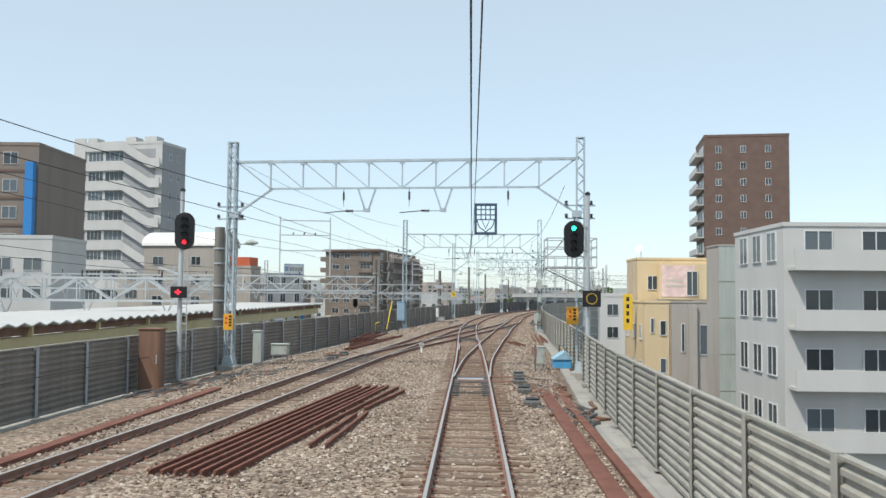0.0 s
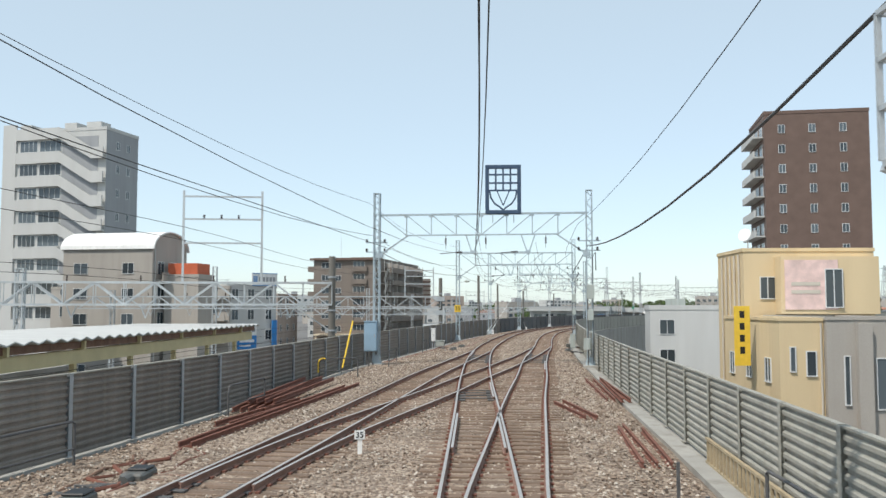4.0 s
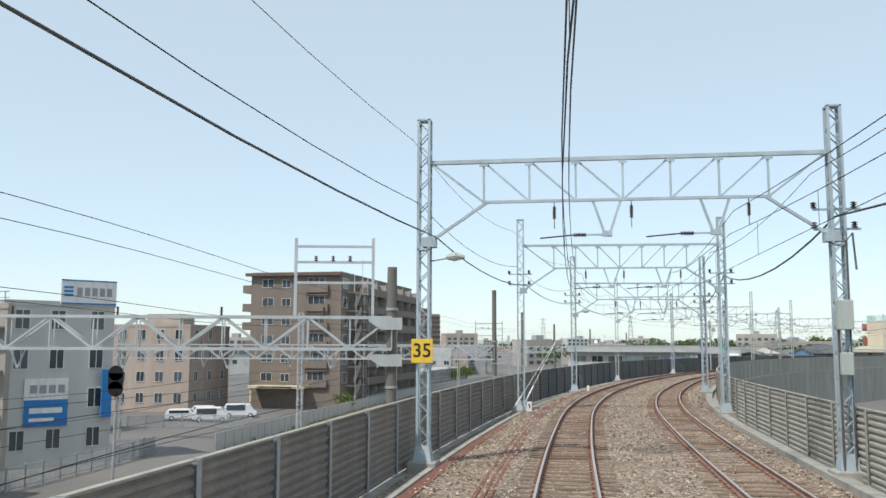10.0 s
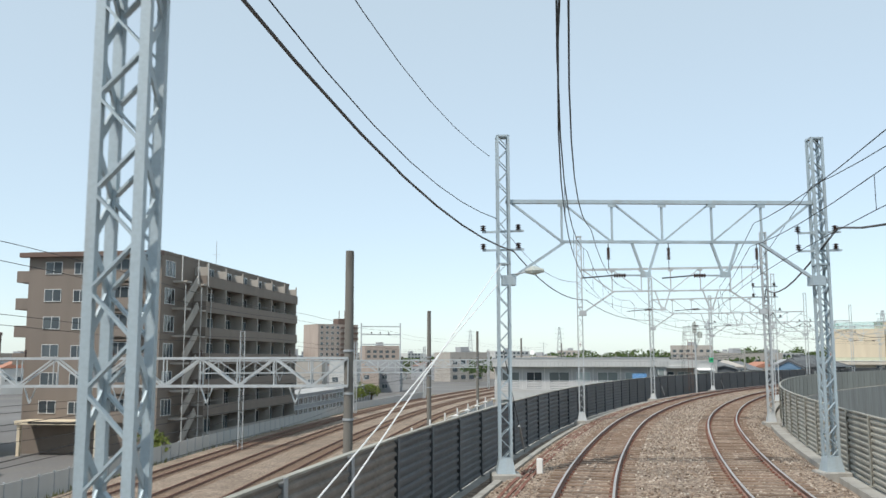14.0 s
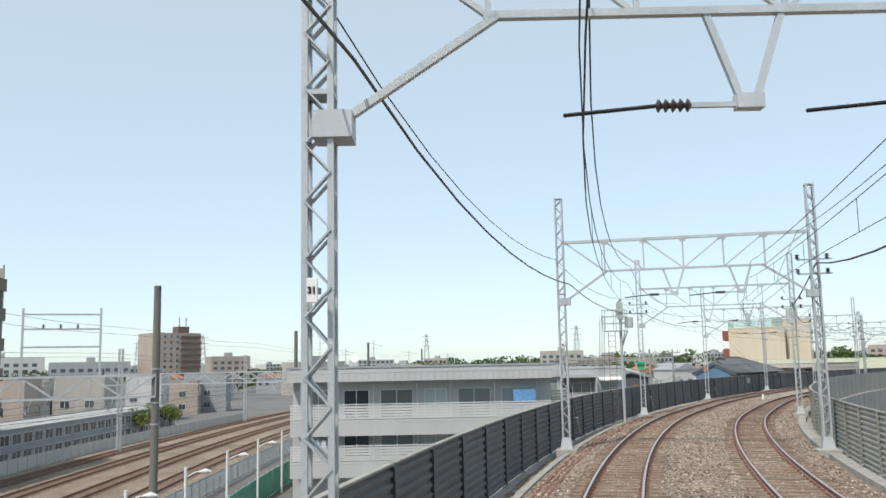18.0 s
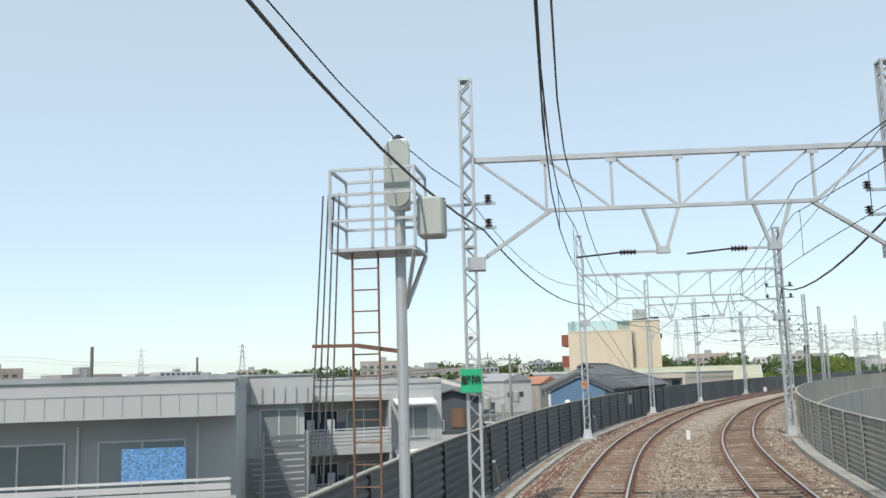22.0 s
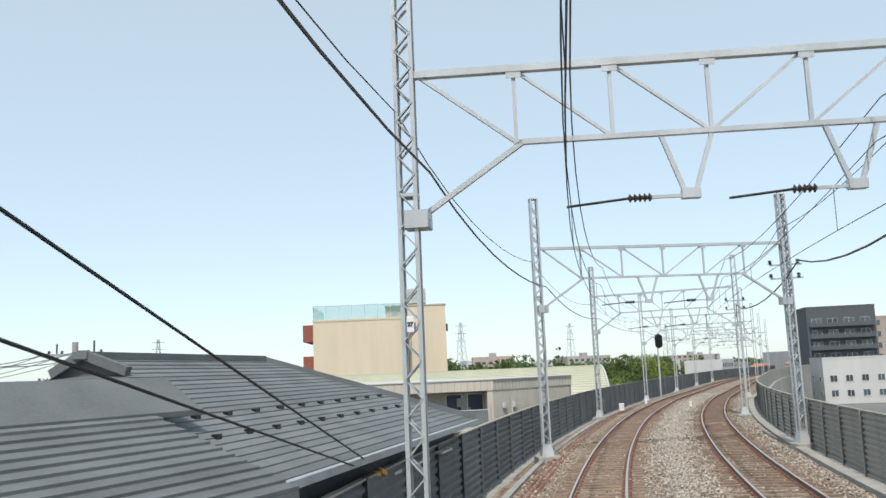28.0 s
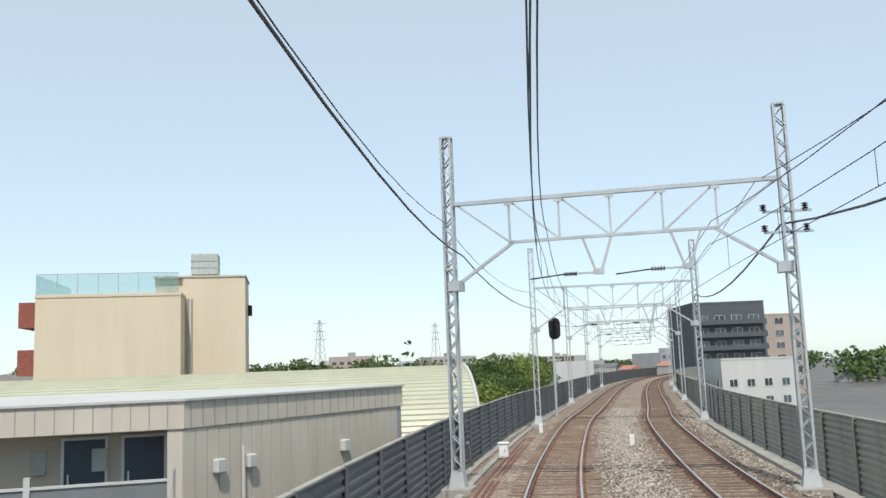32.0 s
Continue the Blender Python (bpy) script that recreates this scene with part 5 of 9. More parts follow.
def add_window(b, face, length, depth, x, z, w, h, glass=None, bars=1):
    fr, pane = window_meshes(w, h, glass or M_GLASS, bars)
    o = part("window", fr, b, "", face_pose(face, length, depth) @ pose(x, 0, z))
    part("pane", pane, o)
    return o


def on_face(b, face, length, depth, name, sh, material, label=""):
    return part(name, sh.mesh(name, material), b, label, face_pose(face, length, depth))


def block(name, x, y, rz, length, depth, top, wall, label, category="building", parapet=0.35, roof=None, group="", base=GROUND):
    """A flat-roofed body: its front runs from (x, y) along rz, the depth goes to the left of that."""
    b = thing(name, pose(x, y, base, 0, 0, rz), label, category, group)
    h = top - base
    part("wall", Shape().box(0, 0, 0, length, depth, h - parapet).mesh("wall", wall), b)
    rim = Shape().box(-0.06, -0.06, h - parapet, length + 0.06, 0.18, h).box(-0.06, depth - 0.18, h - parapet, length + 0.06, depth + 0.06, h)
    rim.box(-0.06, 0.18, h - parapet, 0.18, depth - 0.18, h).box(length - 0.18, 0.18, h - parapet, length + 0.06, depth - 0.18, h)
    part("parapet", rim.mesh("parapet", wall), b)
    part("roof", Shape().box(0.18, 0.18, h - parapet, length - 0.18, depth - 0.18, h - parapet + 0.05).mesh("roof", roof or M_ROOF_G), b)
    return b, h


def window_grid(b, face, length, depth, x0, x1, n, z0, dz, floors, w, h, glass=None, bars=1, skip=()):
    for i in range(n):
        x = x0 + (x1 - x0 - w) * (i / max(1, n - 1))
        for k in range(floors):
            if (i, k) not in skip:
                add_window(b, face, length, depth, x, z0 + k * dz, w, h, glass, bars)


# the long brown apartment building beside the lower railway
def brown_apartments():
    L, D = 14.1, 40.5
    b, h = block("apartment_building", -36.8, 221.4, -9.0, L, D, 13.9, M_TILE_BROWN, "seven-storey brown-grey tiled apartment building with rows of balconies", "apartment building", 0.3)
    dz = 2.75
    on_face(b, "front", L, D, "cornice", Shape().box(-0.7, -0.7, h - 0.55, L + 0.2, 0.0, h - 0.1), M_TILE_DARK, "dark roof edge")
    for k in range(1, 7):
        z = 0.6 + dz * k
        add_window(b, "front", L, D, 1.8, z + 0.55, 1.8, 1.25, M_GLASS)
        add_window(b, "front", L, D, 4.9, z + 0.5, 1.4, 1.2, M_GLASS)
        add_window(b, "front", L, D, 9.0, z + 0.1, 2.6, 1.9, M_GLASS, 2)
        on_face(b, "front", L, D, "balcony", Shape().box(8.7, -0.5, z - 0.1, 12.2, -0.35, z + 0.85).box(8.7, -0.5, z - 0.25, 12.2, 0, z - 0.1).box(8.7, -0.35, z - 0.1, 8.82, 0, z + 0.85).box(12.08, -0.35, z - 0.1, 12.2, 0, z + 0.85), M_TILE_BROWN)
        on_face(b, "front", L, D, "lintel", Shape().box(8.7, -0.35, z + 2.12, 12.2, 0, z + 2.25), M_TILE_BROWN)
        if k > 2:
            on_face(b, "left", L, D, "balcony", Shape().box(D - 4.2, -1.5, z - 0.2, D - 0.3, -1.35, z + 0.95).box(D - 4.2, -1.35, z - 0.2, D - 0.3, 0, z).box(D - 0.45, -1.35, z, D - 0.3, 0, z + 0.95), M_TILE_BROWN)
    for k in range(7):
        z = 0.6 + dz * k
        on_face(b, "right", L, D, "gallery", Shape().box(7.6, -1.5, z - 0.22, D - 0.5, 0, z).box(7.6, -1.5, z, D - 0.5, -1.36, z + 0.95).box(7.6, -1.36, z, 7.74, 0, z + 0.95).box(D - 0.64, -1.36, z, D - 0.5, 0, z + 0.95), M_TILE_BROWN if k else M_WALL_GB, "balcony slab and parapet")
        for j in range(6):
            x = 8.5 + j * 5.25
            if k < 6 or j < 5:
                add_window(b, "right", L, D, x + 0.3, z + 0.15, 1.9, 1.95, M_GLASS)
                add_window(b, "right", L, D, x + 2.8, z + 0.15, 1.7, 1.95, M_GLASS)
    for j in range(7):
        x = 7.9 + j * 5.25
        on_face(b, "right", L, D, "gallery_post", Shape().box(x - 0.1, -1.49, 0.6, x + 0.1, -1.37, h - 0.6).box(x - 0.06, -1.36, 0.6, x + 0.06, 0, h - 0.9), M_WALL_GB, "slim upright and party screen")
    sh = Shape()
    for k in range(6):
        z = 0.6 + dz * k
        sh.bar((3.6, -0.9, z + 0.5), (6.9, -0.9, z + dz + 0.45), 0.12, 0.9).box(2.6, -1.5, z + dz - 0.2, 3.8, 0, z + dz).box(6.7, -1.5, z + dz - 0.2, 7.55, 0, z + dz)
    on_face(b, "right", L, D, "outside_stairs", sh, M_WALL_GB, "zigzag outside stairs")
    for k in range(1, 7):
        add_window(b, "right", L, D, 0.8, 0.9 + dz * k, 2.2, 1.6, M_GLASS, 2)
    pipes = Shape()
    for x in (1.2, 5.1, 7.7):
        pipes.rod([(x, -1.62, h - 0.4), (x, -1.62, h - 3), (x + 0.9, -1.62, h - 3.3), (x + 0.9, -1.62, 0.3)], 0.06, 6)
    on_face(b, "right", L, D, "drainpipe", pipes, M_WALL_W)
    part("penthouse", Shape().box(4, 14, h - 0.3, 10, 24, h + 0.9).mesh("penthouse", M_WALL_GB), b, "low roof house")
    for x, y, t in ((3.0, 10, 5.2), (9.0, 26, 4.4), (6, 30, 2.4)):
        part("antenna", Shape().rod([(x, y, h - 0.2), (x, y, h + t)], 0.035, 5).bar((x - 0.5, y, h + t * 0.6), (x + 0.5, y, h + t * 0.6), 0.03).mesh("antenna", M_POST), b)
    on_face(b, "front", L, D, "entrance_canopy", Shape().box(1.0, -2.6, 3.0, 9.6, 0, 3.35).box(1.2, -2.4, 0, 1.5, -2.1, 3.0).box(9.1, -2.4, 0, 9.4, -2.1, 3.0), M_WALL_C, "beige entrance canopy on posts")
    on_face(b, "front", L, D, "entrance_lettering", Shape().box(2.4, -2.63, 3.1, 7.8, -2.604, 3.26), M_INK)


brown_apartments()


def white_tower():
    L, D = 18.4, 8.6
    b, h = block("apartment_tower", -76.1, 165.8, -11, L, D, 31.2, M_WALL_W, "tall white apartment tower with slanting stair parapets and a grey side", "apartment building", 0.5)
    dz = 3.75
    # Flat grey sheet: the shade of the open stairs is put into its colour.
    part("stair_shade_panel", Shape().box(10.6, -0.04, 0.3, 17.0, -0.004, h - 1.4).mesh("stair_shade_panel", M_WALL_G), b, "flat grey panel painted as the shade of open stairs")
    part("left_pier", Shape().box(-0.1, -0.3, 0, 2.3, -0.004, h + 0.9).mesh("left_pier", M_WALL_W), b, "blank white corner pier")
    for k in range(0, 10):
        z = h - 3.6 - dz * k
        for x, w in ((2.9, 3.2), (6.5, 3.9)):
            add_window(b, "front", L, D, x, z, w, 1.8, M_GLASS, 3)
        on_face(b, "front", L, D, "floor_band", Shape().box(2.35, -0.35, z + 1.9, 6.2, -0.004, z + 3.65).box(6.2, -0.75, z + 1.9, 10.5, -0.004, z + 3.65), M_WALL_W, "white parapet band")
        st = Shape()
        za, zb = z + 1.9, z + 1.9 - dz * 0.9
        p = [(10.5, -0.8, za), (16.2, -0.8, zb), (16.2, -0.8, zb + 1.75), (10.5, -0.8, za + 1.75)]
        st.add(p + [(x, -0.55, q) for x, y, q in p], [(0, 1, 2, 3), (7, 6, 5, 4), (0, 4, 5, 1), (3, 2, 6, 7), (0, 3, 7, 4), (1, 5, 6, 2)])
        st.box(16.2, -0.8, zb, 18.3, -0.55, zb + 1.75).box(16.2, -0.55, zb, 18.3, -0.05, zb + 0.2)
        on_face(b, "front", L, D, "stair_parapet", st, M_WALL_W, "slanting white stair parapet")
        add_window(b, "right", L, D, 2.6, z + 0.3, 0.9, 1.3, M_GLASS)
        add_window(b, "right", L, D, 5.4, z + 0.3, 0.9, 1.3, M_GLASS)
    on_face(b, "right", L, D, "side_grey_layer", Shape().box(0.02, -0.015, 0.02, D - 0.02, -0.001, h - 0.5), M_WALL_G, "thin grey layer over the side wall")
    for x, w in ((1.2, 2.0), (9.4, 2.2), (13.4, 2.6)):
        part("roof_tank", Shape().box(x, 2, h - 0.4, x + w, 4.5, h + 1.3).mesh("roof_tank", M_WALL_W), b)


white_tower()


def vault_hall():
    L, D = 11.4, 8.4
    b = thing("vaulted_house", pose(-49.3, 131.2, GROUND, 0, 0, -8), "grey-beige house with a white barrel roof", "building")
    h = 15.9
    part("wall", Shape().box(0, 0, 0, L, D, h).mesh("wall", M_WALL_GB), b)
    ring = [(D / 2 - (D / 2 + 0.25) * math.cos(math.pi * k / 16), h + 2.25 * math.sin(math.pi * k / 16)) for k in range(17)]
    inner = [(D / 2 - D / 2 * math.cos(math.pi * k / 16), h + 2.1 * math.sin(math.pi * k / 16)) for k in range(17)]
    fr = [(Vector((x, 0, 0)), Vector((0, 1, 0)), UP) for x in (-0.3, L + 0.3)]
    part("barrel_roof", Shape().sweep([(y, z) for y, z in ring] + [(y, z) for y, z in reversed(inner)], fr).mesh("barrel_roof", M_WHITE), b, "white barrel roof")
    part("gable", Shape().add([(L - 0.02, y, z) for y, z in inner], [tuple(range(17))]).mesh("gable", M_WALL_GB), b)
    part("gable", Shape().add([(0.02, y, z) for y, z in inner], [tuple(range(16, -1, -1))]).mesh("gable", M_WALL_GB), b)
    for k in range(5):
        z = 1.2 + 2.95 * k
        add_window(b, "front", L, D, 1.4, z, 1.8, 1.3)
        add_window(b, "front", L, D, 7.6, z, 1.5, 1.3)
        add_window(b, "right", L, D, 1.2, z, 1.5, 1.5)
        add_window(b, "right", L, D, 4.2, z, 1.5, 1.5)
    on_face(b, "right", L, D, "balcony", Shape().box(0.9, -0.9, 12.2, 6.2, -0.8, 13.2).box(0.9, -0.8, 12.2, 6.2, 0, 12.35), M_WALL_GB)
    for x in (9.3,):
        part("drainpipe", Shape().rod([(L + 0.08, 0.5, h), (L + 0.08, 0.5, 0.2)], 0.06).mesh("drainpipe", M_WALL_W), b)


vault_hall()
rb, rh = block("red_roof_house", -37.3, 131.6, -8, 4.3, 4.0, 7.0, M_WALL_GB, "building with a red-orange rooftop box", "building")
part("rooftop_box", Shape().box(0.3, 0.3, rh - 0.2, 4.0, 3.6, rh + 1.3).mesh("rooftop_box", mat("red_orange_sheet", (0.55, 0.13, 0.06), 0.7, 0, 2, 0.15, 0.05)), rb, "red-orange rooftop box")


def clinic():
    L, D = 28.5, 9.8
    b, h = block("clinic_building", -64.6, 159.2, -8.0, L, D, 6.2, M_WALL_GB, "grey four-storey clinic with blue and white roof signs", "building", 0.4)
    for k in range(4):
        z = 0.9 + 3.2 * k
        for j in range(7):
            add_window(b, "front", L, D, 1.5 + j * 3.8, z + 0.4, 2.4, 1.6, M_GLASS, 2)
        on_face(b, "front", L, D, "balcony", Shape().box(12, -1.1, z - 0.15, L - 0.2, -0.95, z + 0.8).box(12, -0.95, z - 0.15, L - 0.2, 0, z), M_WALL_GB)
        for x in (1.2, 4.2, 7.2):
            add_window(b, "right", L, D, x, z + 0.3, 1.2, 1.7, M_GLASS)
    rail_ = Shape()
    for j in range(15):
        rail_.box(j * 2.0 + 0.1, 0.05, h, j * 2.0 + 0.16, 0.11, h + 0.9)
    rail_.box(0, 0.05, h + 0.85, L, 0.11, h + 0.92).box(0, 0.05, h + 0.4, L, 0.1, h + 0.45)
    part("roof_railing", rail_.mesh("roof_railing", M_POST), b)
    # the white wing that faces the line, with its signs
    W, V = 8.2, 6.0
    wing, wh = block("clinic_wing", -36.7, 155.4, 45.0, W, V, 6.5, M_WALL_W, "white four-storey clinic wing with blue and white signs", "building", 0.4)
    for k in range(4):
        z = 0.9 + 3.0 * k
        for x in (0.7, 3.3, 6.3):
            if not (k == 1 and x < 4):
                add_window(wing, "front", W, V, x, z + 0.4, 1.1, 1.5, M_GLASS, 1)
    sg = on_face(wing, "front", W, V, "roof_sign", Shape().box(3.9, -0.2, wh - 0.2, 8.2, -0.03, wh + 1.7).bar((4.4, 0.6, wh), (4.4, -0.02, wh + 1.0), 0.06).bar((7.7, 0.6, wh), (7.7, -0.02, wh + 1.0), 0.06), M_WHITE, "white roof sign with a blue edge")
    bars = Shape().box(3.9, -0.23, wh + 1.6, 8.2, -0.202, wh + 1.7).box(3.9, -0.23, wh - 0.2, 8.2, -0.202, wh - 0.1)
    for z in (0.4, 0.7, 1.0):
        bars.box(4.1, -0.23, wh + z, 4.8, -0.202, wh + z + 0.18)
    part("sign_lettering", bars.mesh("sign_lettering", M_BLUEINK), sg, "blue bars")
    txt = Shape()
    for j in range(5):
        txt.box(5.1 + j * 0.58, -0.23, wh + 0.45, 5.5 + j * 0.58, -0.202, wh + 1.1)
    part("sign_lettering", txt.mesh("sign_lettering", M_WALL_G), sg, "grey bars of lettering")
    s2 = on_face(wing, "front", W, V, "wall_sign", Shape().box(1.6, -0.14, 3.0, 4.8, -0.03, 6.6), M_WHITE, "white and blue wall sign")
    field = part("sign_field", Shape().box(1.6, -0.165, 3.0, 4.8, -0.142, 5.0).mesh("sign_field", M_BLUEINK), s2, "blue lower half")
    t2, t3 = Shape(), Shape()
    for j in range(4):
        t2.box(2.0 + j * 0.68, -0.165, 5.5, 2.5 + j * 0.68, -0.142, 6.1)
    t3.box(2.0, -0.19, 4.0, 4.4, -0.168, 4.4).box(2.0, -0.19, 3.4, 3.8, -0.168, 3.65)
    part("sign_lettering", t2.mesh("sign_lettering", M_WALL_G), s2)
    part("sign_lettering", t3.mesh("sign_lettering", M_WHITE), s2)
    on_face(wing, "front", W, V, "street_sign", Shape().box(7.2, -0.6, 3.5, 8.0, -0.4, 7.2).bar((7.6, -0.4, 6.5), (7.6, 0, 6.5), 0.06), M_BLUEINK, "upright blue sign")


clinic()
pb, ph = block("pink_apartments", -54, 213, -5, 11.5, 14, 6.0, M_TILE_PINK, "pinkish beige low apartment house", "building")
window_grid(pb, "front", 11.5, 14, 1, 10.5, 4, 1.2, 2.9, 4, 1.2, 1.4)
window_grid(pb, "right", 11.5, 14, 1.5, 12, 3, 1.2, 2.9, 4, 1.2, 1.4)
part("roof_house", Shape().box(3, 4, ph - 0.3, 8, 9, ph + 1.6).mesh("roof_house", M_TILE_PINK), pb)


def red_brown_tower():
    b, h = block("distant_tower", -56, 622, 34, 25.0, 18.0, 22.5, M_TILE_PINK, "distant red-brown apartment tower with a dark stepped side", "apartment building")
    window_grid(b, "front", 25, 18, 1.5, 13, 4, 2.0, 3.0, 9, 1.6, 1.5)
    for k in range(9):
        on_face(b, "front", 25, 18, "balcony", Shape().box(13.5, -1.4, 2 + 3 * k, 24.5, 0, 2.2 + 3 * k).box(13.5, -1.4, 2.2 + 3 * k, 24.5, -1.2, 3.1 + 3 * k), M_TILE_DARK)
    part("roof_house", Shape().box(14, 3, h - 0.3, 20, 9, h + 3.4).box(15, 4, h + 3.4, 15.3, 4.3, h + 8).box(18.6, 4, h + 3.4, 18.9, 4.3, h + 8).mesh("roof_house", M_TILE_DARK), b)


red_brown_tower()


def corner_shops():
    b, h = block("tan_shop_building", -70.0, 104.0, 2, 17.5, 14, 21.0, M_TILE_BROWN, "tan tiled building with blue edge signs above shops", "building", 0.4)
    for k in range(1, 8):
        add_window(b, "front", 17.5, 14, 13.2, 1.2 + 3.3 * k, 1.8, 1.5)
        add_window(b, "front", 17.5, 14, 8.5, 1.2 + 3.3 * k, 1.8, 1.5)
        on_face(b, "front", 17.5, 14, "floor_band", Shape().box(0, -0.12, 0.3 + 3.3 * k, 17.4, 0, 0.6 + 3.3 * k), M_TILE_DARK)
    sg_ = on_face(b, "front", 17.5, 14, "edge_sign", Shape().box(16.3, -1.0, 13.5, 17.3, -0.1, 24.5), M_BLUEINK, "upright blue edge sign")
    lo, lh = block("low_shop_row", -62.0, 92.0, 4, 17, 10, 9.0, M_WALL_W, "low white shop row with a blue and white rooftop sign", "building", 0.4)
    window_grid(lo, "front", 17, 10, 1, 16, 5, 8.2, 3.0, 2, 2.0, 1.4)
    bs = part("rooftop_sign", Shape().box(1.0, 0.2, lh, 9.0, 0.4, lh + 2.0).mesh("rooftop_sign", M_WHITE), lo, "white rooftop sign")
    part("sign_lettering", Shape().box(1.4, 0.17, lh + 1.1, 8.6, 0.198, lh + 1.7).mesh("sign_lettering", M_BLUEINK), bs, "blue bar of lettering")
    part("sign_lettering", Shape().box(1.4, 0.17, lh + 0.3, 6.0, 0.198, lh + 0.7).mesh("sign_lettering", M_REDINK), bs, "red bar of lettering")


corner_shops()


# white apartments beside the curve
def slat_balcony(b, face, L, D, x0, x1, z, out=1.15):
    sh = Shape().box(x0, -out, z - 0.18, x1, 0, z)
    o = on_face(b, face, L, D, "balcony", sh, M_WALL_W, "pale balcony slab")
    for k in range(5):
        on = Shape().box(x0, -out - 0.03, z + 0.02 + k * 0.19, x1, -out, z + 0.17 + k * 0.19)
        part("slat", on.mesh("slat", M_SLATS), o, "")
    part("handrail", Shape().box(x0, -out - 0.06, z + 1.0, x1, -out + 0.02, z + 1.06).mesh("handrail", M_ALU), o)
    return o


def siding_lines(b, face, L, D, z_list, x0, x1, vert=()):
    sh = Shape()
    for z in z_list:
        sh.box(x0, -0.006, z, x1, -0.001, z + 0.025)
    for x in vert:
        sh.box(x, -0.006, z_list[0], x + 0.025, -0.001, z_list[-1])
    on_face(b, face, L, D, "joint_line", sh, M_WALL_G, "grey panel joints")


def white_apartments():
    L, D = 18.2, 13.0
    b, h = block("white_apartment_house", 11.2, 234.85, -9.5, L, D, 3.25, M_SIDING, "grey-white panelled apartment house with slatted white balconies", "apartment building", 0.25)
    for k, z in enumerate((h - 3.6, h - 6.4)):
        slat_balcony(b, "front", L, D, 0.0, L - 0.1, z)
        x = 0.8
        for j, wd_ in enumerate((2.0, 1.8, 2.3, 1.6, 2.3, 2.2)):
            add_window(b, "front", L, D, x, z + 0.05, wd_, 1.95, M_GLASS_C if j != 1 else M_GLASS, 1)
            on_face(b, "front", L, D, "drainpipe", Shape().rod([(x + wd_ + 0.3, -0.08, z + 0.0), (x + wd_ + 0.3, -0.08, z + 2.4)], 0.035), M_WHITE)
            x += wd_ + 0.78
        on_face(b, "front", L, D, "band", Shape().box(0, -1.18, z - 1.1, L, -1.13, z - 0.2), M_SIDING, "panelled band under the balcony")
    on_face(b, "front", L, D, "fascia", Shape().box(-0.2, -1.25, h - 1.0, L, -0.07, h + 0.02), M_SIDING, "deep panelled eaves band")
    on_face(b, "front", L, D, "eaves_trim", Shape().box(-0.25, -1.3, h - 0.08, L + 0.04, -1.252, h + 0.05), M_POST, "dark roof edge trim")
    jl = Shape()
    for x in range(1, 41):
        jl.box(x * 0.455 - 0.012, -1.258, h - 0.95, x * 0.455 + 0.012, -1.251, h - 0.42)
    jl.box(-0.2, -1.258, h - 0.44, L, -1.251, h - 0.41)
    on_face(b, "front", L, D, "panel_joint", jl, M_WALL_G, "grey panel joints")
    siding_lines(b, "right", L, D, [h - 0.4, h - 1.0, h - 2.4, h - 3.8, h - 5.2, h - 6.6, h - 8.0], 0, D, (2.4, 4.9, 7.4, 9.9))
    on_face(b, "front", L, D, "hung_cloth", Shape().box(L - 2.75, -1.06, h - 2.62, L - 1.2, -1.03, h - 1.75), M_BLUECLOTH, "blue and white patterned cloth on the rail")
    lx = Shape()
    for j in range(3):
        lx.box(1.2 + j * 0.45, -0.95, h - 5.7, 1.55 + j * 0.45, -0.9, h - 4.95)
    on_face(b, "front", L, D, "laundry", lx, M_CLOTH_L, "pale laundry on a line")
    for x, y, t in ((1.5, 3, 2.6), (3.2, 5, 1.4), (5.5, 3, 1.9), (8.0, 6, 1.2), (11, 2, 0.9)):
        part("antenna", Shape().rod([(x, y, h - 0.25), (x, y, h + t)], 0.025, 5).bar((x - 0.6, y, h + t * 0.95), (x + 0.6, y, h + t * 0.8), 0.025).bar((x - 0.3, y - 0.2, h + t * 0.7), (x + 0.3, y + 0.2, h + t * 0.7), 0.02).mesh("antenna", M_POST), b)
    part("dish_antenna", Shape().rod([(4.2, 2, h - 0.2), (4.2, 2, h + 0.5)], 0.03).rod([(4.2, 1.98, h + 0.6), (4.2, 1.9, h + 0.62), (4.2, 1.82, h + 0.64)], [0.05, 0.22, 0.3], 12).mesh("dish_antenna", M_WHITE), b)
    # roofed outside stairs between the two houses
    st = thing("stair_house", pose(0, 0, GROUND), "panelled middle house with a deep eaves band beside outside stairs", "apartment building")
    part("wall", Shape().prism([(28.4, 243.5), (33.3, 242.95), (35.6, 255.0), (31.0, 255.3)], 0, 8.148).mesh("wall", M_SIDING), st)
    part("eaves_band", Shape().prism([(28.2, 243.2), (33.6, 242.6), (36.0, 255.1), (31.0, 255.35)], 8.15, 9.25).mesh("eaves_band", M_SIDING), st)
    part("roof_trim", Shape().prism([(28.15, 243.15), (33.65, 242.55), (36.05, 255.1), (31.0, 255.38)], 9.252, 9.32).mesh("roof_trim", M_POST), st)
    ej = Shape()
    for k in range(12):
        x = 28.5 + k * 0.44
        ej.box(x, 243.14 - (x - 28.2) * 0.111, 8.2, x + 0.02, 243.2 - (x - 28.2) * 0.111, 8.8)
    part("panel_joint", ej.mesh("panel_joint", M_WALL_G), st, "grey panel joints")
    for x in (29.0, 31.55):
        for z in (6.55, 3.7):
            fr, pane = window_meshes(1.5, 1.4, M_GLASS_C, 1)
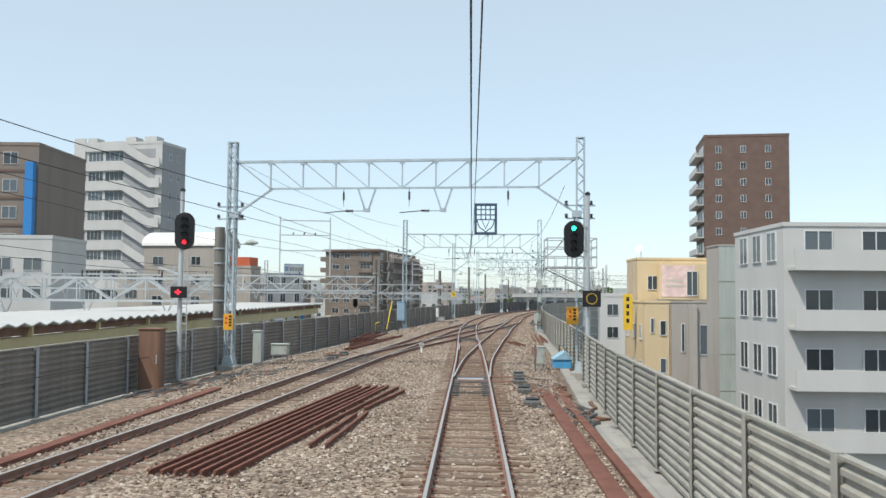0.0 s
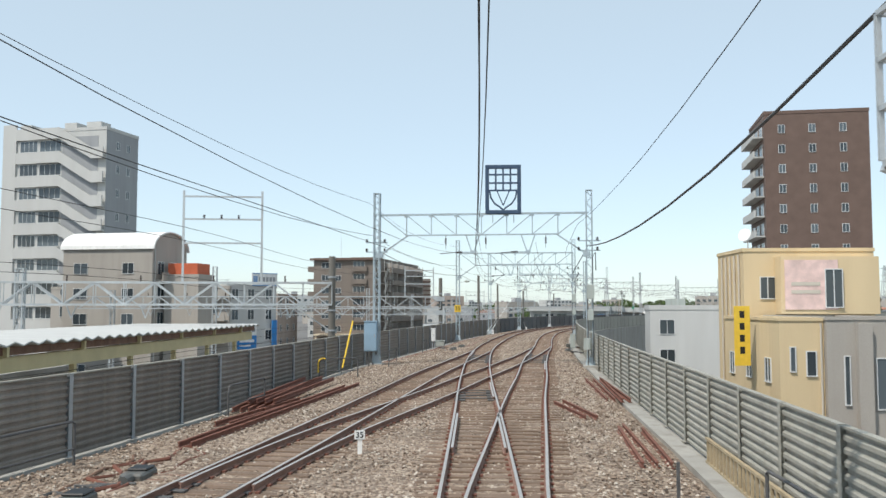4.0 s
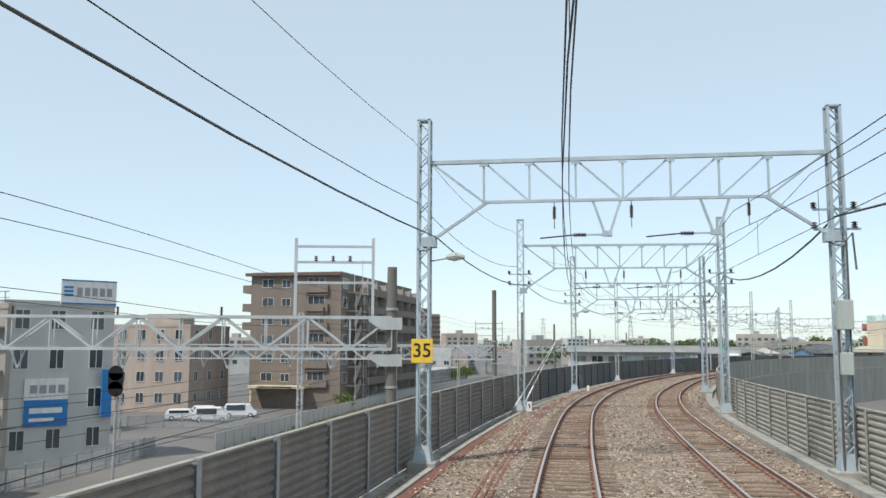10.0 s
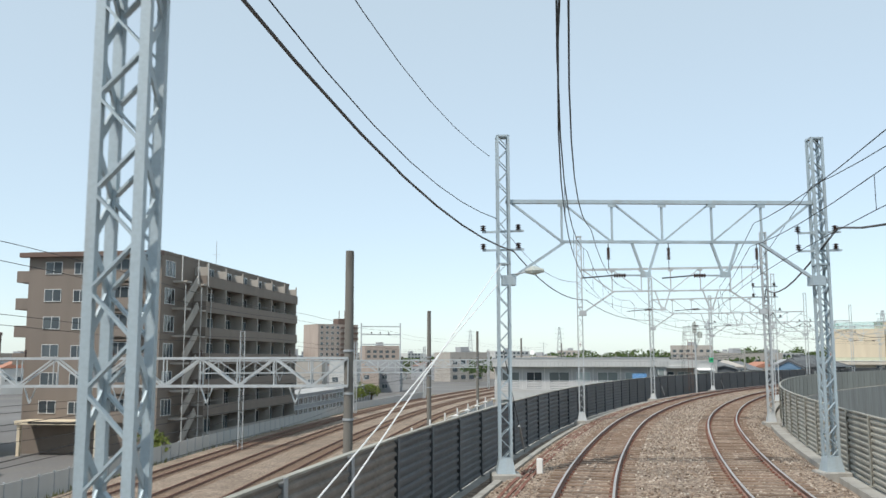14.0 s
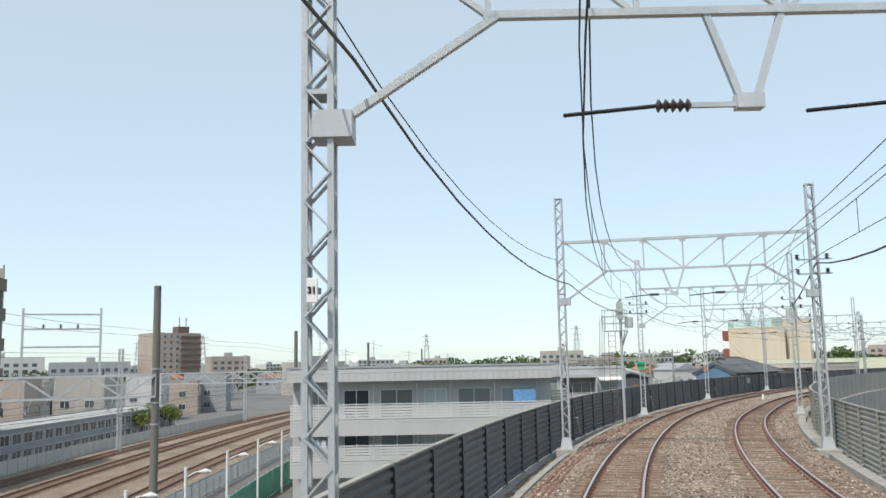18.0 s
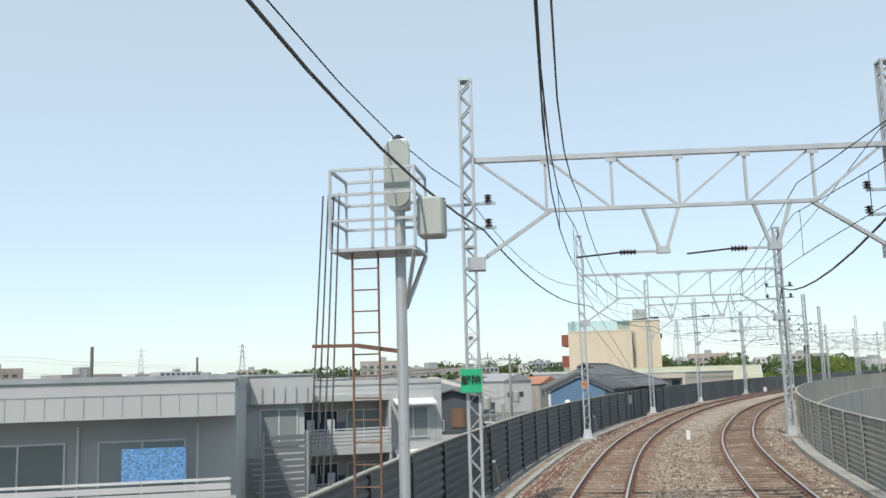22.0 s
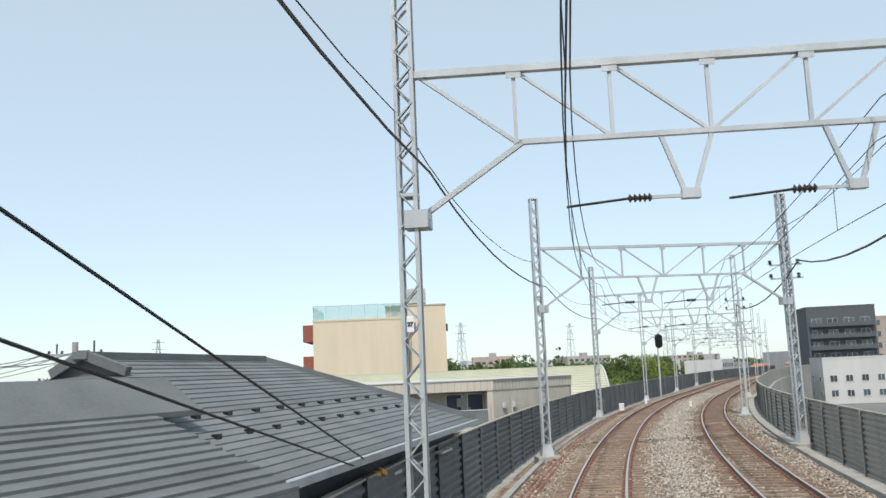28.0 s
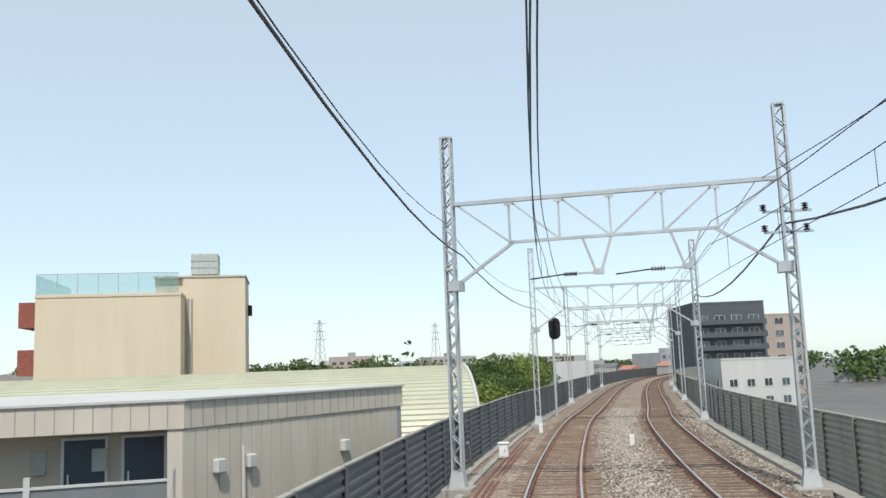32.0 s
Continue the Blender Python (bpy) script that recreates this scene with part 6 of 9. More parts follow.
            part("pane", pane, part("window", fr, st, "", pose(x, 243.5 - (x - 28.4) * 0.112 - 0.01, z, 0, 0, -6.4)))
    for k in range(12):
        part("screen_slat", Shape().box(31.0, 238.8, 4.6 + k * 0.22, 32.5, 238.86, 4.76 + k * 0.22).mesh("screen_slat", M_PARAPET), st)
    for x in (30.96, 32.5):
        part("screen_post", Shape().box(x, 238.78, 0, x + 0.08, 238.88, 7.3).mesh("screen_post", M_POST), st)
    for k in range(14):
        part("tread", Shape().box(31.1, 239.2 + k * 0.27, 3.6 + k * 0.19, 32.4, 239.5 + k * 0.27, 3.65 + k * 0.19).mesh("tread", M_POST), st)
    # the wing
    L2 = 12.7
    w, h2 = block("white_apartment_wing", 31.0, 255.6, -2.5, L2, 8.0, 2.9, M_SIDING, "grey-white panelled apartment wing with awnings and recessed balconies", "apartment building", 0.2)
    siding_lines(w, "front", L2, 8, [h2 - 9, h2 - 7.6, h2 - 6.2, h2 - 4.8, h2 - 3.4, h2 - 2.0, h2 - 0.55], 0, L2, [0.9, 3.9, 9.55, 12.3])
    for z in (h2 - 3.55, h2 - 6.35, h2 - 9.1):
        if z < 0:
            continue
        add_window(w, "front", L2, 8, 1.4, z + 0.5, 2.0, 1.5, M_GLASS_C)
        # Darker sheet over the siding; the loggia's shade is put into its colour.
        on_face(w, "front", L2, 8, "loggia", Shape().box(4.4, -0.03, z, 9.3, 0.0, z + 2.45), M_WALL_GB, "loggia back wall in darker grey-beige, its shade painted in")
        add_window(w, "front", L2, 8, 4.8, z + 0.05, 1.9, 1.95, M_GLASS).location.y -= 0.035
        add_window(w, "front", L2, 8, 7.2, z + 0.05, 1.9, 1.95, M_GLASS_C).location.y -= 0.035
        slat_balcony(w, "front", L2, 8, 4.3, 9.4, z, 1.2)
        for x in (4.3, 9.3):
            on_face(w, "front", L2, 8, "loggia_side", Shape().box(x, -1.2, z, x + 0.12, 0, z + 2.5), M_SIDING)
        on_face(w, "front", L2, 8, "loggia_head", Shape().box(4.3, -1.22, z + 2.5, 9.42, 0, z + 2.85), M_SIDING)
        for j in range(4):
            on_face(w, "front", L2, 8, "laundry", Shape().box(4.9 + j * 0.55, -0.75, z + 0.75, 5.3 + j * 0.55, -0.7, z + 1.55 - 0.15 * (j % 2)), M_CLOTH_D if j % 2 else M_CLOTH_L, "laundry on a line")
        add_window(w, "front", L2, 8, 10.1, z + 0.35, 1.8, 1.7, M_GLASS_C)
        aw = Shape().add([(9.85, -0.0, z + 2.5), (12.2, -0.0, z + 2.5), (12.2, -0.75, z + 2.25), (9.85, -0.75, z + 2.25), (9.85, -0.0, z + 2.44), (12.2, -0.0, z + 2.44), (12.2, -0.75, z + 2.15), (9.85, -0.75, z + 2.15)],
                         [(0, 3, 2, 1), (4, 5, 6, 7), (3, 7, 6, 2), (0, 4, 7, 3), (1, 2, 6, 5)])
        on_face(w, "front", L2, 8, "awning", aw, M_WHITE, "white awning over the window")
    up = thing("wire_post", pose(44.1, 247.5, GROUND), "slim grey wire post with a lamp clamp", "post")
    part("post", Shape().rod([(0, 0, 0), (0, 0, 7.6)], 0.09, 8).mesh("post", M_CONC), up)
    part("clamp", Shape().box(-0.16, -0.05, 7.1, 0.16, 0.05, 7.2).mesh("clamp", M_POST), up)
    dkh_, hh = gabled("charcoal_house", 45.3, 262.4, -20, 3.5, 6, 1.7, 0.5, M_WALL_D, M_ROOF_D, "charcoal-sided house with a small wooden balcony", 0.3, 0, 0.5, "house", 0)
    add_window(dkh_, "front", 3.5, 6, 0.5, hh - 2.2, 0.7, 0.7, M_GLASS)
    part("balcony_door", Shape().box(1.7, -0.05, hh - 2.0, 2.6, -0.004, hh - 0.8).mesh("balcony_door", M_RUSTBOX), dkh_, "brown wooden door")
    part("balcony", Shape().box(0.4, -0.9, hh - 3.3, 3.2, -0.82, hh - 2.4).box(0.4, -0.82, hh - 3.3, 3.2, -0.004, hh - 3.2).mesh("balcony", M_WALL_W), dkh_)


def gabled(name, x, y, rz, L, D, eave, rise, wall, roof, label, over=0.45, courses=0, ridge=0.5, category="house", windows=2):
    """A house with a pitched roof whose ridge runs along its depth."""
    b = thing(name, pose(x, y, GROUND, 0, 0, rz), label, category)
    h, rx = eave - GROUND, L * ridge
    part("wall", Shape().box(0, 0, 0, L, D, h).mesh("wall", wall), b)
    for yy in (0.0, D):
        g2 = Shape().add([(0, yy - 0.001, h), (L, yy - 0.001, h), (rx, yy - 0.001, h + rise), (0, yy + 0.001, h), (L, yy + 0.001, h), (rx, yy + 0.001, h + rise)], [(0, 1, 2), (5, 4, 3)])
        part("gable", g2.mesh("gable", wall), b)
    for x0, x1, nm in ((-over, rx, -1), (L + over, rx, 1)):
        run = abs(x1 - x0)
        z0 = h - over * rise / max(0.5, (rx if nm < 0 else L - rx))
        z1 = h + rise
        n = max(1, courses)
        sl = part("roof", Shape().add([(x0, -over, z0 - 0.12), (x1, -over, z1 - 0.12), (x1, D + over, z1 - 0.12), (x0, D + over, z0 - 0.12), (x0, -over, z0), (x1, -over, z1), (x1, D + over, z1), (x0, D + over, z0)],
                                     [(0, 1, 2, 3), (7, 6, 5, 4), (0, 4, 5, 1), (1, 5, 6, 2), (2, 6, 7, 3), (3, 7, 4, 0)]).mesh("roof", roof), b)
        for k in range(courses):
            u0, u1 = k / n, (k + 1) / n
            xa, xb, za, zb_ = x0 + (x1 - x0) * u0, x0 + (x1 - x0) * u1, z0 + (z1 - z0) * u0, z0 + (z1 - z0) * u1
            part("roof_course", Shape().add([(xa, -over, za + 0.004), (xb, -over, zb_ + 0.004), (xb, D + over, zb_ + 0.004), (xa, D + over, za + 0.004), (xa, -over, za + 0.045), (xb, -over, zb_ + 0.012), (xb, D + over, zb_ + 0.012), (xa, D + over, za + 0.045)],
                                            [(0, 3, 2, 1), (4, 5, 6, 7), (0, 1, 5, 4), (1, 2, 6, 5), (2, 3, 7, 6), (3, 0, 4, 7)]).mesh("roof_course", roof), sl)
    for f_, fl in (("front", L), ("right", D)):
        for k in range(windows):
            for j in range(max(1, int(fl / 3.2))):
                if fl > 2.6:
                    add_window(b, f_, L, D, 0.7 + j * 3.0, 0.9 + 2.8 * k, 1.5, 1.2, M_GLASS if (j + k) % 2 else M_GLASS_C)
    return b, h


white_apartments()


def blue_house():
    L, D, rise = 4.95, 2.9, 1.04
    b, h = gabled("blue_house", 55.5, 264.58, -56.5, L, D, 2.03, rise, M_WALL_B, M_ROOF_D, "slate-blue sided house with a dark tiled roof and white trim", 0.2, 16, 0.5, "house", 0)
    wall_end, pitch = 4.37, 0.078
    for k in range(72):
        z = h - 4.4 + k * pitch
        cut = max(0.0, z + 0.3 - h) / rise * L / 2
        x0, x1 = max(0.15, cut), min(wall_end, L - cut)
        if x1 - x0 > 0.2:
            part("siding_board", Shape().add([(x0, -0.004, z), (x1, -0.004, z), (x1, -0.024, z), (x0, -0.024, z), (x0, -0.004, z + pitch * 0.94), (x1, -0.004, z + pitch * 0.94)], [(0, 1, 2, 3), (3, 2, 5, 4), (0, 3, 4), (1, 5, 2)]).mesh("siding_board", M_WALL_B), b)
    part("front_cladding", Shape().box(wall_end + 0.03, -0.03, 0, L, -0.004, h - 0.12).mesh("front_cladding", M_WALL_D), b, "dark thin grey layer over the side wall strip")
    for xe in (-0.2, L + 0.2):
        ze = h - 0.2 * rise / (L / 2)
        part("bargeboard", Shape().bar((xe, -0.17, ze - 0.2), (L / 2, -0.17, h + rise - 0.2), 0.03, 0.17).mesh("bargeboard", M_WALL_D), b, "dark bargeboard")
        part("gable_trim", Shape().bar((xe, -0.15, ze - 0.325), (L / 2, -0.15, h + rise - 0.325), 0.03, 0.03).bar((xe, -0.13, ze - 0.375), (L / 2, -0.13, h + rise - 0.375), 0.03, 0.02).mesh("gable_trim", M_POST), b, "thin grey trim under the bargeboard")
    # a stepped gablet behind the first gable
    xa, za, g0 = L / 2 + 0.1, h + rise + 0.14, 0.75
    part("gablet", Shape().add([(xa - 0.5, g0, za - 0.42), (xa + 0.5, g0, za - 0.42), (xa, g0, za - 0.03), (xa - 0.5, D + 1, za - 0.42), (xa + 0.5, D + 1, za - 0.42), (xa, D + 1, za - 0.03)], [(0, 1, 2), (5, 4, 3), (0, 2, 5, 3), (1, 4, 5, 2), (0, 3, 4, 1)]).mesh("gablet", M_WALL_D), b, "dark stepped gablet")
    for sx in (-1, 1):
        part("gablet_roof", Shape().add([(xa + sx * 0.62, g0 - 0.12, za - 0.45), (xa, g0 - 0.12, za - 0.02), (xa, D + 1.1, za - 0.02), (xa + sx * 0.62, D + 1.1, za - 0.45), (xa + sx * 0.62, g0 - 0.12, za - 0.39), (xa, g0 - 0.12, za + 0.04), (xa, D + 1.1, za + 0.04), (xa + sx * 0.62, D + 1.1, za - 0.39)],
                                        [(0, 1, 2, 3), (7, 6, 5, 4), (0, 4, 5, 1), (2, 6, 7, 3), (3, 7, 4, 0)]).mesh("gablet_roof", M_ROOF_D), b)
    part("side_wall_cladding", Shape().box(L + 0.002, 0.02, 0, L + 0.03, D, h - 0.15).mesh("side_wall_cladding", M_WALL_D), b, "dark grey side cladding")
    part("corner_trim", Shape().box(-0.06, -0.04, 0, 0.12, 0.1, h - 0.2).mesh("corner_trim", M_WHITE), b, "white corner trim")
    for z in (h - 3.2, h - 1.5):
        part("meter_box", Shape().box(L, 0.9, z, L + 0.15, 1.5, z + 0.5).box(L, 2.1, z + 0.2, L + 0.2, 2.6, z + 0.8).mesh("meter_box", M_GREYBOX), b)
    part("bay_window", Shape().box(-1.0, 0.6, h - 3.4, 0, 2.6, h - 1.9).box(-1.1, 0.5, h - 1.95, 0, 2.7, h - 1.8).mesh("bay_window", M_WHITE), b)
    # the long house behind, under a hipped roof with a gablet
    m = thing("long_tiled_house", pose(59.9, 267.1, GROUND, 0, 0, -47), "long dark house with a big black hipped tile roof", "house")
    z0, z1, xr, xl, xm, ya, yb, yr0, yr1 = 1.95 - GROUND, 3.6 - GROUND, 3.95, -4.2, 0.0, -3.4, 10.2, 0.0, 6.2
    part("wall", Shape().box(-2.0, -2.9, 0, 3.5, 9.8, z0 - 0.1).mesh("wall", M_WALL_D), m)
    run, run_l = xr - xm, 2.5

    def span(fr_):
        return (min(ya + run * fr_, yr0), yb - (yb - yr1) * fr_)
    n = 24
    for k in range(n):
        f0, f1 = k / n, (k + 1) / n
        (a0, b0), (a1, b1) = span(f0), span(f1)
        za, zb = z0 + (z1 - z0) * f0, z0 + (z1 - z0) * f1
        for sx in (1, -1):
            xa, xb = xm + sx * (run if sx > 0 else run_l) * (1 - f0), xm + sx * (run if sx > 0 else run_l) * (1 - f1)
            rng_y = [(a0, b0, a1, b1)]
            part("roof_course", Shape().add([(xa, a0, za - 0.05), (xa, b0, za - 0.05), (xb, b1, zb - 0.05), (xb, a1, zb - 0.05), (xa, a0, za + 0.026), (xa, b0, za + 0.026), (xb, b1, zb + 0.008), (xb, a1, zb + 0.008)],
                                            [(0, 1, 2, 3), (7, 6, 5, 4), (0, 4, 5, 1), (1, 5, 6, 2), (3, 2, 6, 7), (0, 3, 7, 4)]).mesh("roof_course", M_ROOF_D), m)
        x0_, x1_, x2_, x3_ = xm - run_l * (1 - f0), xm + run * (1 - f0), xm + run * (1 - f1), xm - run_l * (1 - f1)
        ends = [(b0, b1)] + ([(a0, a1)] if a1 > a0 else [])
        for y0_, y1_ in ends:
            part("roof_course", Shape().add([(x0_, y0_, za - 0.05), (x1_, y0_, za - 0.05), (x2_, y1_, zb - 0.05), (x3_, y1_, zb - 0.05), (x0_, y0_, za + 0.026), (x1_, y0_, za + 0.026), (x2_, y1_, zb + 0.008), (x3_, y1_, zb + 0.008)],
                                            [(3, 2, 1, 0), (4, 5, 6, 7), (1, 5, 4, 0), (2, 6, 5, 1), (7, 6, 2, 3), (4, 7, 3, 0)]).mesh("roof_course", M_ROOF_D), m)
    fg_ = (yr0 - ya) / run
    xg = run * (1 - fg_)
    part("gablet", Shape().add([(xm - xg * 0.6 - 0.15, yr0 - 0.14, z0 + (z1 - z0) * fg_ - 0.06), (xm + xg + 0.15, yr0 - 0.14, z0 + (z1 - z0) * fg_ - 0.06), (xm, yr0 - 0.14, z1 + 0.02), (xm - xg * 0.6 - 0.15, yr0 + 0.3, z0 + (z1 - z0) * fg_ - 0.06), (xm + xg + 0.15, yr0 + 0.3, z0 + (z1 - z0) * fg_ - 0.06), (xm, yr0 + 0.3, z1 + 0.02)], [(0, 1, 2), (5, 4, 3), (0, 2, 5, 3), (1, 4, 5, 2)]).bar((xm - xg * 0.6 - 0.2, yr0 - 0.2, z0 + (z1 - z0) * fg_), (xm, yr0 - 0.2, z1 + 0.05), 0.14).bar((xm + xg + 0.2, yr0 - 0.2, z0 + (z1 - z0) * fg_), (xm, yr0 - 0.2, z1 + 0.05), 0.14).mesh("gablet", M_ROOF_D), m, "dark gable end with bargeboards")
    part("ridge_cap", Shape().box(xm - 0.12, yr0 - 0.3, z1 - 0.02, xm + 0.12, yr1, z1 + 0.09).bar((xm, yr1, z1 + 0.02), (xr, yb, z0 + 0.06), 0.14).bar((xm, yr1, z1 + 0.02), (xm - run_l, yb, z0 + 0.06), 0.14).mesh("ridge_cap", M_ROOF_D), m)
    part("gutter", Shape().box(xr - 0.02, ya + 0.3, z0 - 0.1, xr + 0.12, yb, z0 + 0.01).box(xm - run_l, yb - 0.02, z0 - 0.1, xr + 0.12, yb + 0.1, z0 + 0.01).mesh("gutter", M_POST), m)
    guard = Shape().box(-0.04, -0.07, -0.03, 0.04, 0.07, 0.045).mesh("snow_guard", M_BLACK)
    for j in range(24):
        x = xr - 1.15 - (j % 2) * 0.55
        part("snow_guard", guard, m, "", pose(x, -2.4 + j * 0.48, z0 + (z1 - z0) * (xr - x) / run + 0.02))
    for j in range(5):
        add_window(m, "right", 3.5, 16, -1.5 + j * 2.2, z0 - 1.35, 0.8, 0.75, M_GLASS_C, 0)
        part("window_hood", Shape().box(3.5, -1.6 + j * 2.2, z0 - 0.55, 3.8, -0.6 + j * 2.2, z0 - 0.5).mesh("window_hood", M_WALL_W), m)


blue_house()
lamp = thing("globe_lamp", pose(53.0, 257.3, GROUND), "white globe lamp on a slim pole beside the barrier", "lamp")
part("pole", Shape().rod([(0, 0, 0), (0, 0, 7.0)], 0.04).mesh("pole", M_POST), lamp)
part("globe", Shape().rod([(0, 0, 6.95), (0, 0, 7.0), (0, 0, 7.1), (0, 0, 7.2), (0, 0, 7.3), (0, 0, 7.35)], [0.05, 0.13, 0.19, 0.19, 0.13, 0.03], 12).mesh("globe", M_WHITE), lamp, "white globe")


def beige_apartments():
    p_l, p_c, p_r = Vector((78.7, 304.2, 0)), Vector((91.2, 297.9, 0)), Vector((101.0, 301.3, 0))
    rz = math.degrees(math.atan2(p_c.y - p_l.y, p_c.x - p_l.x))
    L = (p_c - p_l).length
    top = 2.66
    b = thing("beige_apartment_house", pose(p_l.x, p_l.y, GROUND, 0, 0, rz), "stone-beige apartment house with open corridors, dark doors and grey balustrades", "apartment building")
    h = top - GROUND
    inv = b.matrix_world.inverted()
    r2, k2 = inv @ Vector((p_r.x, p_r.y, GROUND)), inv @ Vector((96.0, 315.0, GROUND))
    ring = [(0, 1.35), (L - 0.35, 1.35), (L - 0.35, 0.0), (L, 0.0), (r2.x, r2.y), (k2.x, k2.y), (0, 16)]
    part("wall", Shape().prism(ring, 0, h - 0.72).mesh("wall", M_WALL_S), b)
    ring2 = [(-0.1, -0.05), (L + 0.03, -0.05), (r2.x + 0.05, r2.y - 0.05), (k2.x, k2.y), (-0.1, 16)]
    part("parapet", Shape().prism(ring2, h - 0.719, h - 0.06).mesh("parapet", M_WALL_S), b)
    part("coping", Shape().prism([(x * 1.003, y - 0.06) for x, y in ring2], h - 0.058, h).mesh("coping", M_WALL_W), b)
    part("end_column", Shape().box(-0.5, -0.05, 0, 0.9, 1.34, h - 0.725).mesh("end_column", M_WALL_S), b)
    for fl in (0, 1, 2):
        z = h - 2.96 - 2.95 * fl
        part("corridor_floor", Shape().box(0.9, 0.0, z - 0.25, L - 0.36, 1.34, z).mesh("corridor_floor", M_WALL_S), b)
        for x, w, dark in ((2.6, 0.0, 0), (1.45, 0.95, 1), (6.6, 0.95, 1), (11.2, 0.95, 1), (12.6, 0.95, 1)):
            if w:
                d = part("door", Shape().box(x, 1.28, z, x + w, 1.345, z + 2.02).mesh("door", M_DOOR), b, "dark blue-grey flat door")
                part("door_frame", Shape().box(x - 0.07, 1.26, z, x, 1.346, z + 2.09).box(x + w, 1.26, z, x + w + 0.07, 1.346, z + 2.09).box(x, 1.26, z + 2.02, x + w, 1.346, z + 2.09).mesh("door_frame", M_ALU), d)
                part("door_handle", Shape().box(x + 0.08, 1.2, z + 0.95, x + 0.12, 1.28, z + 1.2).mesh("door_handle", M_ALU), d)
                part("gas_meter", Shape().box(x - 0.75, 1.15, z + 1.25, x - 0.4, 1.345, z + 1.8).box(x - 0.68, 1.25, z + 0.5, x - 0.5, 1.345, z + 0.62).mesh("gas_meter", M_GREYBOX), b)
        # No hole here: a grey sheet on the wall paints the stairway's shade.
        part("stairway_shade_panel", Shape().box(3.2, 1.30, z, 5.6, 1.346, z + 2.1).mesh("stairway_shade_panel", M_WALL_G), b, "flat grey panel painted as a shaded stairway")
        for k in range(4):
            x0, x1 = 0.95 + k * 3.22, 0.95 + (k + 1) * 3.22 - 0.12
            pn = part("balustrade", Shape().box(x0, 0.06, z - 0.2, x1, 0.1, z + 1.02).mesh("balustrade", M_PARAPET), b, "flat grey metal balustrade")
            part("handrail", Shape().box(x0, 0.02, z + 1.02, x1, 0.14, z + 1.08).mesh("handrail", M_WALL_W), pn)
            part("balustrade_post", Shape().box(x1, 0.0, z - 1.9, x1 + 0.14, 0.16, z + 1.3).mesh("balustrade_post", M_WALL_W), b)
    # the wall along the line, with vertical siding
    a2 = math.degrees(math.atan2(r2.y, r2.x - L))
    L3 = math.hypot(r2.x - L, r2.y)
    M3 = pose(L, 0, 0, 0, 0, a2)
    part("joint_backing", Shape().box(0.02, -0.008, 0.2, L3 - 0.02, -0.002, h - 0.73).mesh("joint_backing", M_WALL_G), b, "dark joints behind the siding", M3)
    jl = Shape()
    for k in range(int(L / 0.42)):
        jl.box(k * 0.42 + 0.2, -0.06, h - 0.7, k * 0.42 + 0.225, -0.0505, h - 0.08)
    part("panel_joint", jl.mesh("panel_joint", M_WALL_G), b, "thin dark panel joints")
    jl = Shape()
    for k in range(int(L3 / 0.42)):
        jl.box(k * 0.42 + 0.2, -0.075, h - 0.7, k * 0.42 + 0.225, -0.06, h - 0.08)
    part("panel_joint", jl.mesh("panel_joint", M_WALL_G), b, "thin dark panel joints", M3)
    for k in range(int(L3 / 0.42)):
        part("siding_board", Shape().box(k * 0.42 + 0.016, -0.022, 0.2, k * 0.42 + 0.404, -0.009, h - 0.74).mesh("siding_board", M_WALL_S), b, "", M3)
    for x in (1.0, 2.2, 6.6):
        part("vent_hood", bevelled(Shape().box(x, -0.22, h - 1.9, x + 0.32, -0.024, h - 1.55).mesh("vent_hood", M_WALL_W), 0.03), b, "", M3)
    part("drainpipe", Shape().rod([(2.1, -0.1, h - 1.3), (2.1, -0.1, 0.2)], 0.05).mesh("drainpipe", M_WALL_W), b, "", M3)
    part("side_door", Shape().box(10.8, -0.05, h - 4.2, 11.8, -0.024, h - 2.0).mesh("side_door", M_DOOR), b, "", M3)
    part("awning", Shape().box(10.6, -0.9, h - 1.85, 12.3, -0.024, h - 1.75).mesh("awning", M_WHITE), b, "", M3)
    # vaulted hall behind
    hall = thing("vaulted_hall", pose(93.0, 327.0, GROUND, 0, 0, -37.2), "hall with a curved pale green-cream metal roof behind the beige house", "building")
    prof = [(7.0 * math.cos(math.pi * k / 24), 4.2 + 5.1 * math.sin(math.pi * k / 24)) for k in range(25)]
    part("shell", Shape().sweep(prof + [(-7.0, 0), (7.0, 0)], [(Vector((x, 0, 0)), Vector((0, 1, 0)), UP) for x in (0, 26.0)]).mesh("shell", M_ROOF_M), hall, "curved ribbed metal roof")
    for k in range(34):
        a = math.pi * (0.42 + 0.58 * k / 33)
        y, z = 7.0 * math.cos(a), 4.2 + 5.1 * math.sin(a)
        part("roof_rib", Shape().box(0, -0.03, -0.03, 26.0, 0.03, 0.035).mesh("roof_rib", M_ROOF_M), hall, "", pose(0, y, z))
    part("verge_trim", Shape().rod([(26.02, 7.03 * math.cos(math.pi * k / 24), 4.2 + 5.13 * math.sin(math.pi * k / 24)) for k in range(25)], 0.09, 6).mesh("verge_trim", M_WALL_W), hall)


beige_apartments()


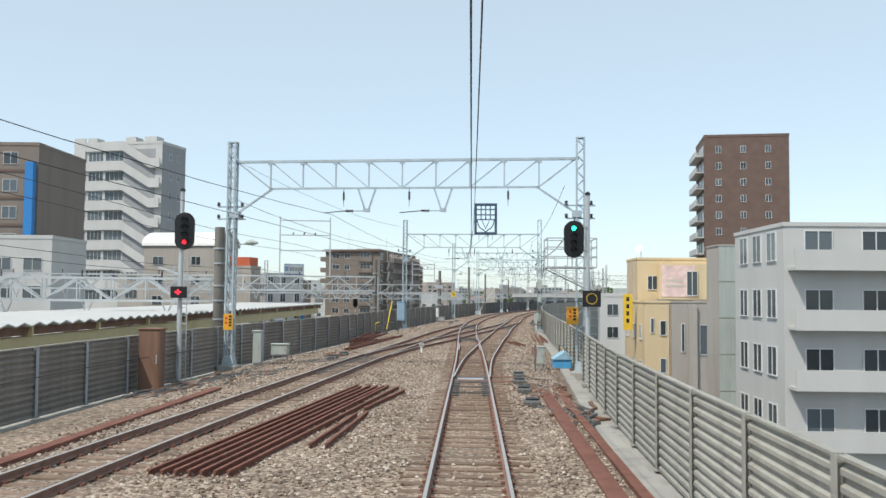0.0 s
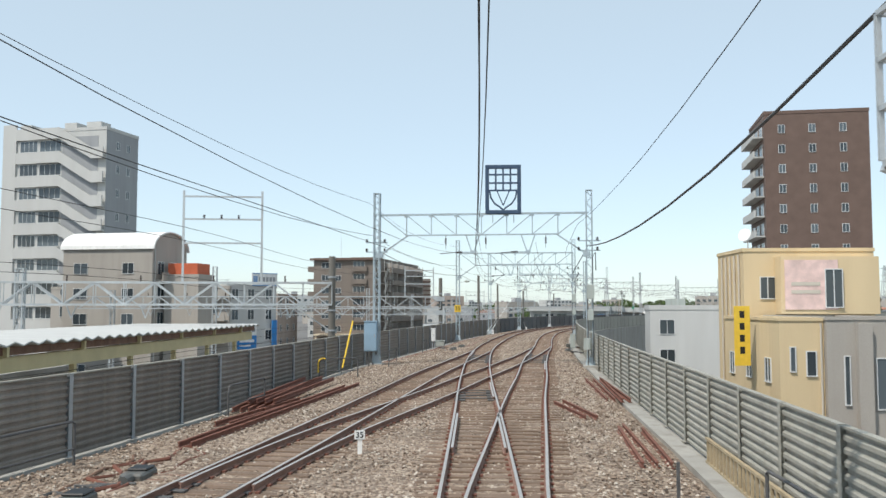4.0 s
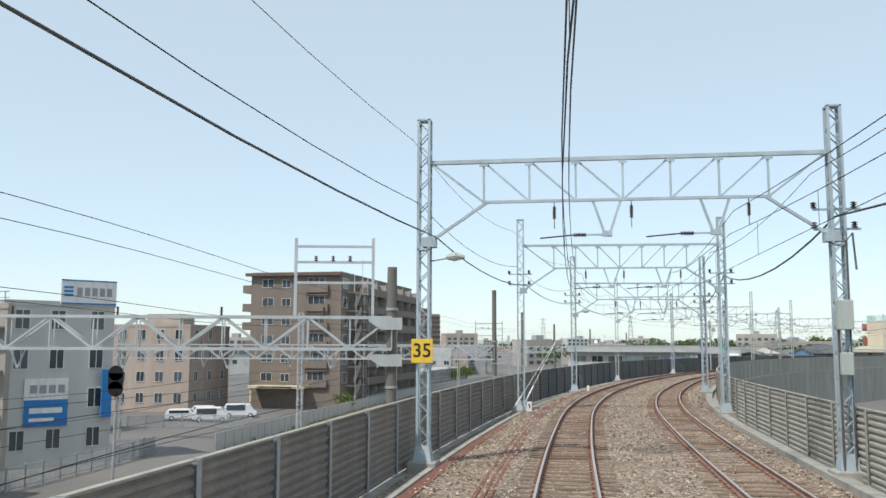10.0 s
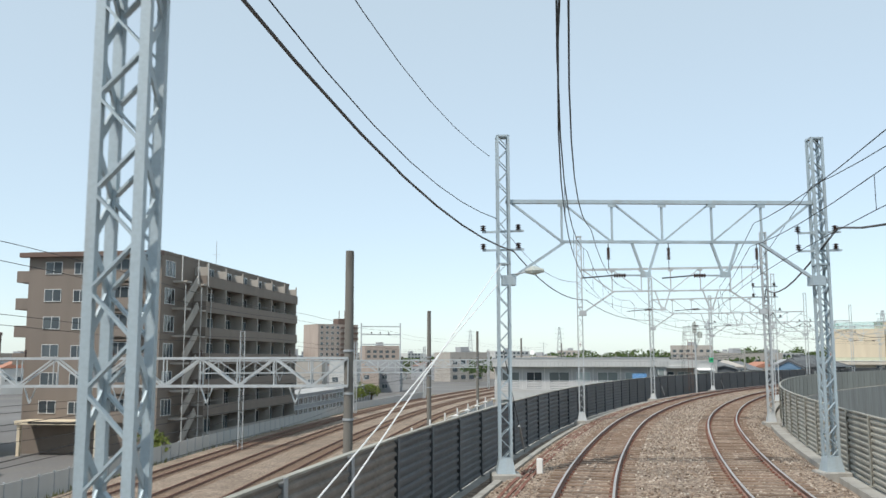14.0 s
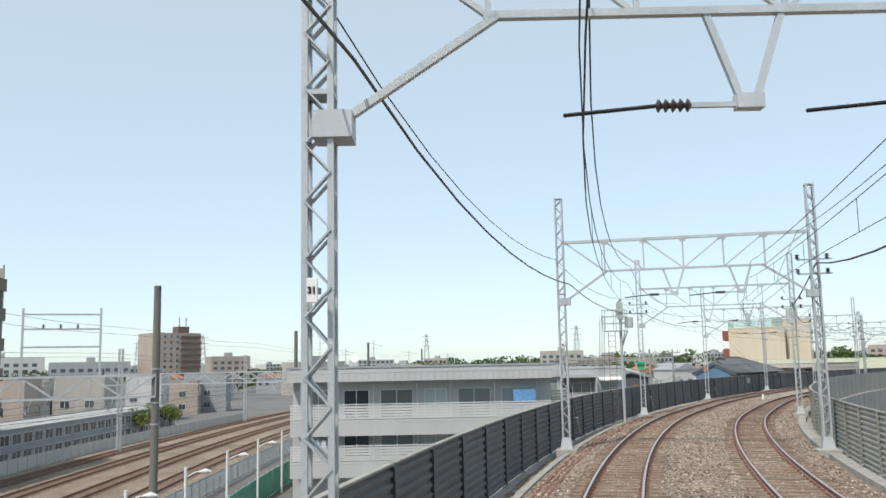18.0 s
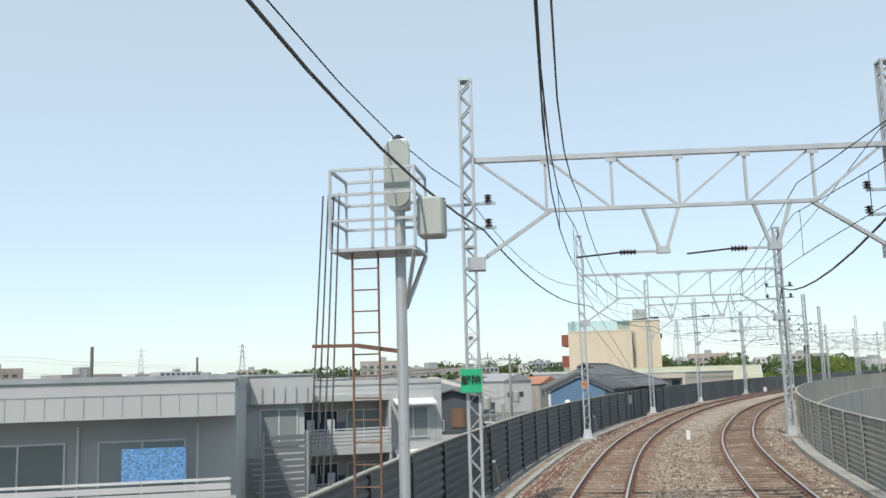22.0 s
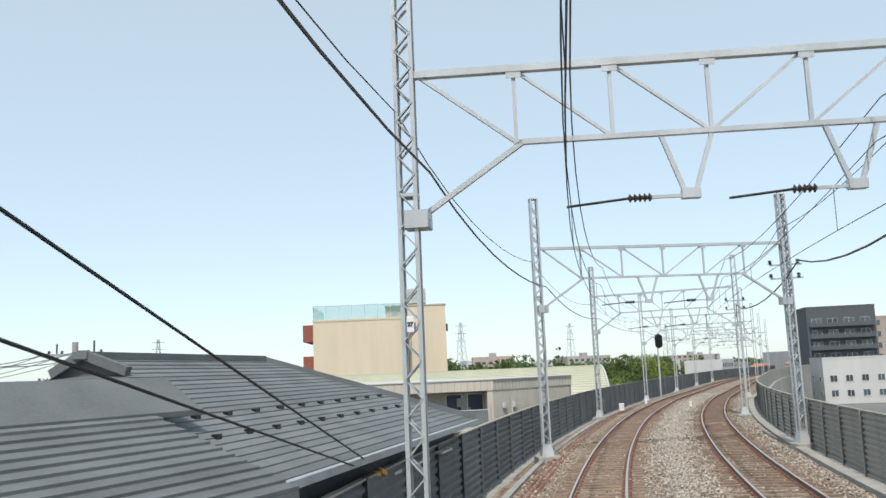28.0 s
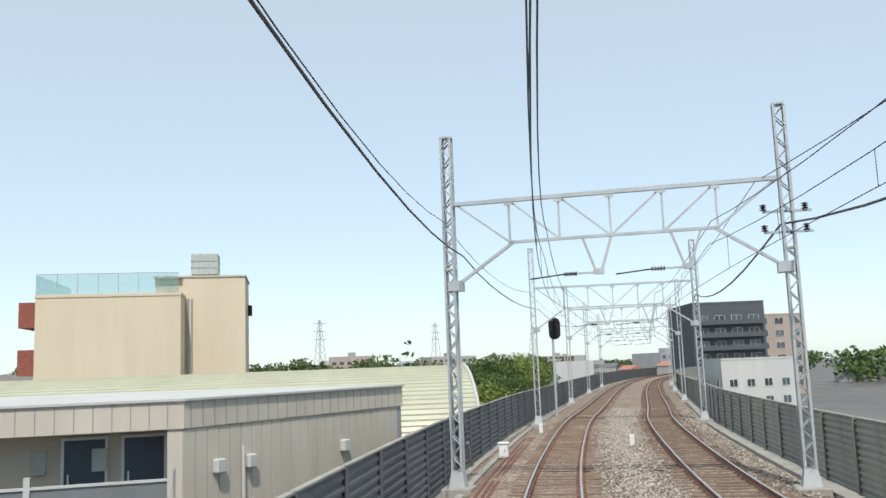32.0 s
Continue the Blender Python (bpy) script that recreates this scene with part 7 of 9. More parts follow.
def cream_building():
    L, D = 11.6, 15.0
    top = 10.4
    b, h = block("cream_building", 106.1, 353.7, -33.0, L, D, top, M_WALL_C, "plain cream stucco building with stair tower and rooftop water tank", "building", 0.25)
    for z in (h - 2.7, h - 6.6, h - 10.4):
        part("balcony", Shape().box(-1.3, 0.1, z, 0, 9, z + 2.1).mesh("balcony", mat("red_brown_balcony", (0.28, 0.09, 0.06), 0.8)), b, "red-brown balcony at the side")
    tw = part("stair_tower", Shape().box(L - 0.2, 3.2, 0, L + 5.2, 10.5, h + 1.6).box(L - 2.6, 3.6, h - 0.2, L - 0.2, 10.5, h + 1.6).mesh("stair_tower", M_WALL_C), b, "taller stair tower")
    part("tower_parapet", Shape().box(L - 2.7, 3.1, h + 1.6, L + 5.3, 10.6, h + 1.75).mesh("tower_parapet", M_WALL_S), tw)
    part("drainpipe", Shape().rod([(L + 0.25, 3.1, h - 0.3), (L + 0.25, 3.1, 0)], 0.09).rod([(L + 0.6, 3.1, h - 0.3), (L + 0.6, 3.1, 0)], 0.06).mesh("drainpipe", M_WALL_G), tw)
    ld = Shape()
    for k in range(6):
        ld.box(L - 1.6, 3.05, h + 0.3 + k * 0.28, L - 1.2, 3.09, h + 0.33 + k * 0.28)
    ld.box(L - 1.64, 3.05, h, L - 1.6, 3.1, h + 1.9).box(L - 1.2, 3.05, h, L - 1.16, 3.1, h + 1.9)
    part("ladder", ld.mesh("ladder", M_POST), tw)
    tk = part("water_tank", bevelled(Shape().box(L + 0.3, 5.2, h + 2.05, L + 2.7, 7.6, h + 4.0).mesh("water_tank", M_GREYBOX), 0.06), b, "grey panelled water tank")
    rb_ = Shape()
    for k in range(1, 3):
        rb_.box(L + 0.26, 5.16, h + 2.05 + k * 0.62, L + 2.74, 7.64, h + 2.11 + k * 0.62).box(L + 0.26 + k * 0.8, 5.14, h + 2.05, L + 0.32 + k * 0.8, 5.19, h + 4.0)
    for x in (0.5, 2.3):
        rb_.box(L + x, 5.4, h + 1.75, L + x + 0.2, 7.4, h + 2.05)
    part("tank_ribs", rb_.mesh("tank_ribs", M_POST), tk)
    fn = Shape()
    for k in range(8):
        fn.box(k * 1.62, 0.1, h, k * 1.62 + 0.05, 0.15, h + 1.75)
    fn.box(0, 0.1, h + 1.7, 11.4, 0.15, h + 1.75)
    part("roof_fence_posts", fn.mesh("roof_fence_posts", M_POST), b)
    fg = bpy.data.materials.new("green_net")
    fg.use_nodes = True
    fb = fg.node_tree.nodes["Principled BSDF"]
    fb.inputs["Base Color"].default_value, fb.inputs["Alpha"].default_value, fb.inputs["Roughness"].default_value = (0.15, 0.4, 0.35, 1), 0.22, 0.6
    for k in range(7):
        part("roof_fence_net", Shape().box(k * 1.62 + 0.06, 0.12, h + 0.02, k * 1.62 + 1.6, 0.13, h + 1.68).mesh("roof_fence_net", fg), b, "thin green net panel")
    part("roof_fence_net", Shape().box(0.05, 0.2, h + 0.02, 0.06, 12, h + 1.68).mesh("roof_fence_net", fg), b, "thin green net panel")
    part("lamp_box", Shape().box(L + 5.2, 8.4, h - 1.6, L + 5.6, 8.9, h - 0.6).mesh("lamp_box", M_BLACK), b)


cream_building()

# ---- the lower railway beside the viaduct ----
LOW = spline([(-27, -20), (-25, 60), (-22.5, 130), (-19.5, 186), (-13.5, 246), (-3.5, 306), (11, 366), (31, 430), (58, 500)], 2.0)
LOW_D = np.gradient(LOW, axis=0)
LOW_D /= np.linalg.norm(LOW_D, axis=1)[:, None]


def low_at(k, d, z):
    k = min(max(int(k), 0), len(LOW) - 1)
    return Vector((LOW[k, 0] + d * LOW_D[k, 1], LOW[k, 1] - d * LOW_D[k, 0], z))


def low_frames(d, z, k0=0, k1=None):
    return [(low_at(k, d, z), Vector((LOW_D[k, 1], -LOW_D[k, 0], 0)), UP) for k in range(k0, k1 or len(LOW))]


tagged(new("lower_ballast", Shape().sweep([(-2.4, 0), (17.6, 0), (17.0, 0.35), (-1.8, 0.35)], low_frames(0, GROUND + 0.004)).mesh("lower_ballast", M_BALLAST)), "brown stone bed of the lower railway", "ballast", "", "stuff")
for off, k_a in ((0.9, 0), (5.3, 59), (10.2, 59), (14.8, 80)):
    lt_ = thing("lower_track", pose(0, 0, 0), "rust-brown track of the lower railway on dark ballast", "railway track", "lower tracks")
    for e in (-GAUGE / 2, GAUGE / 2):
        part("rail", Shape().sweep(FOOT, low_frames(off + e, GROUND + 0.56, k_a)).mesh("rail", M_RAIL_SIDE), lt_)
        part("rail_head", Shape().sweep(HEAD, low_frames(off + e, GROUND + 0.56, k_a)).mesh("rail_head", M_RAIL_SIDE), lt_)
    sl_ = Shape()
    for k in range(max(30, k_a), 230):
        for j in range(3):
            p = low_at(k, off, GROUND + 0.4) + Vector((LOW_D[k, 0], LOW_D[k, 1], 0)) * (0.66 * j)
            sl_.box(-1.15, -0.11, -0.1, 1.15, 0.11, 0.0, Matrix.Translation(p) @ pose(0, 0, 0, 0, 0, -math.degrees(math.atan2(LOW_D[k, 0], LOW_D[k, 1]))))
    tagged(part("sleepers", sl_.mesh("sleepers", M_SLEEPER), lt_, "row of dark sleepers"), kind="stuff")


def low_truss(x0, y0, x1, y1, zb, zt, poles, label):
    """A pale trussed beam across the lower tracks."""
    a, b2 = Vector((x0, y0, 0)), Vector((x1, y1, 0))
    L = (b2 - a).length
    t = thing("lower_gantry", pose(x0, y0, GROUND, 0, 0, math.degrees(math.atan2(y1 - y0, x1 - x0))), label, "gantry", "lower railway gantries")
    hb, ht = zb - GROUND, zt - GROUND
    sh = Shape()
    for y in (-0.25, 0.25):
        sh.box(0, y - 0.06, ht - 0.06, L, y + 0.06, ht + 0.06).box(0, y - 0.06, hb - 0.06, L, y + 0.06, hb + 0.06)
        n = int(L / 1.7)
        for k in range(n):
            xa, xb = L * k / n, L * (k + 1) / n
            sh.bar((xa, y, hb if k % 2 else ht), (xb, y, ht if k % 2 else hb), 0.08)
            sh.bar((xa, y, hb), (xa, y, ht), 0.05)
    part("beam", sh.mesh("beam", M_STEEL_W), t, "pale trussed beam")
    for x, top, kind in poles:
        if kind == "c":
            part("concrete_pole", Shape().rod([(x, 0, 0), (x, 0, top - GROUND)], [0.24, 0.2], 14).mesh("concrete_pole", M_OLDPOLE), t, "dark weathered round concrete pole")
            for z in (hb - 0.4, ht + 0.3, hb - 1.6):
                part("pole_band", Shape().rod([(x, 0, z), (x, 0, z + 0.1)], 0.26, 14).mesh("pole_band", M_POST), t)
        else:
            part("lattice_mast", lattice(top - GROUND, 0.42, M_STEEL_W, "lattice_mast", False, 0.5), t, "", pose(x, 0, 0))
    k = 2.5
    while k < L - 2:
        part("hanger", Shape().bar((k - 0.3, 0, hb), (k, 0, hb - 0.8), 0.06).bar((k + 0.3, 0, hb), (k, 0, hb - 0.8), 0.06).mesh("hanger", M_STEEL_W), t)
        part("insulator", INSULATOR, t, "dark insulator", pose(k + 0.3, 0, ht + 0.06))
        k += 4.2
    return t, L


def portal(t, x0, w, z0, z1):
    """A light steel frame with insulators on top of a beam."""
    sh = Shape()
    for x in (x0, x0 + w):
        sh.box(x - 0.06, -0.06, z0 - GROUND, x + 0.06, 0.06, z1 - GROUND)
    for z in (z0 + (z1 - z0) * 0.42, z0 + (z1 - z0) * 0.68, z1 - 0.4):
        sh.box(x0, -0.05, z - GROUND, x0 + w, 0.05, z - GROUND + 0.1)
    part("portal_frame", sh.mesh("portal_frame", M_STEEL_W), t, "light steel frame above the beam")
    for k in range(3):
        part("insulator", insulator_mesh(3, 0.1, 0.08), t, "dark insulator", pose(x0 + w * (0.3 + 0.22 * k), 0, z0 + (z1 - z0) * 0.68 - GROUND + 0.1))


g1, gl = low_truss(-9.0, 82.2, -50, 76, 3.3, 4.6, [(0, 6.2, "c"), (18, 5.4, "l"), (38, 5.2, "l")], "pale trussed gantry over the lower tracks on a concrete pole")
portal(g1, 4.2, 4.6, 4.6, 10.1)
part("knee_strut", Shape().bar((2.4, -0.3, 9.3), (0.15, -0.3, 7.75), 0.18, 0.06).box(-0.3, -0.34, 7.6, 0.4, -0.26, 7.85).mesh("knee_strut", M_STEEL_W), g1, "slanting pale strut to the pole")
g2_, gl = low_truss(-4.6, 128.4, -44, 124, 3.0, 4.3, [(0, 6.4, "c"), (25, 7.6, "l"), (36, 5, "l")], "pale trussed gantry over the lower tracks on a plated concrete pole")
portal(g2_, 0.8, 3.2, 4.3, 7.6)
for z in (2.3, 3.8):
    gus = [(-0.42, 0.0), (0.45, 0.0), (0.95, 0.34), (0.95, 0.46), (-0.42, 0.5)]
    part("pole_plate", Shape().sweep(gus, [(Vector((0, y, z - GROUND)), Vector((1, 0, 0)), UP) for y in (-0.34, -0.3)]).mesh("pole_plate", M_STEEL_W), g2_, "pale grey gusset plate")
    part("pole_plate", Shape().sweep(gus, [(Vector((0, y, z - GROUND)), Vector((1, 0, 0)), UP) for y in (0.3, 0.34)]).mesh("pole_plate", M_STEEL_W), g2_, "pale grey gusset plate")
g3_, gl = low_truss(-0.5, 174.2, -37, 175.5, 1.9, 3.2, [(0, 8.3, "c"), (18.3, 6.2, "l"), (36, 5, "l")], "pale trussed gantry over the lower tracks with a tall pole")
g4_, gl = low_truss(3.5, 223.7, -19, 220, 1.8, 3.0, [(0, 8.1, "c"), (18.8, 5.9, "l")], "pale trussed gantry over the lower tracks with one lattice mast")
portal(g4_, 3.0, 4.0, 3.0, 6.8)
low_truss(11.5, 275, -10, 278, 1.8, 3.0, [(0, 7.6, "c"), (20, 5.9, "l")], "pale trussed gantry over the lower tracks")
low_truss(24, 325, 0, 332, 1.8, 3.0, [(0, 7.6, "c"), (22, 5.9, "l")], "pale trussed gantry over the lower tracks")
low_truss(42, 385, 18, 395, 1.8, 3.0, [(0, 7.6, "c"), (22, 5.9, "l")], "pale trussed gantry over the lower tracks")
for off, z in ((0.9, -0.4), (5.3, -0.4), (10.2, -0.4), (14.8, -0.4), (14.8, 0.9), (0.9, 0.9), (5.3, 0.9), (10.2, 1.0), (6.4, 4.6), (7.6, 4.9), (10.2, 6.4), (10.8, 6.9)):
    wire("lower_wire", [low_at(k, off, z - 0.25 * math.sin(k * math.pi / 23.0) ** 2) for k in range(15, 235, 2)], 0.012, M_WIRE, "thin wire of the lower railway", 4)
sg_l = thing("lower_signal", pose(-17.2, 130.7, GROUND), "dark signal on a thin pole by the lower tracks", "signal")
part("pole", Shape().rod([(0, 0, 0), (0, 0, 8.6)], 0.07, 8).mesh("pole", M_POST), sg_l)
part("backplate", Shape().rod([(0, -0.12, 7.2), (0, -0.05, 7.2)], 0.34, 14).rod([(0, -0.12, 7.9), (0, -0.05, 7.9)], 0.34, 14).box(-0.34, -0.12, 7.2, 0.34, -0.05, 7.9).mesh("backplate", M_BLACK), sg_l)
part("lens", Shape().rod([(0, -0.16, 6.98), (0, -0.13, 6.98)], 0.09, 10).mesh("lens", M_BLACK), sg_l, "dark lens")
# platform canopy
cp = thing("platform_canopy", pose(-22.0, 22, 0), "station platform canopy with a corrugated edge and cream beams", "canopy")
part("beam", Shape().box(6.6, 0, 1.05, 6.9, 65, 1.55).box(0.2, 0, 1.05, 0.5, 65, 1.55).mesh("beam", M_CANOPY), cp, "cream edge beam")
prof = []
for k in range(131):
    prof.append((k * 0.5, 1.95 + (0.12 if k % 2 else 0.0)))
sh = Shape()
sh.sweep([(y, z) for y, z in prof] + [(y, z - 0.05) for y, z in reversed(prof)], [(Vector((x, 0, 0)), Vector((0, 1, 0)), UP) for x in (-0.6, 7.4)])
part("corrugated_roof", sh.mesh("corrugated_roof", M_FRP), cp, "pale corrugated roof sheet")
part("fascia", Shape().box(7.0, 0, 1.62, 7.06, 65, 1.9).mesh("fascia", M_RUSTBOX), cp, "brown shadowed fascia")
for k in range(12):
    y = 2 + k * 5.4
    part("column", Shape().box(6.62, y, GROUND + 1.1, 6.82, y + 0.2, 1.05).mesh("column", M_CANOPY), cp)
    part("rafter", Shape().box(-0.4, y, 1.58, 7.2, y + 0.14, 1.9).mesh("rafter", M_CANOPY), cp)
    part("lamp_strip", Shape().box(3.0, y + 1.5, 1.4, 5.6, y + 1.7, 1.5).mesh("lamp_strip", M_WHITE), cp)
setting("platform", Shape().box(-22.5, 20, GROUND + 0.004, -14.9, 90, GROUND + 1.1).mesh("platform", M_CONC), "grey station platform under the canopy", "platform")
kio = thing("station_building", pose(-34, 30, GROUND, 0, 0, 0), "low white station building behind the platform", "building")
part("wall", Shape().box(0, 0, 0, 9, 52, 5.4).mesh("wall", M_WALL_W), kio)
part("roof", Shape().box(-0.4, -0.4, 5.4, 9.4, 52.4, 5.7).mesh("roof", M_ROOF_G), kio)
for k in range(9):
    add_window(kio, "right", 9, 52, 2 + k * 5.4, 2.2, 2.4, 1.5, M_GLASS)
for k in range(5):
    p = (-23.5, 34 + k * 11.0)
    vm_ = thing("platform_bench", pose(-18.6, 30 + k * 12.0, GROUND + 1.1), "dark bench and sign stand on the platform", "bench", "platform benches")
    part("seat", Shape().box(-0.25, -1.2, 0.4, 0.25, 1.2, 0.48).mesh("seat", M_WALL_D), vm_)
    part("backrest", Shape().box(-0.3, -1.2, 0.48, -0.25, 1.2, 0.95).mesh("backrest", M_BLUEINK), vm_)
    for y in (-1, 1):
        part("leg", Shape().box(-0.2, y - 0.04, 0, 0.2, y + 0.04, 0.4).mesh("leg", M_POST), vm_)
# boundary fences, parking and lamps
def mesh_fence(pts, h, material, label, pitch=2.0):
    t = thing("boundary_fence", pose(0, 0, 0), label, "fence")
    run = spline(pts, pitch)
    for a, b2 in zip(run, run[1:]):
        ang_ = math.degrees(math.atan2(b2[1] - a[1], b2[0] - a[0]))
        m = pose(a[0], a[1], GROUND, 0, 0, ang_)
        part("post", FPOST[h], t, "", m)
        part("panel", FPANEL[(h, material.name)], t, "", m)


FPOST, FPANEL = {}, {}
for h, mt in ((1.6, M_WALL_W), (1.8, mat("green_fence", (0.1, 0.4, 0.28), 0.7)), (1.5, M_POST)):
    FPOST[h] = Shape().box(-0.05, -0.05, 0, 0.05, 0.05, h + 0.1).mesh("post", M_POST)
    sh = Shape()
    if mt is M_POST:
        for k in range(14):
            sh.box(0.08 + k * 0.14, -0.015, 0.1, 0.11 + k * 0.14, 0.015, h)
        sh.box(0, -0.02, h - 0.08, 2.0, 0.02, h - 0.04).box(0, -0.02, 0.2, 2.0, 0.02, 0.24)
    else:
        sh.box(0.05, -0.02, 0.05, 1.95, 0.02, h)
    FPANEL[(h, mt.name)] = sh.mesh("panel", mt)
    if h == 1.8:
        M_GFENCE = mt
mesh_fence([(-24.5, 168), (-21.4, 200), (-16.6, 240), (-8.6, 290), (3, 340)], 1.6, M_WALL_W, "pale boundary fence along the lower tracks")
mesh_fence([(2.0, 178), (5.5, 210), (9.8, 240), (18, 280)], 1.8, M_GFENCE, "green boundary fence beside a lane")
mesh_fence([(-3.6, 176), (0.2, 206), (6.0, 246), (16.0, 300)], 1.5, M_POST, "dark railing beside the lower tracks")
mesh_fence([(-33, 100), (-31, 140), (-29, 166)], 1.5, M_POST, "railing along the lower tracks")
mesh_fence([(-40, 186), (-34, 190), (-26, 186)], 1.5, M_POST, "railing round the car park")
for k in range(8):
    x, y = 1.0 + k * 1.2 + 0.02 * k * k, 184 + k * 8.0
    lp = thing("lane_lamp", pose(x, y, GROUND), "short white street lamp beside the lane", "lamp", "lane lamps")
    part("pole", Shape().rod([(0, 0, 0), (0, 0, 4.6)], 0.07, 8).mesh("pole", M_WHITE), lp)
    part("arm", Shape().rod([(0, 0, 4.1), (0.5, 0, 4.35), (0.75, 0, 4.35)], 0.03, 6).mesh("arm", M_WHITE), lp)
    part("shade", Shape().rod([(0.65, 0, 4.36), (0.95, 0, 4.38), (1.2, 0, 4.34)], [0.05, 0.13, 0.04], 8).mesh("shade", M_WHITE), lp)


def car(x, y, rz, label, van=False):
    t = thing("parked_car", pose(x, y, GROUND, 0, 0, rz), label, "car", "parked cars")
    hh = 1.75 if van else 1.4
    prof = [(-2.1, 0.3), (2.1, 0.3), (2.15, 0.75), (1.3 if not van else 1.8, 0.9), (0.7 if not van else 1.2, hh), (-1.7, hh), (-2.1, 0.95)]
    fr = [(Vector((0, y_, 0)), Vector((1, 0, 0)), UP) for y_ in (-0.8, 0.8)]
    part("body", bevelled(Shape().sweep(prof, fr).mesh("body", M_CARW), 0.06), t)
    part("side_glass", Shape().box(-1.6, -0.83, 0.95, 0.7, -0.805, hh - 0.15).box(-1.6, 0.805, 0.95, 0.7, 0.83, hh - 0.15).mesh("side_glass", M_GLASS), t)
    part("windscreen", Shape().add([(1.32, -0.7, 0.95), (1.32, 0.7, 0.95), (0.78, 0.65, hh - 0.08), (0.78, -0.65, hh - 0.08)], [(0, 1, 2, 3)]).mesh("windscreen", M_GLASS), t)
    for wx in (-1.3, 1.35):
        for wy in (-0.82, 0.7):
            w = part("wheel", Shape().rod([(wx, wy, 0.31), (wx, wy + 0.12, 0.31)], 0.31, 14).mesh("wheel", M_RUBBER), t)
            part("rim", Shape().rod([(wx, wy - 0.01, 0.31), (wx, wy + 0.13, 0.31)], 0.18, 10).mesh("rim", M_ALU), w)


car(-38.5, 199, 15, "white parked car beside the railing")
car(-34.6, 197.5, 15, "white parked van beside the railing", True)
car(-37.5, 205, 15, "silver-white parked car in the lot")
car(-33.0, 204, 15, "white parked van in the lot", True)
wd = Shape()
rng2 = np.random.default_rng(9)
for k in range(2600):
    q = rng2.integers(85, 190)
    side = rng2.choice([-2.3, 16.8, -2.0])
    p = low_at(q, side + rng2.normal(0, 0.5), GROUND + 0.1)
    a = rng2.uniform(0, 6.28)
    s_ = rng2.uniform(0.1, 0.35)
    wd.add([p + Vector((-0.06 * math.cos(a), -0.06 * math.sin(a), 0)), p + Vector((0.06 * math.cos(a), 0.06 * math.sin(a), 0)), p + Vector((0.1 * math.sin(a), 0.1 * math.cos(a), s_ + 0.2))], [(0, 1, 2)])
tagged(new("trackside_weeds", wd.mesh("trackside_weeds", M_WEED)), "yellow-green weeds along the lower tracks", "weeds", "", "stuff")

cpole = thing("concrete_pole", pose(-13.6, 47.2, GROUND), "stout round grey concrete pole with steel bands", "pole")
part("shaft", Shape().rod([(0, 0, 0), (0, 0, 12.6)], [0.32, 0.27], 16).mesh("shaft", M_OLDPOLE), cpole)
for z in (7.6, 8.6, 9.4, 10.6, 11.4):
    part("band", Shape().rod([(0, 0, z), (0, 0, z + 0.09)], 0.325, 16).mesh("band", M_POST), cpole)
part("strut", Shape().bar((-0.2, 0, 9.5), (-3.2, -0.3, 10.4), 0.1).mesh("strut", M_STEEL_W), cpole)
low_truss(-13.9, 47.4, -46, 44, 2.6, 3.8, [(12, 5.0, "l"), (24, 5.0, "l")], "pale trussed gantry over the lower tracks by the platform")
lb_, lbh = block("long_depot", -17.6, 261.5, 81.5, 64, 8, -2.2, M_WALL_G, "long low depot building with rows of dark windows", "building", 0.2)
for fl in range(2):
    for j in range(24):
        add_window(lb_, "front", 64, 8, 0.8 + j * 2.6, 0.4 + 1.75 * fl, 2.0, 1.1, M_GLASS, 1)
for k in range(26):
    hx, hy = (-52 + (k % 6) * 7.5 + (k * 37 % 5), 292 + (k // 6) * 27 + (k * 53 % 11))
    if hx < np.interp(hy, LOW[:, 1], LOW[:, 0]) - 24:
        th_, thh = block("town_block", hx, hy, -8 + (k * 29 % 17), 6.5 + k % 4, 8, -0.4 + (k * 31 % 7) * 0.55, (M_WALL_W, M_WALL_GB, M_TILE_PINK, M_WALL_G)[k % 4], ("pale", "beige", "pinkish", "grey")[k % 4] + " flat-roofed town house behind the lower railway", "house", 0.2)
        window_grid(th_, "front", 6.5 + k % 4, 8, 0.7, 6.0, 2, 1.0, 2.7, 2, 1.5, 1.2)
        window_grid(th_, "right", 6.5 + k % 4, 8, 0.7, 7.3, 2, 1.0, 2.7, 2, 1.3, 1.2)

# ---- beyond the pale barrier ----
yb, yh = block("yellow_house", 15.15, 81.0, 0, 7.4, 5.5, 6.55, M_WALL_Y, "warm yellow stucco house with a flat roof and pink sign", "house", 0.2)
add_window(yb, "front", 7.4, 5.5, 0.9, 9.6, 0.9, 1.3)
jut = part("jutting_storey", Shape().box(1.75, -1.1, 8.75, 7.2, -0.004, 12.0).mesh("jutting_storey", M_WALL_Y), yb, "jutting upper storey")
part("shop_banner", Shape().box(1.95, -1.16, 9.0, 4.9, -1.104, 11.8).mesh("shop_banner", mat("pink_white_banner", (0.75, 0.55, 0.5), 0.6, 0, 2, 0.3, 0)), yb, "pale pink banner with faint lettering")
for z in (9.9, 10.35):
    part("banner_lettering", Shape().box(2.3, -1.185, z, 3.9, -1.162, z + 0.2).mesh("banner_lettering", M_WALL_S), yb)
add_window(yb, "front", 7.4, 5.5, 4.25, 9.0, 1.0, 2.2).matrix_local = pose(4.15, -1.165, 9.1)
for k in range(5):
    part("drainpipe", Shape().rod([(-0.08, 0.7 + k * 0.9, 12.2), (-0.08, 0.7 + k * 0.9, 0.3)], 0.06).mesh("drainpipe", M_WALL_S), yb)
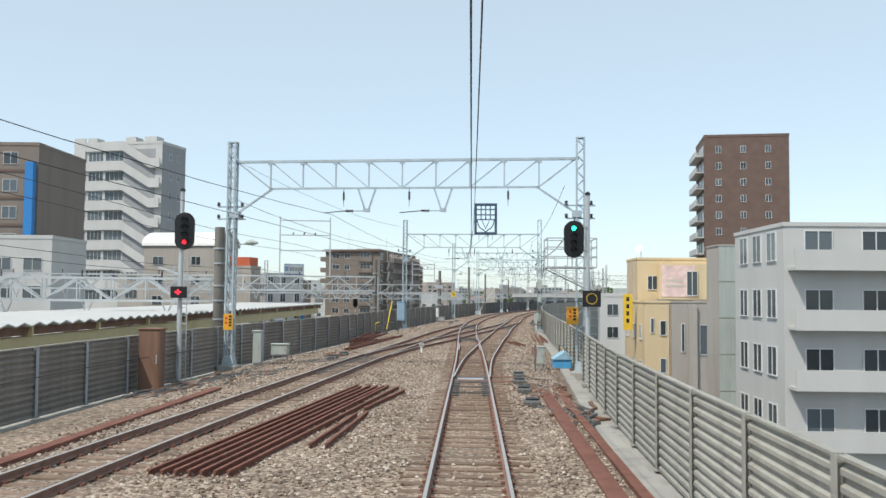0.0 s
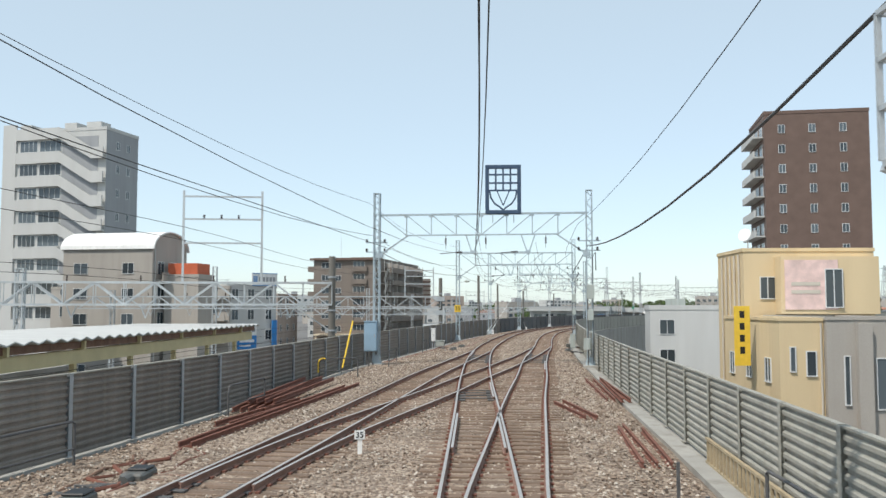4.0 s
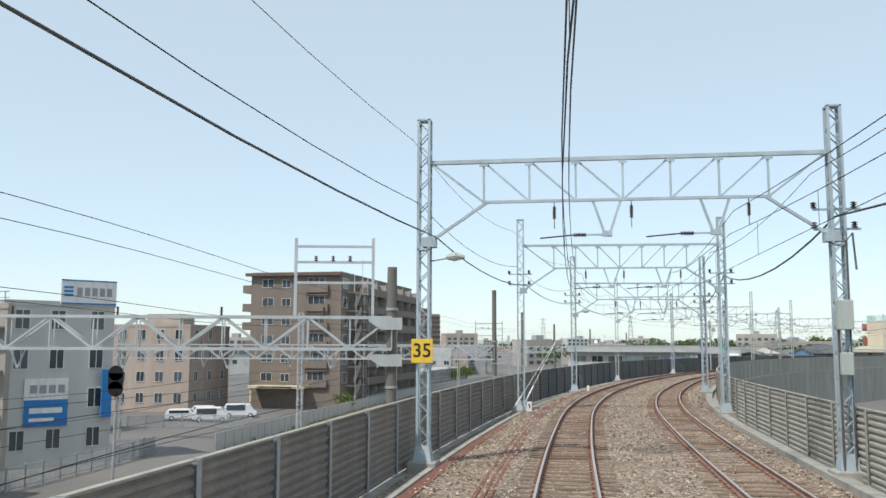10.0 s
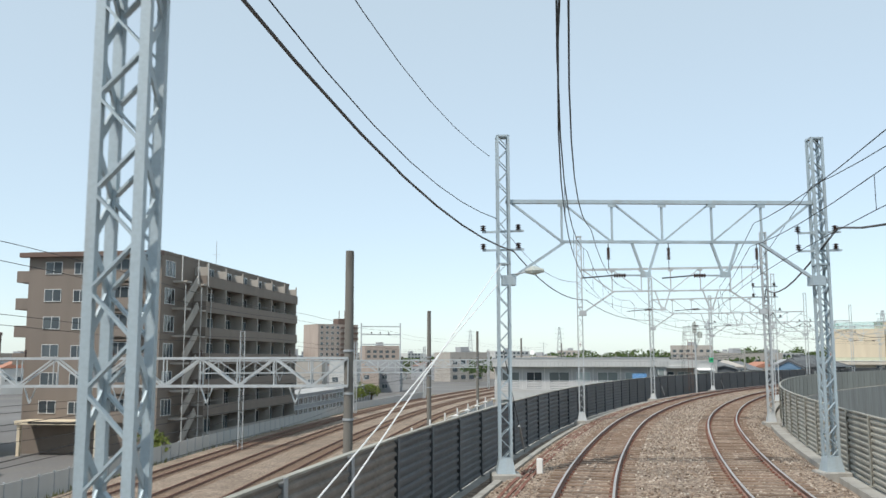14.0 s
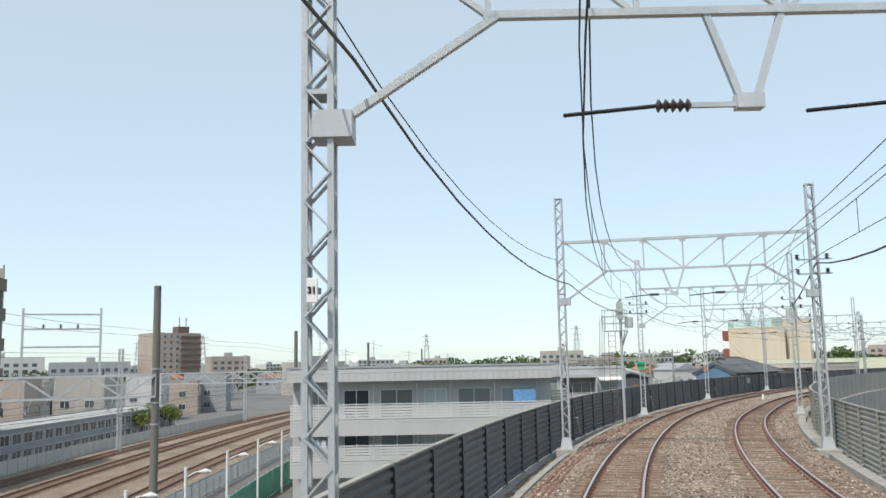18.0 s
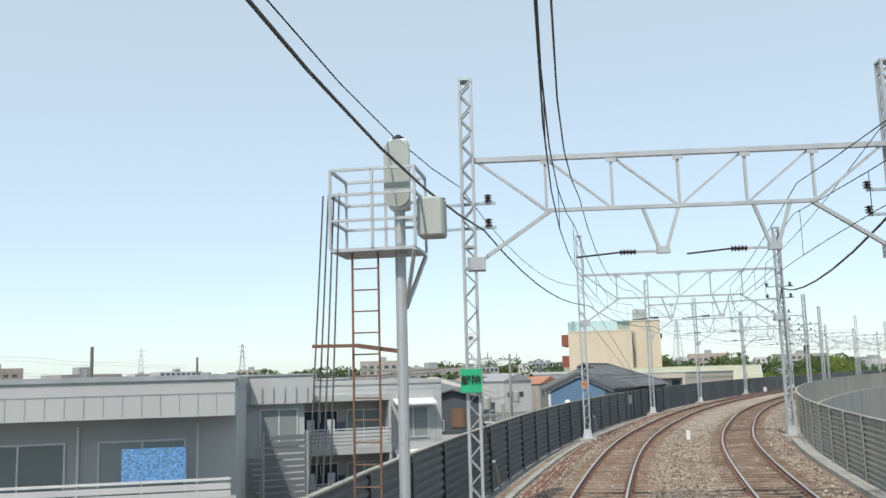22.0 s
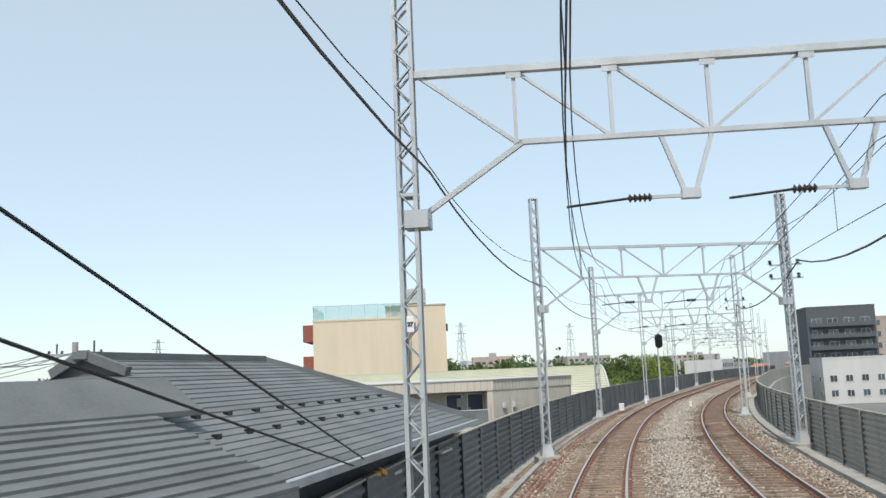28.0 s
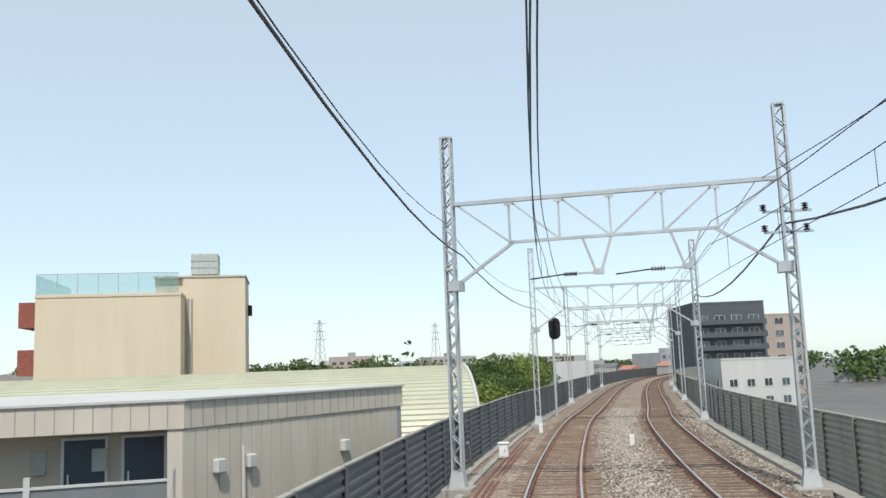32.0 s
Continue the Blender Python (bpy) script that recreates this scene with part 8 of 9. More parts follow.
dish = part("dish_antenna", Shape().rod([(0.4, 0.4, 12.5), (0.4, 0.4, 13.6)], 0.04).rod([(0.25, 0.3, 13.3), (0.15, 0.2, 13.35)], [0.12, 0.4], 12).mesh("dish_antenna", M_WHITE), yb, "white dish antenna")
yc, ych = block("yellow_annexe", 13.95, 71.5, 0, 2.05, 9.2, 2.65, M_WALL_Y, "lower warm yellow stucco house front", "house", 0.15)
for x, z, w in ((0.45, 6.1, 0.3), (1.2, 5.9, 0.5), (1.2, 2.9, 0.5)):
    add_window(yc, "front", 2.05, 9.2, x, z, w, 1.2, None, 0)
part("drainpipe", Shape().rod([(1.9, -0.06, 8.4), (1.9, -0.06, 0.2)], 0.05).mesh("drainpipe", M_WALL_S), yc)
window_grid(yc, "left", 2.05, 9.2, 1, 8, 3, 2.6, 2.9, 2, 0.9, 1.2)
gb, gh = block("grey_house", 16.02, 71.2, 0, 4.0, 9.0, 2.7, M_WALL_GB, "grey-beige stucco house with one wide window", "house", 0.15)
add_window(gb, "front", 4.0, 9.0, 0.75, 4.6, 0.3, 2.3, None, 0)
add_window(gb, "front", 4.0, 9.0, 2.2, 4.4, 1.5, 2.4)
part("pilaster", Shape().box(1.3, -0.35, 0, 1.95, -0.004, 8.4).mesh("pilaster", M_WALL_GB), gb)
shaft, shh = block("panelled_shaft", 16.7, 60.2, 0, 1.15, 3.0, 6.6, M_WALL_GB, "narrow shaft clad in large pale green-grey panels", "building", 0.1)
for k in range(5):
    part("panel", Shape().box(0.04, -0.03, 0.3 + k * 2.45, 1.11, -0.004, 2.68 + k * 2.45).mesh("panel", M_GREYBOX), shaft, "pale green-grey panel")
wb2, wh2 = block("pale_corner_house", 15.4, 44.0, 0, 9, 8, 6.8, M_WALL_W, "tall pale house with balconies beside the barrier", "house", 0.2)
window_grid(wb2, "left", 9, 8, 1, 7, 3, 2.2, 2.9, 4, 1.4, 1.5)
window_grid(wb2, "front", 9, 8, 1, 8, 3, 2.2, 2.9, 4, 1.4, 1.5)
for k in range(4):
    on_face(wb2, "front", 9, 8, "balcony", Shape().box(0.2, -1.0, 1.7 + 2.9 * k, 8.8, -0.9, 2.7 + 2.9 * k).box(0.2, -0.9, 1.7 + 2.9 * k, 8.8, 0, 1.85 + 2.9 * k), M_WALL_W)
tb, th = block("brick_red_tower", 43.2, 164.6, -8, 15, 14, 33.0, M_TILE_DARK, "tall dark brown tiled apartment tower with white balcony edges", "apartment building", 0.5)
for k in range(12):
    z = 1.5 + 3.05 * k
    on_face(tb, "left", 15, 14, "balcony", Shape().box(1, -1.5, z, 13, -1.3, z + 1.1).box(1, -1.3, z, 13, 0, z + 0.2), M_WALL_W, "white-edged balcony")
    for j in range(3):
        add_window(tb, "left", 15, 14, 1.6 + j * 4, z + 0.25, 2.6, 2.0)
        add_window(tb, "front", 15, 14, 2 + j * 4.4, z + 0.5, 1.0, 1.3)
sb2, sh2 = block("pale_workshop", 18.3, 126.4, -6, 9, 7, 3.35, M_WALL_W, "low white workshop with a deep flat roof edge", "building", 0.5)
add_window(sb2, "front", 9, 7, 1.0, 6.2, 1.6, 1.6)
add_window(sb2, "front", 9, 7, 1.0, 3.0, 1.6, 1.6)
part("roof_unit", Shape().box(2, 2, sh2, 4, 3.4, sh2 + 0.7).mesh("roof_unit", M_GREYBOX), sb2)
rw, rwh = block("white_villa", 217.5, 355.5, -42, 12.5, 9, 3.1, M_WALL_W, "white flat-roofed house beyond the barrier", "house", 0.3)
window_grid(rw, "front", 12.5, 9, 1.2, 11.5, 4, 1.4, 2.9, 2, 1.4, 1.3)
window_grid(rw, "left", 12.5, 9, 1.2, 7.5, 2, 1.4, 2.9, 2, 1.2, 1.2)
dk, dkh = block("dark_complex", 266.5, 390.0, -44, 17, 24, 16.4, M_WALL_D, "dark blue-grey block of flats with stepped roof", "building", 0.5)
for k in range(6):
    on_face(dk, "front", 17, 24, "balcony", Shape().box(0.5, -1.2, 2 + 3 * k, 16.5, 0, 2.2 + 3 * k).box(0.5, -1.2, 2.2 + 3 * k, 16.5, -1.05, 3.0 + 3 * k), M_WALL_D)
    for j in range(4):
        add_window(dk, "front", 17, 24, 1.2 + j * 4, 2.3 + 3 * k, 2.4, 1.9)
d2, d2h = block("dark_complex_wing", 285.0, 384.0, -40, 12, 20, 13.6, M_TILE_PINK, "brown-pink block of flats beside the dark one", "building", 0.5)
window_grid(d2, "front", 12, 20, 1, 11, 3, 2, 3, 6, 2.2, 1.6)

# ---- trees ----
def leaf_cloud(rng_, clumps, size, per, flat=1.0):
    """Leaf tufts scattered over lobes of a crown; returns points for one mesh."""
    pts = []
    for cx, cy, cz, r in clumps:
        n = int(per * r * r)
        v_ = rng_.normal(size=(n, 3))
        v_ /= np.linalg.norm(v_, axis=1)[:, None]
        rad = r * rng_.uniform(0.55, 1.05, n) ** 0.6
        pts.append(np.c_[cx + v_[:, 0] * rad, cy + v_[:, 1] * rad, cz + v_[:, 2] * rad * flat])
    c = np.concatenate(pts)
    n = len(c)
    a = rng_.normal(size=(n, 3))
    a /= np.linalg.norm(a, axis=1)[:, None]
    b_ = np.cross(a, rng_.normal(size=(n, 3)))
    b_ /= np.linalg.norm(b_, axis=1)[:, None] + 1e-9
    s_ = size * rng_.uniform(0.6, 1.3, (n, 1))
    quad = np.stack([c - a * s_, c - b_ * s_ * 0.6, c + a * s_, c + b_ * s_ * 0.6], 1).reshape(-1, 3)
    return quad, np.arange(4 * n).reshape(-1, 4)


def tree(x, y, z, h, r, material, label, seed, conifer=False):
    rng_ = np.random.default_rng(seed)
    t = thing("tree", pose(x, y, z), label, "tree")
    lean = rng_.uniform(-0.3, 0.3, 2)
    part("trunk", Shape().rod([(0, 0, 0), (lean[0] * 0.4, lean[1] * 0.4, h * 0.35), (lean[0], lean[1], h * 0.75)], [0.05 * r + 0.1, 0.035 * r + 0.07, 0.03], 7).mesh("trunk", M_BARK), t)
    if conifer:
        cl_ = [(rng_.normal(0, 0.15), rng_.normal(0, 0.15), h * (0.18 + 0.8 * k / 9), max(0.25, r * (1 - k / 9.5))) for k in range(9)]
        q, f_ = leaf_cloud(rng_, cl_, 0.22, 60, 0.45)
    else:
        cl_ = [(rng_.normal(0, r * 0.45), rng_.normal(0, r * 0.45), h * rng_.uniform(0.5, 0.85), r * rng_.uniform(0.35, 0.6)) for k in range(11)]
        q, f_ = leaf_cloud(rng_, cl_, 0.2, 75, 0.8)
        lb = Shape()
        for cx, cy, cz, rr in cl_[:7]:
            lb.rod([(lean[0] * 0.4, lean[1] * 0.4, h * 0.35), (cx * 0.6, cy * 0.6, cz * 0.85), (cx, cy, cz)], [0.08, 0.05, 0.02], 5)
        part("limbs", lb.mesh("limbs", M_BARK), t)
    part("crown", to_mesh("crown", q.tolist(), f_.tolist(), material), t)


TREES = [(136.5, 342.1, 13.2, 2.4, True), (131, 346, 10.5, 2.2, True), (141, 349, 11.5, 2.6, True), (124, 330, 8.2, 3.0, False), (129, 334, 8.6, 3.2, False), (134, 337, 8.0, 3.4, False), (141, 340, 8.4, 3.2, False),
         (147, 345, 7.8, 3.4, False), (152, 348, 7.4, 3.0, False), (120, 360, 9.5, 4.0, False), (126, 366, 9.8, 4.2, False), (133, 372, 9.2, 4.0, False), (161, 356, 7.6, 3.4, False), (170, 362, 8.0, 3.6, False),
         (188, 378, 11.0, 5.0, False), (196, 384, 12.0, 5.5, False), (206, 390, 11.5, 5.5, False), (216, 396, 10.5, 5.0, False), (-20.9, 213, 2.8, 1.3, False), (-10.2, 305, 4.6, 2.0, False), (-8.0, 318, 4.0, 1.8, False)]
for i, (x, y, h, r, con) in enumerate(TREES):
    tree(x, y, GROUND, h, r, M_LEAF3 if con else (M_LEAF2 if i % 3 == 0 or x < 10 else M_LEAF), "dark feathery conifer with a pointed top" if con else "leafy green tree with an uneven crown", 40 + i, con)

# ---- town towards the horizon ----
rng3 = np.random.default_rng(21)


def utility_pole(x, y, h, rz):
    t = thing("utility_pole", pose(x, y, GROUND, 0, 0, rz), "grey concrete utility pole with crossarms and insulators", "utility pole", "utility poles")
    part("pole", Shape().rod([(0, 0, 0), (0, 0, h)], [0.19, 0.12], 10).mesh("pole", M_CONC), t)
    for z in (h - 0.55,):
        part("crossarm", Shape().box(-1.1, -0.05, z, 1.1, 0.05, z + 0.1).mesh("crossarm", M_POST), t)
        for xx in (-1.0, -0.5, 0.5, 1.0):
            part("insulator", insulator_mesh(2, 0.07, 0.07), t, "", pose(xx, 0, z + 0.1))
    part("transformer", Shape().rod([(0.52, 0, h - 4.85), (0.52, 0, h - 4.8), (0.52, 0, h - 3.85), (0.52, 0, h - 3.75)], [0.2, 0.36, 0.36, 0.22], 14).mesh("transformer", M_GREYBOX), t, "pale grey drum transformer")
    part("bracket", Shape().box(-0.2, -0.2, h - 4.92, 1.1, 0.2, h - 4.86).bar((0, 0, h - 5.6), (0.9, 0, h - 4.92), 0.06).mesh("bracket", M_POST), t)
    part("cable_coil", Shape().rod([(0.14 + 0.24 * math.cos(k * 0.7), 0.1, h - 2.55 + 0.26 * math.sin(k * 0.7)) for k in range(20)], 0.022, 5).mesh("cable_coil", M_CABLE), t, "coiled black cable")
    part("cutout", Shape().box(0.7, -0.03, h - 0.45, 0.76, 0.03, h + 0.05).box(-0.72, -0.03, h - 0.45, -0.67, 0.03, h - 0.05).mesh("cutout", M_BLACK), t)


POLES = [(56.15, 278.67, 10.85, -28), (64.65, 290.76, 11.0, -25), (59.5, 328, 10.4, 30), (50, 300, 10, 60), (70, 342, 10, 40), (44, 322, 10, 10), (58, 352, 10.2, 80), (78, 372, 10, 25), (35, 292, 9.5, 10), (90, 385, 10, 60), (102, 410, 10, 20), (30, 350, 10, 30)]
for x, y, h, rz in POLES:
    utility_pole(x, y, h, rz)
for (a, b2) in zip(POLES, POLES[1:]):
    for off in (-0.9, 0, 0.9):
        p, q = Vector((a[0] + off, a[1], GROUND + a[2] - 0.4)), Vector((b2[0] + off, b2[1], GROUND + b2[2] - 0.4))
        wire("street_wire", [p + (q - p) * (k / 10) - UP * (0.6 * 4 * (k / 10) * (1 - k / 10)) for k in range(11)], 0.016, M_CABLE, "dark street wire between utility poles", 4)

HOUSES = [(41.5, 297, -75, 9, 8, 1.0, 1.4, M_WALL_D, M_ROOF_D), (33, 283, -60, 8, 9, 0.2, 1.3, M_WALL_G, M_ROOF_D),
          (47, 330, -40, 8, 8, 0.0, 1.6, M_WALL_W, M_ROOF_D), (38, 345, -70, 9, 9, 0.3, 1.5, M_WALL_GB, M_ROOF_R), (75, 352, -40, 9, 8, 0.5, 1.6, M_WALL_W, M_ROOF_D), (56, 372, -30, 9, 9, 0.2, 1.6, M_WALL_S, M_ROOF_D),
          (25, 318, -80, 8, 8, -0.2, 1.5, M_WALL_W, M_ROOF_D), (83, 398, -50, 9, 9, 0.4, 1.6, M_WALL_W, M_ROOF_R), (66, 410, -30, 10, 9, 0.4, 1.5, M_WALL_GB, M_ROOF_D), (100, 425, -35, 10, 9, 0.6, 1.6, M_WALL_W, M_ROOF_D),
          (30, 400, -65, 9, 9, 0.2, 1.5, M_WALL_S, M_ROOF_D)]


def hip_house(name, x, y, rz, L, D, eave, rise, wall, roof, label, over=0.35):
    """A house under a low hipped roof; its front runs from (x, y) along rz."""
    b = thing(name, pose(x, y, GROUND, 0, 0, rz), label, "house")
    h, k = eave - GROUND, min(L, D) / 2 + over
    part("wall", Shape().box(0, 0, 0, L, D, h - 0.2).mesh("wall", wall), b)
    part("fascia", Shape().box(-over, -over, h - 0.2, L + over, D + over, h).mesh("fascia", M_WALL_W if wall is M_LIME else roof), b)
    x0, x1, y0, y1 = -over, L + over, -over, D + over
    ra, rb = ((k + x0, (y0 + y1) / 2), (x1 - k, (y0 + y1) / 2)) if L >= D else (((x0 + x1) / 2, k + y0), ((x0 + x1) / 2, y1 - k))
    ring = [(x0, y0, h + 0.003), (x1, y0, h + 0.003), (x1, y1, h + 0.003), (x0, y1, h + 0.003), (*ra, h + rise), (*rb, h + rise)]
    part("roof", Shape().add(ring, [(0, 1, 5, 4), (1, 2, 5), (2, 3, 4, 5), (3, 0, 4)] if L >= D else [(0, 1, 4), (1, 2, 5, 4), (2, 3, 5), (3, 0, 4, 5)]).mesh("roof", roof), b)
    part("downpipe", Shape().rod([(L - 0.1, -0.06, 0), (L - 0.1, -0.06, h - 0.2)], 0.045, 6).mesh("downpipe", M_BLACK), b)
    return b, h


sl_, slh = hip_house("slate_house", 47.5, 281.3, -18.9, 7.1, 7.3, 1.9, 1.1, M_WALL_D, M_ROOF_D, "dark slate-grey house with a low hipped roof")
on_face(sl_, "front", 7.1, 7.3, "panel", Shape().box(3.9, -0.03, slh - 2.2, 4.95, -0.003, slh - 1.0), M_RUSTBOX, "orange-brown wall panel")
on_face(sl_, "front", 7.1, 7.3, "vent_hood", Shape().box(5.2, -0.2, slh - 0.7, 5.45, -0.003, slh - 0.45).box(5.0, -0.1, slh - 3.2, 5.05, -0.003, slh - 0.2), M_GREYBOX)
add_window(sl_, "front", 7.1, 7.3, 1.2, slh - 1.6, 1.5, 1.0)
add_window(sl_, "right", 7.1, 7.3, 2.2, slh - 1.0, 0.5, 0.5)
lm_, lmh = hip_house("lime_house", 53.3, 314.0, -17, 8.55, 8, 2.0, 0.9, M_LIME, M_ROOF_D, "yellow-green house with a deep white eaves board")
add_window(lm_, "front", 8.55, 8, 5.2, lmh - 2.6, 1.6, 1.3)
pf_, pfh = hip_house("pale_roofed_house", 63.0, 316.5, -13.6, 6.4, 14, 1.5, 1.3, M_WALL_G, M_ROOF_P, "grey house under a pale low-pitched roof")
for j in range(3):
    add_window(pf_, "front", 6.4, 14, 0.5 + j * 2.0, pfh - 2.0, 1.5, 1.5)
on_face(pf_, "front", 6.4, 14, "balcony", Shape().box(0.2, -1.1, pfh - 2.6, 6.2, -0.003, pfh - 2.45).box(0.2, -1.1, pfh - 2.45, 6.2, -1.05, pfh - 2.35).box(0.2, -1.1, pfh - 1.75, 6.2, -1.04, pfh - 1.68), M_WALL_W, "pale balcony edge and rail")
tn_, tnh = gabled("tan_house", 58.3, 302.2, -15, 4.65, 5, -0.95, 0.8, M_WALL_S, M_ROOF_GP, "tan house with a yellow-green strip and greenish tin roof", 0.3, 8, 0.35, "house", 0)
on_face(tn_, "front", 4.65, 5, "strip", Shape().box(2.9, -0.04, tnh - 4.5, 3.75, -0.003, tnh - 0.25), M_LIME, "yellow-green wall strip")
for xx in (1.3, 2.5):
    on_face(tn_, "front", 4.65, 5, "downpipe", Shape().rod([(xx, -0.07, tnh - 4.6), (xx, -0.07, tnh - 0.2)], 0.04, 6), M_POST)
add_window(tn_, "front", 4.65, 5, 3.95, tnh - 1.7, 0.5, 1.0)
bf_, bfh = block("balcony_flats", 64.3, 307.5, -15, 5.5, 6, -0.4, M_WALL_D, "dark small flats with white-railed balconies", "apartment building", 0.2)
for z in (bfh - 2.4, bfh - 5.0):
    rail_ = Shape().box(0.1, -1.1, z, 5.4, -0.003, z + 0.12).box(0.1, -1.12, z + 1.0, 5.4, -1.06, z + 1.06)
    for j in range(27):
        rail_.box(0.15 + j * 0.2, -1.1, z + 0.12, 0.18 + j * 0.2, -1.08, z + 1.0)
    on_face(bf_, "front", 5.5, 6, "balcony", rail_, M_WALL_W, "white-railed balcony")
    add_window(bf_, "front", 5.5, 6, 0.6, z + 0.15, 1.8, 1.8)
    add_window(bf_, "front", 5.5, 6, 3.1, z + 0.15, 1.8, 1.8)
near_a, near_b = POLES[0], POLES[1]
for k, (za, zb, sag) in enumerate([(1.9, 1.7, 0.5), (1.6, 1.3, 0.7), (1.2, 1.1, 0.5), (0.5, 0.6, 0.6), (0.1, 0.0, 0.45), (-0.5, -0.3, 0.5), (-1.1, -0.8, 0.6)]):
    p, q = Vector((near_a[0], near_a[1], za)), Vector((near_b[0], near_b[1], zb))
    wire("street_wire", [p + (q - p) * (j / 10) - UP * (sag * 4 * (j / 10) * (1 - j / 10)) for j in range(11)], 0.014 + 0.005 * (k % 3), M_CABLE if k % 2 else M_GREYBOX, "low service wire between utility poles", 4)
    q = Vector((46.0 - 0.3 * k, 272.0 + 0.8 * k, zb - 1.6))
    if k < 5:
        wire("street_wire", [p + (q - p) * (j / 10) - UP * (sag * 4 * (j / 10) * (1 - j / 10)) for j in range(11)], 0.014 + 0.005 * (k % 2), M_GREYBOX if k % 2 else M_CABLE, "low service wire sagging from a utility pole", 4)
for k, (x, y, rz, L, D, e, r, wl, rf) in enumerate(HOUSES):
    gabled("town_house", x, y, rz, L, D, e, r, wl, rf, ["pale", "grey", "beige"][k % 3] + " two-storey town house with a pitched roof", 0.4, 0, 0.5, "house", 2)

town = {m: Shape() for m in ("w", "g", "b", "p", "r", "d")}
MATS = {"w": M_WALL_W, "g": M_WALL_G, "b": M_WALL_GB, "p": M_TILE_PINK, "r": M_ROOF_R, "d": M_ROOF_D}
cells = Shape()
for k in range(1500):
    y = rng3.uniform(330, 2400)
    x = rng3.uniform(-0.75, 0.95) * y + rng3.normal(0, 30)
    p = np.array((x, y))
    if np.min(np.hypot(*(RUN - p).T)) < 26 or np.min(np.hypot(*(LOW - p).T)) < 22 or (60 < x < 175 and 290 < y < 400) or (-70 < x < 70 and y < 440 and x > -70):
        continue
    if (-75 < x < -5 and 560 < y < 690) or (150 < x < 345 and 300 < y < 480):
        continue
    big = rng3.uniform() < 0.14
    w, d = (rng3.uniform(16, 40), rng3.uniform(12, 20)) if big else (rng3.uniform(7, 12), rng3.uniform(7, 11))
    h = rng3.uniform(9, 17) + (y - 330) * 0.003 if big else rng3.uniform(5.0, 7.2)
    key = rng3.choice(list("wwgbpb"))
    m = pose(x, y, GROUND, 0, 0, rng3.uniform(-40, 40))
    town[key].box(-w / 2, -d / 2, 0, w / 2, d / 2, h, m)
    if big:
        for fl in range(int(h / 3)):
            for j in range(int(w / 4)):
                xx = -w / 2 + 1.2 + j * 4
                cells.box(xx, -d / 2 - 0.08, 1 + fl * 3, xx + 2.2, -d / 2 - 0.02, 2.6 + fl * 3, m)
        town["g"].box(-2, -2, h, 2, 2, h + 2.2, m)
    else:
        rk = rng3.choice(list("dddrg"))
        town[rk].add([m @ Vector(q) for q in ((-w / 2 - 0.3, -d / 2 - 0.3, h), (w / 2 + 0.3, -d / 2 - 0.3, h), (w / 2 + 0.3, d / 2 + 0.3, h), (-w / 2 - 0.3, d / 2 + 0.3, h), (0, -d / 2 - 0.3, h + 1.8), (0, d / 2 + 0.3, h + 1.8))],
                     [(0, 4, 5, 3), (1, 2, 5, 4), (0, 1, 4), (2, 3, 5), (0, 3, 2, 1)])
        for j in range(2):
            cells.box(-w / 2 + 1 + j * 3, -d / 2 - 0.08, 3.4, -w / 2 + 2.4 + j * 3, -d / 2 - 0.02, 4.6, m)
for key, sh in town.items():
    tagged(new("far_town", sh.mesh("far_town", MATS[key])), "far-off houses and blocks of the town", "town", "", "stuff")
tagged(new("far_windows", cells.mesh("far_windows", M_GLASS)), "windows of the far-off houses", "windows", "", "stuff")
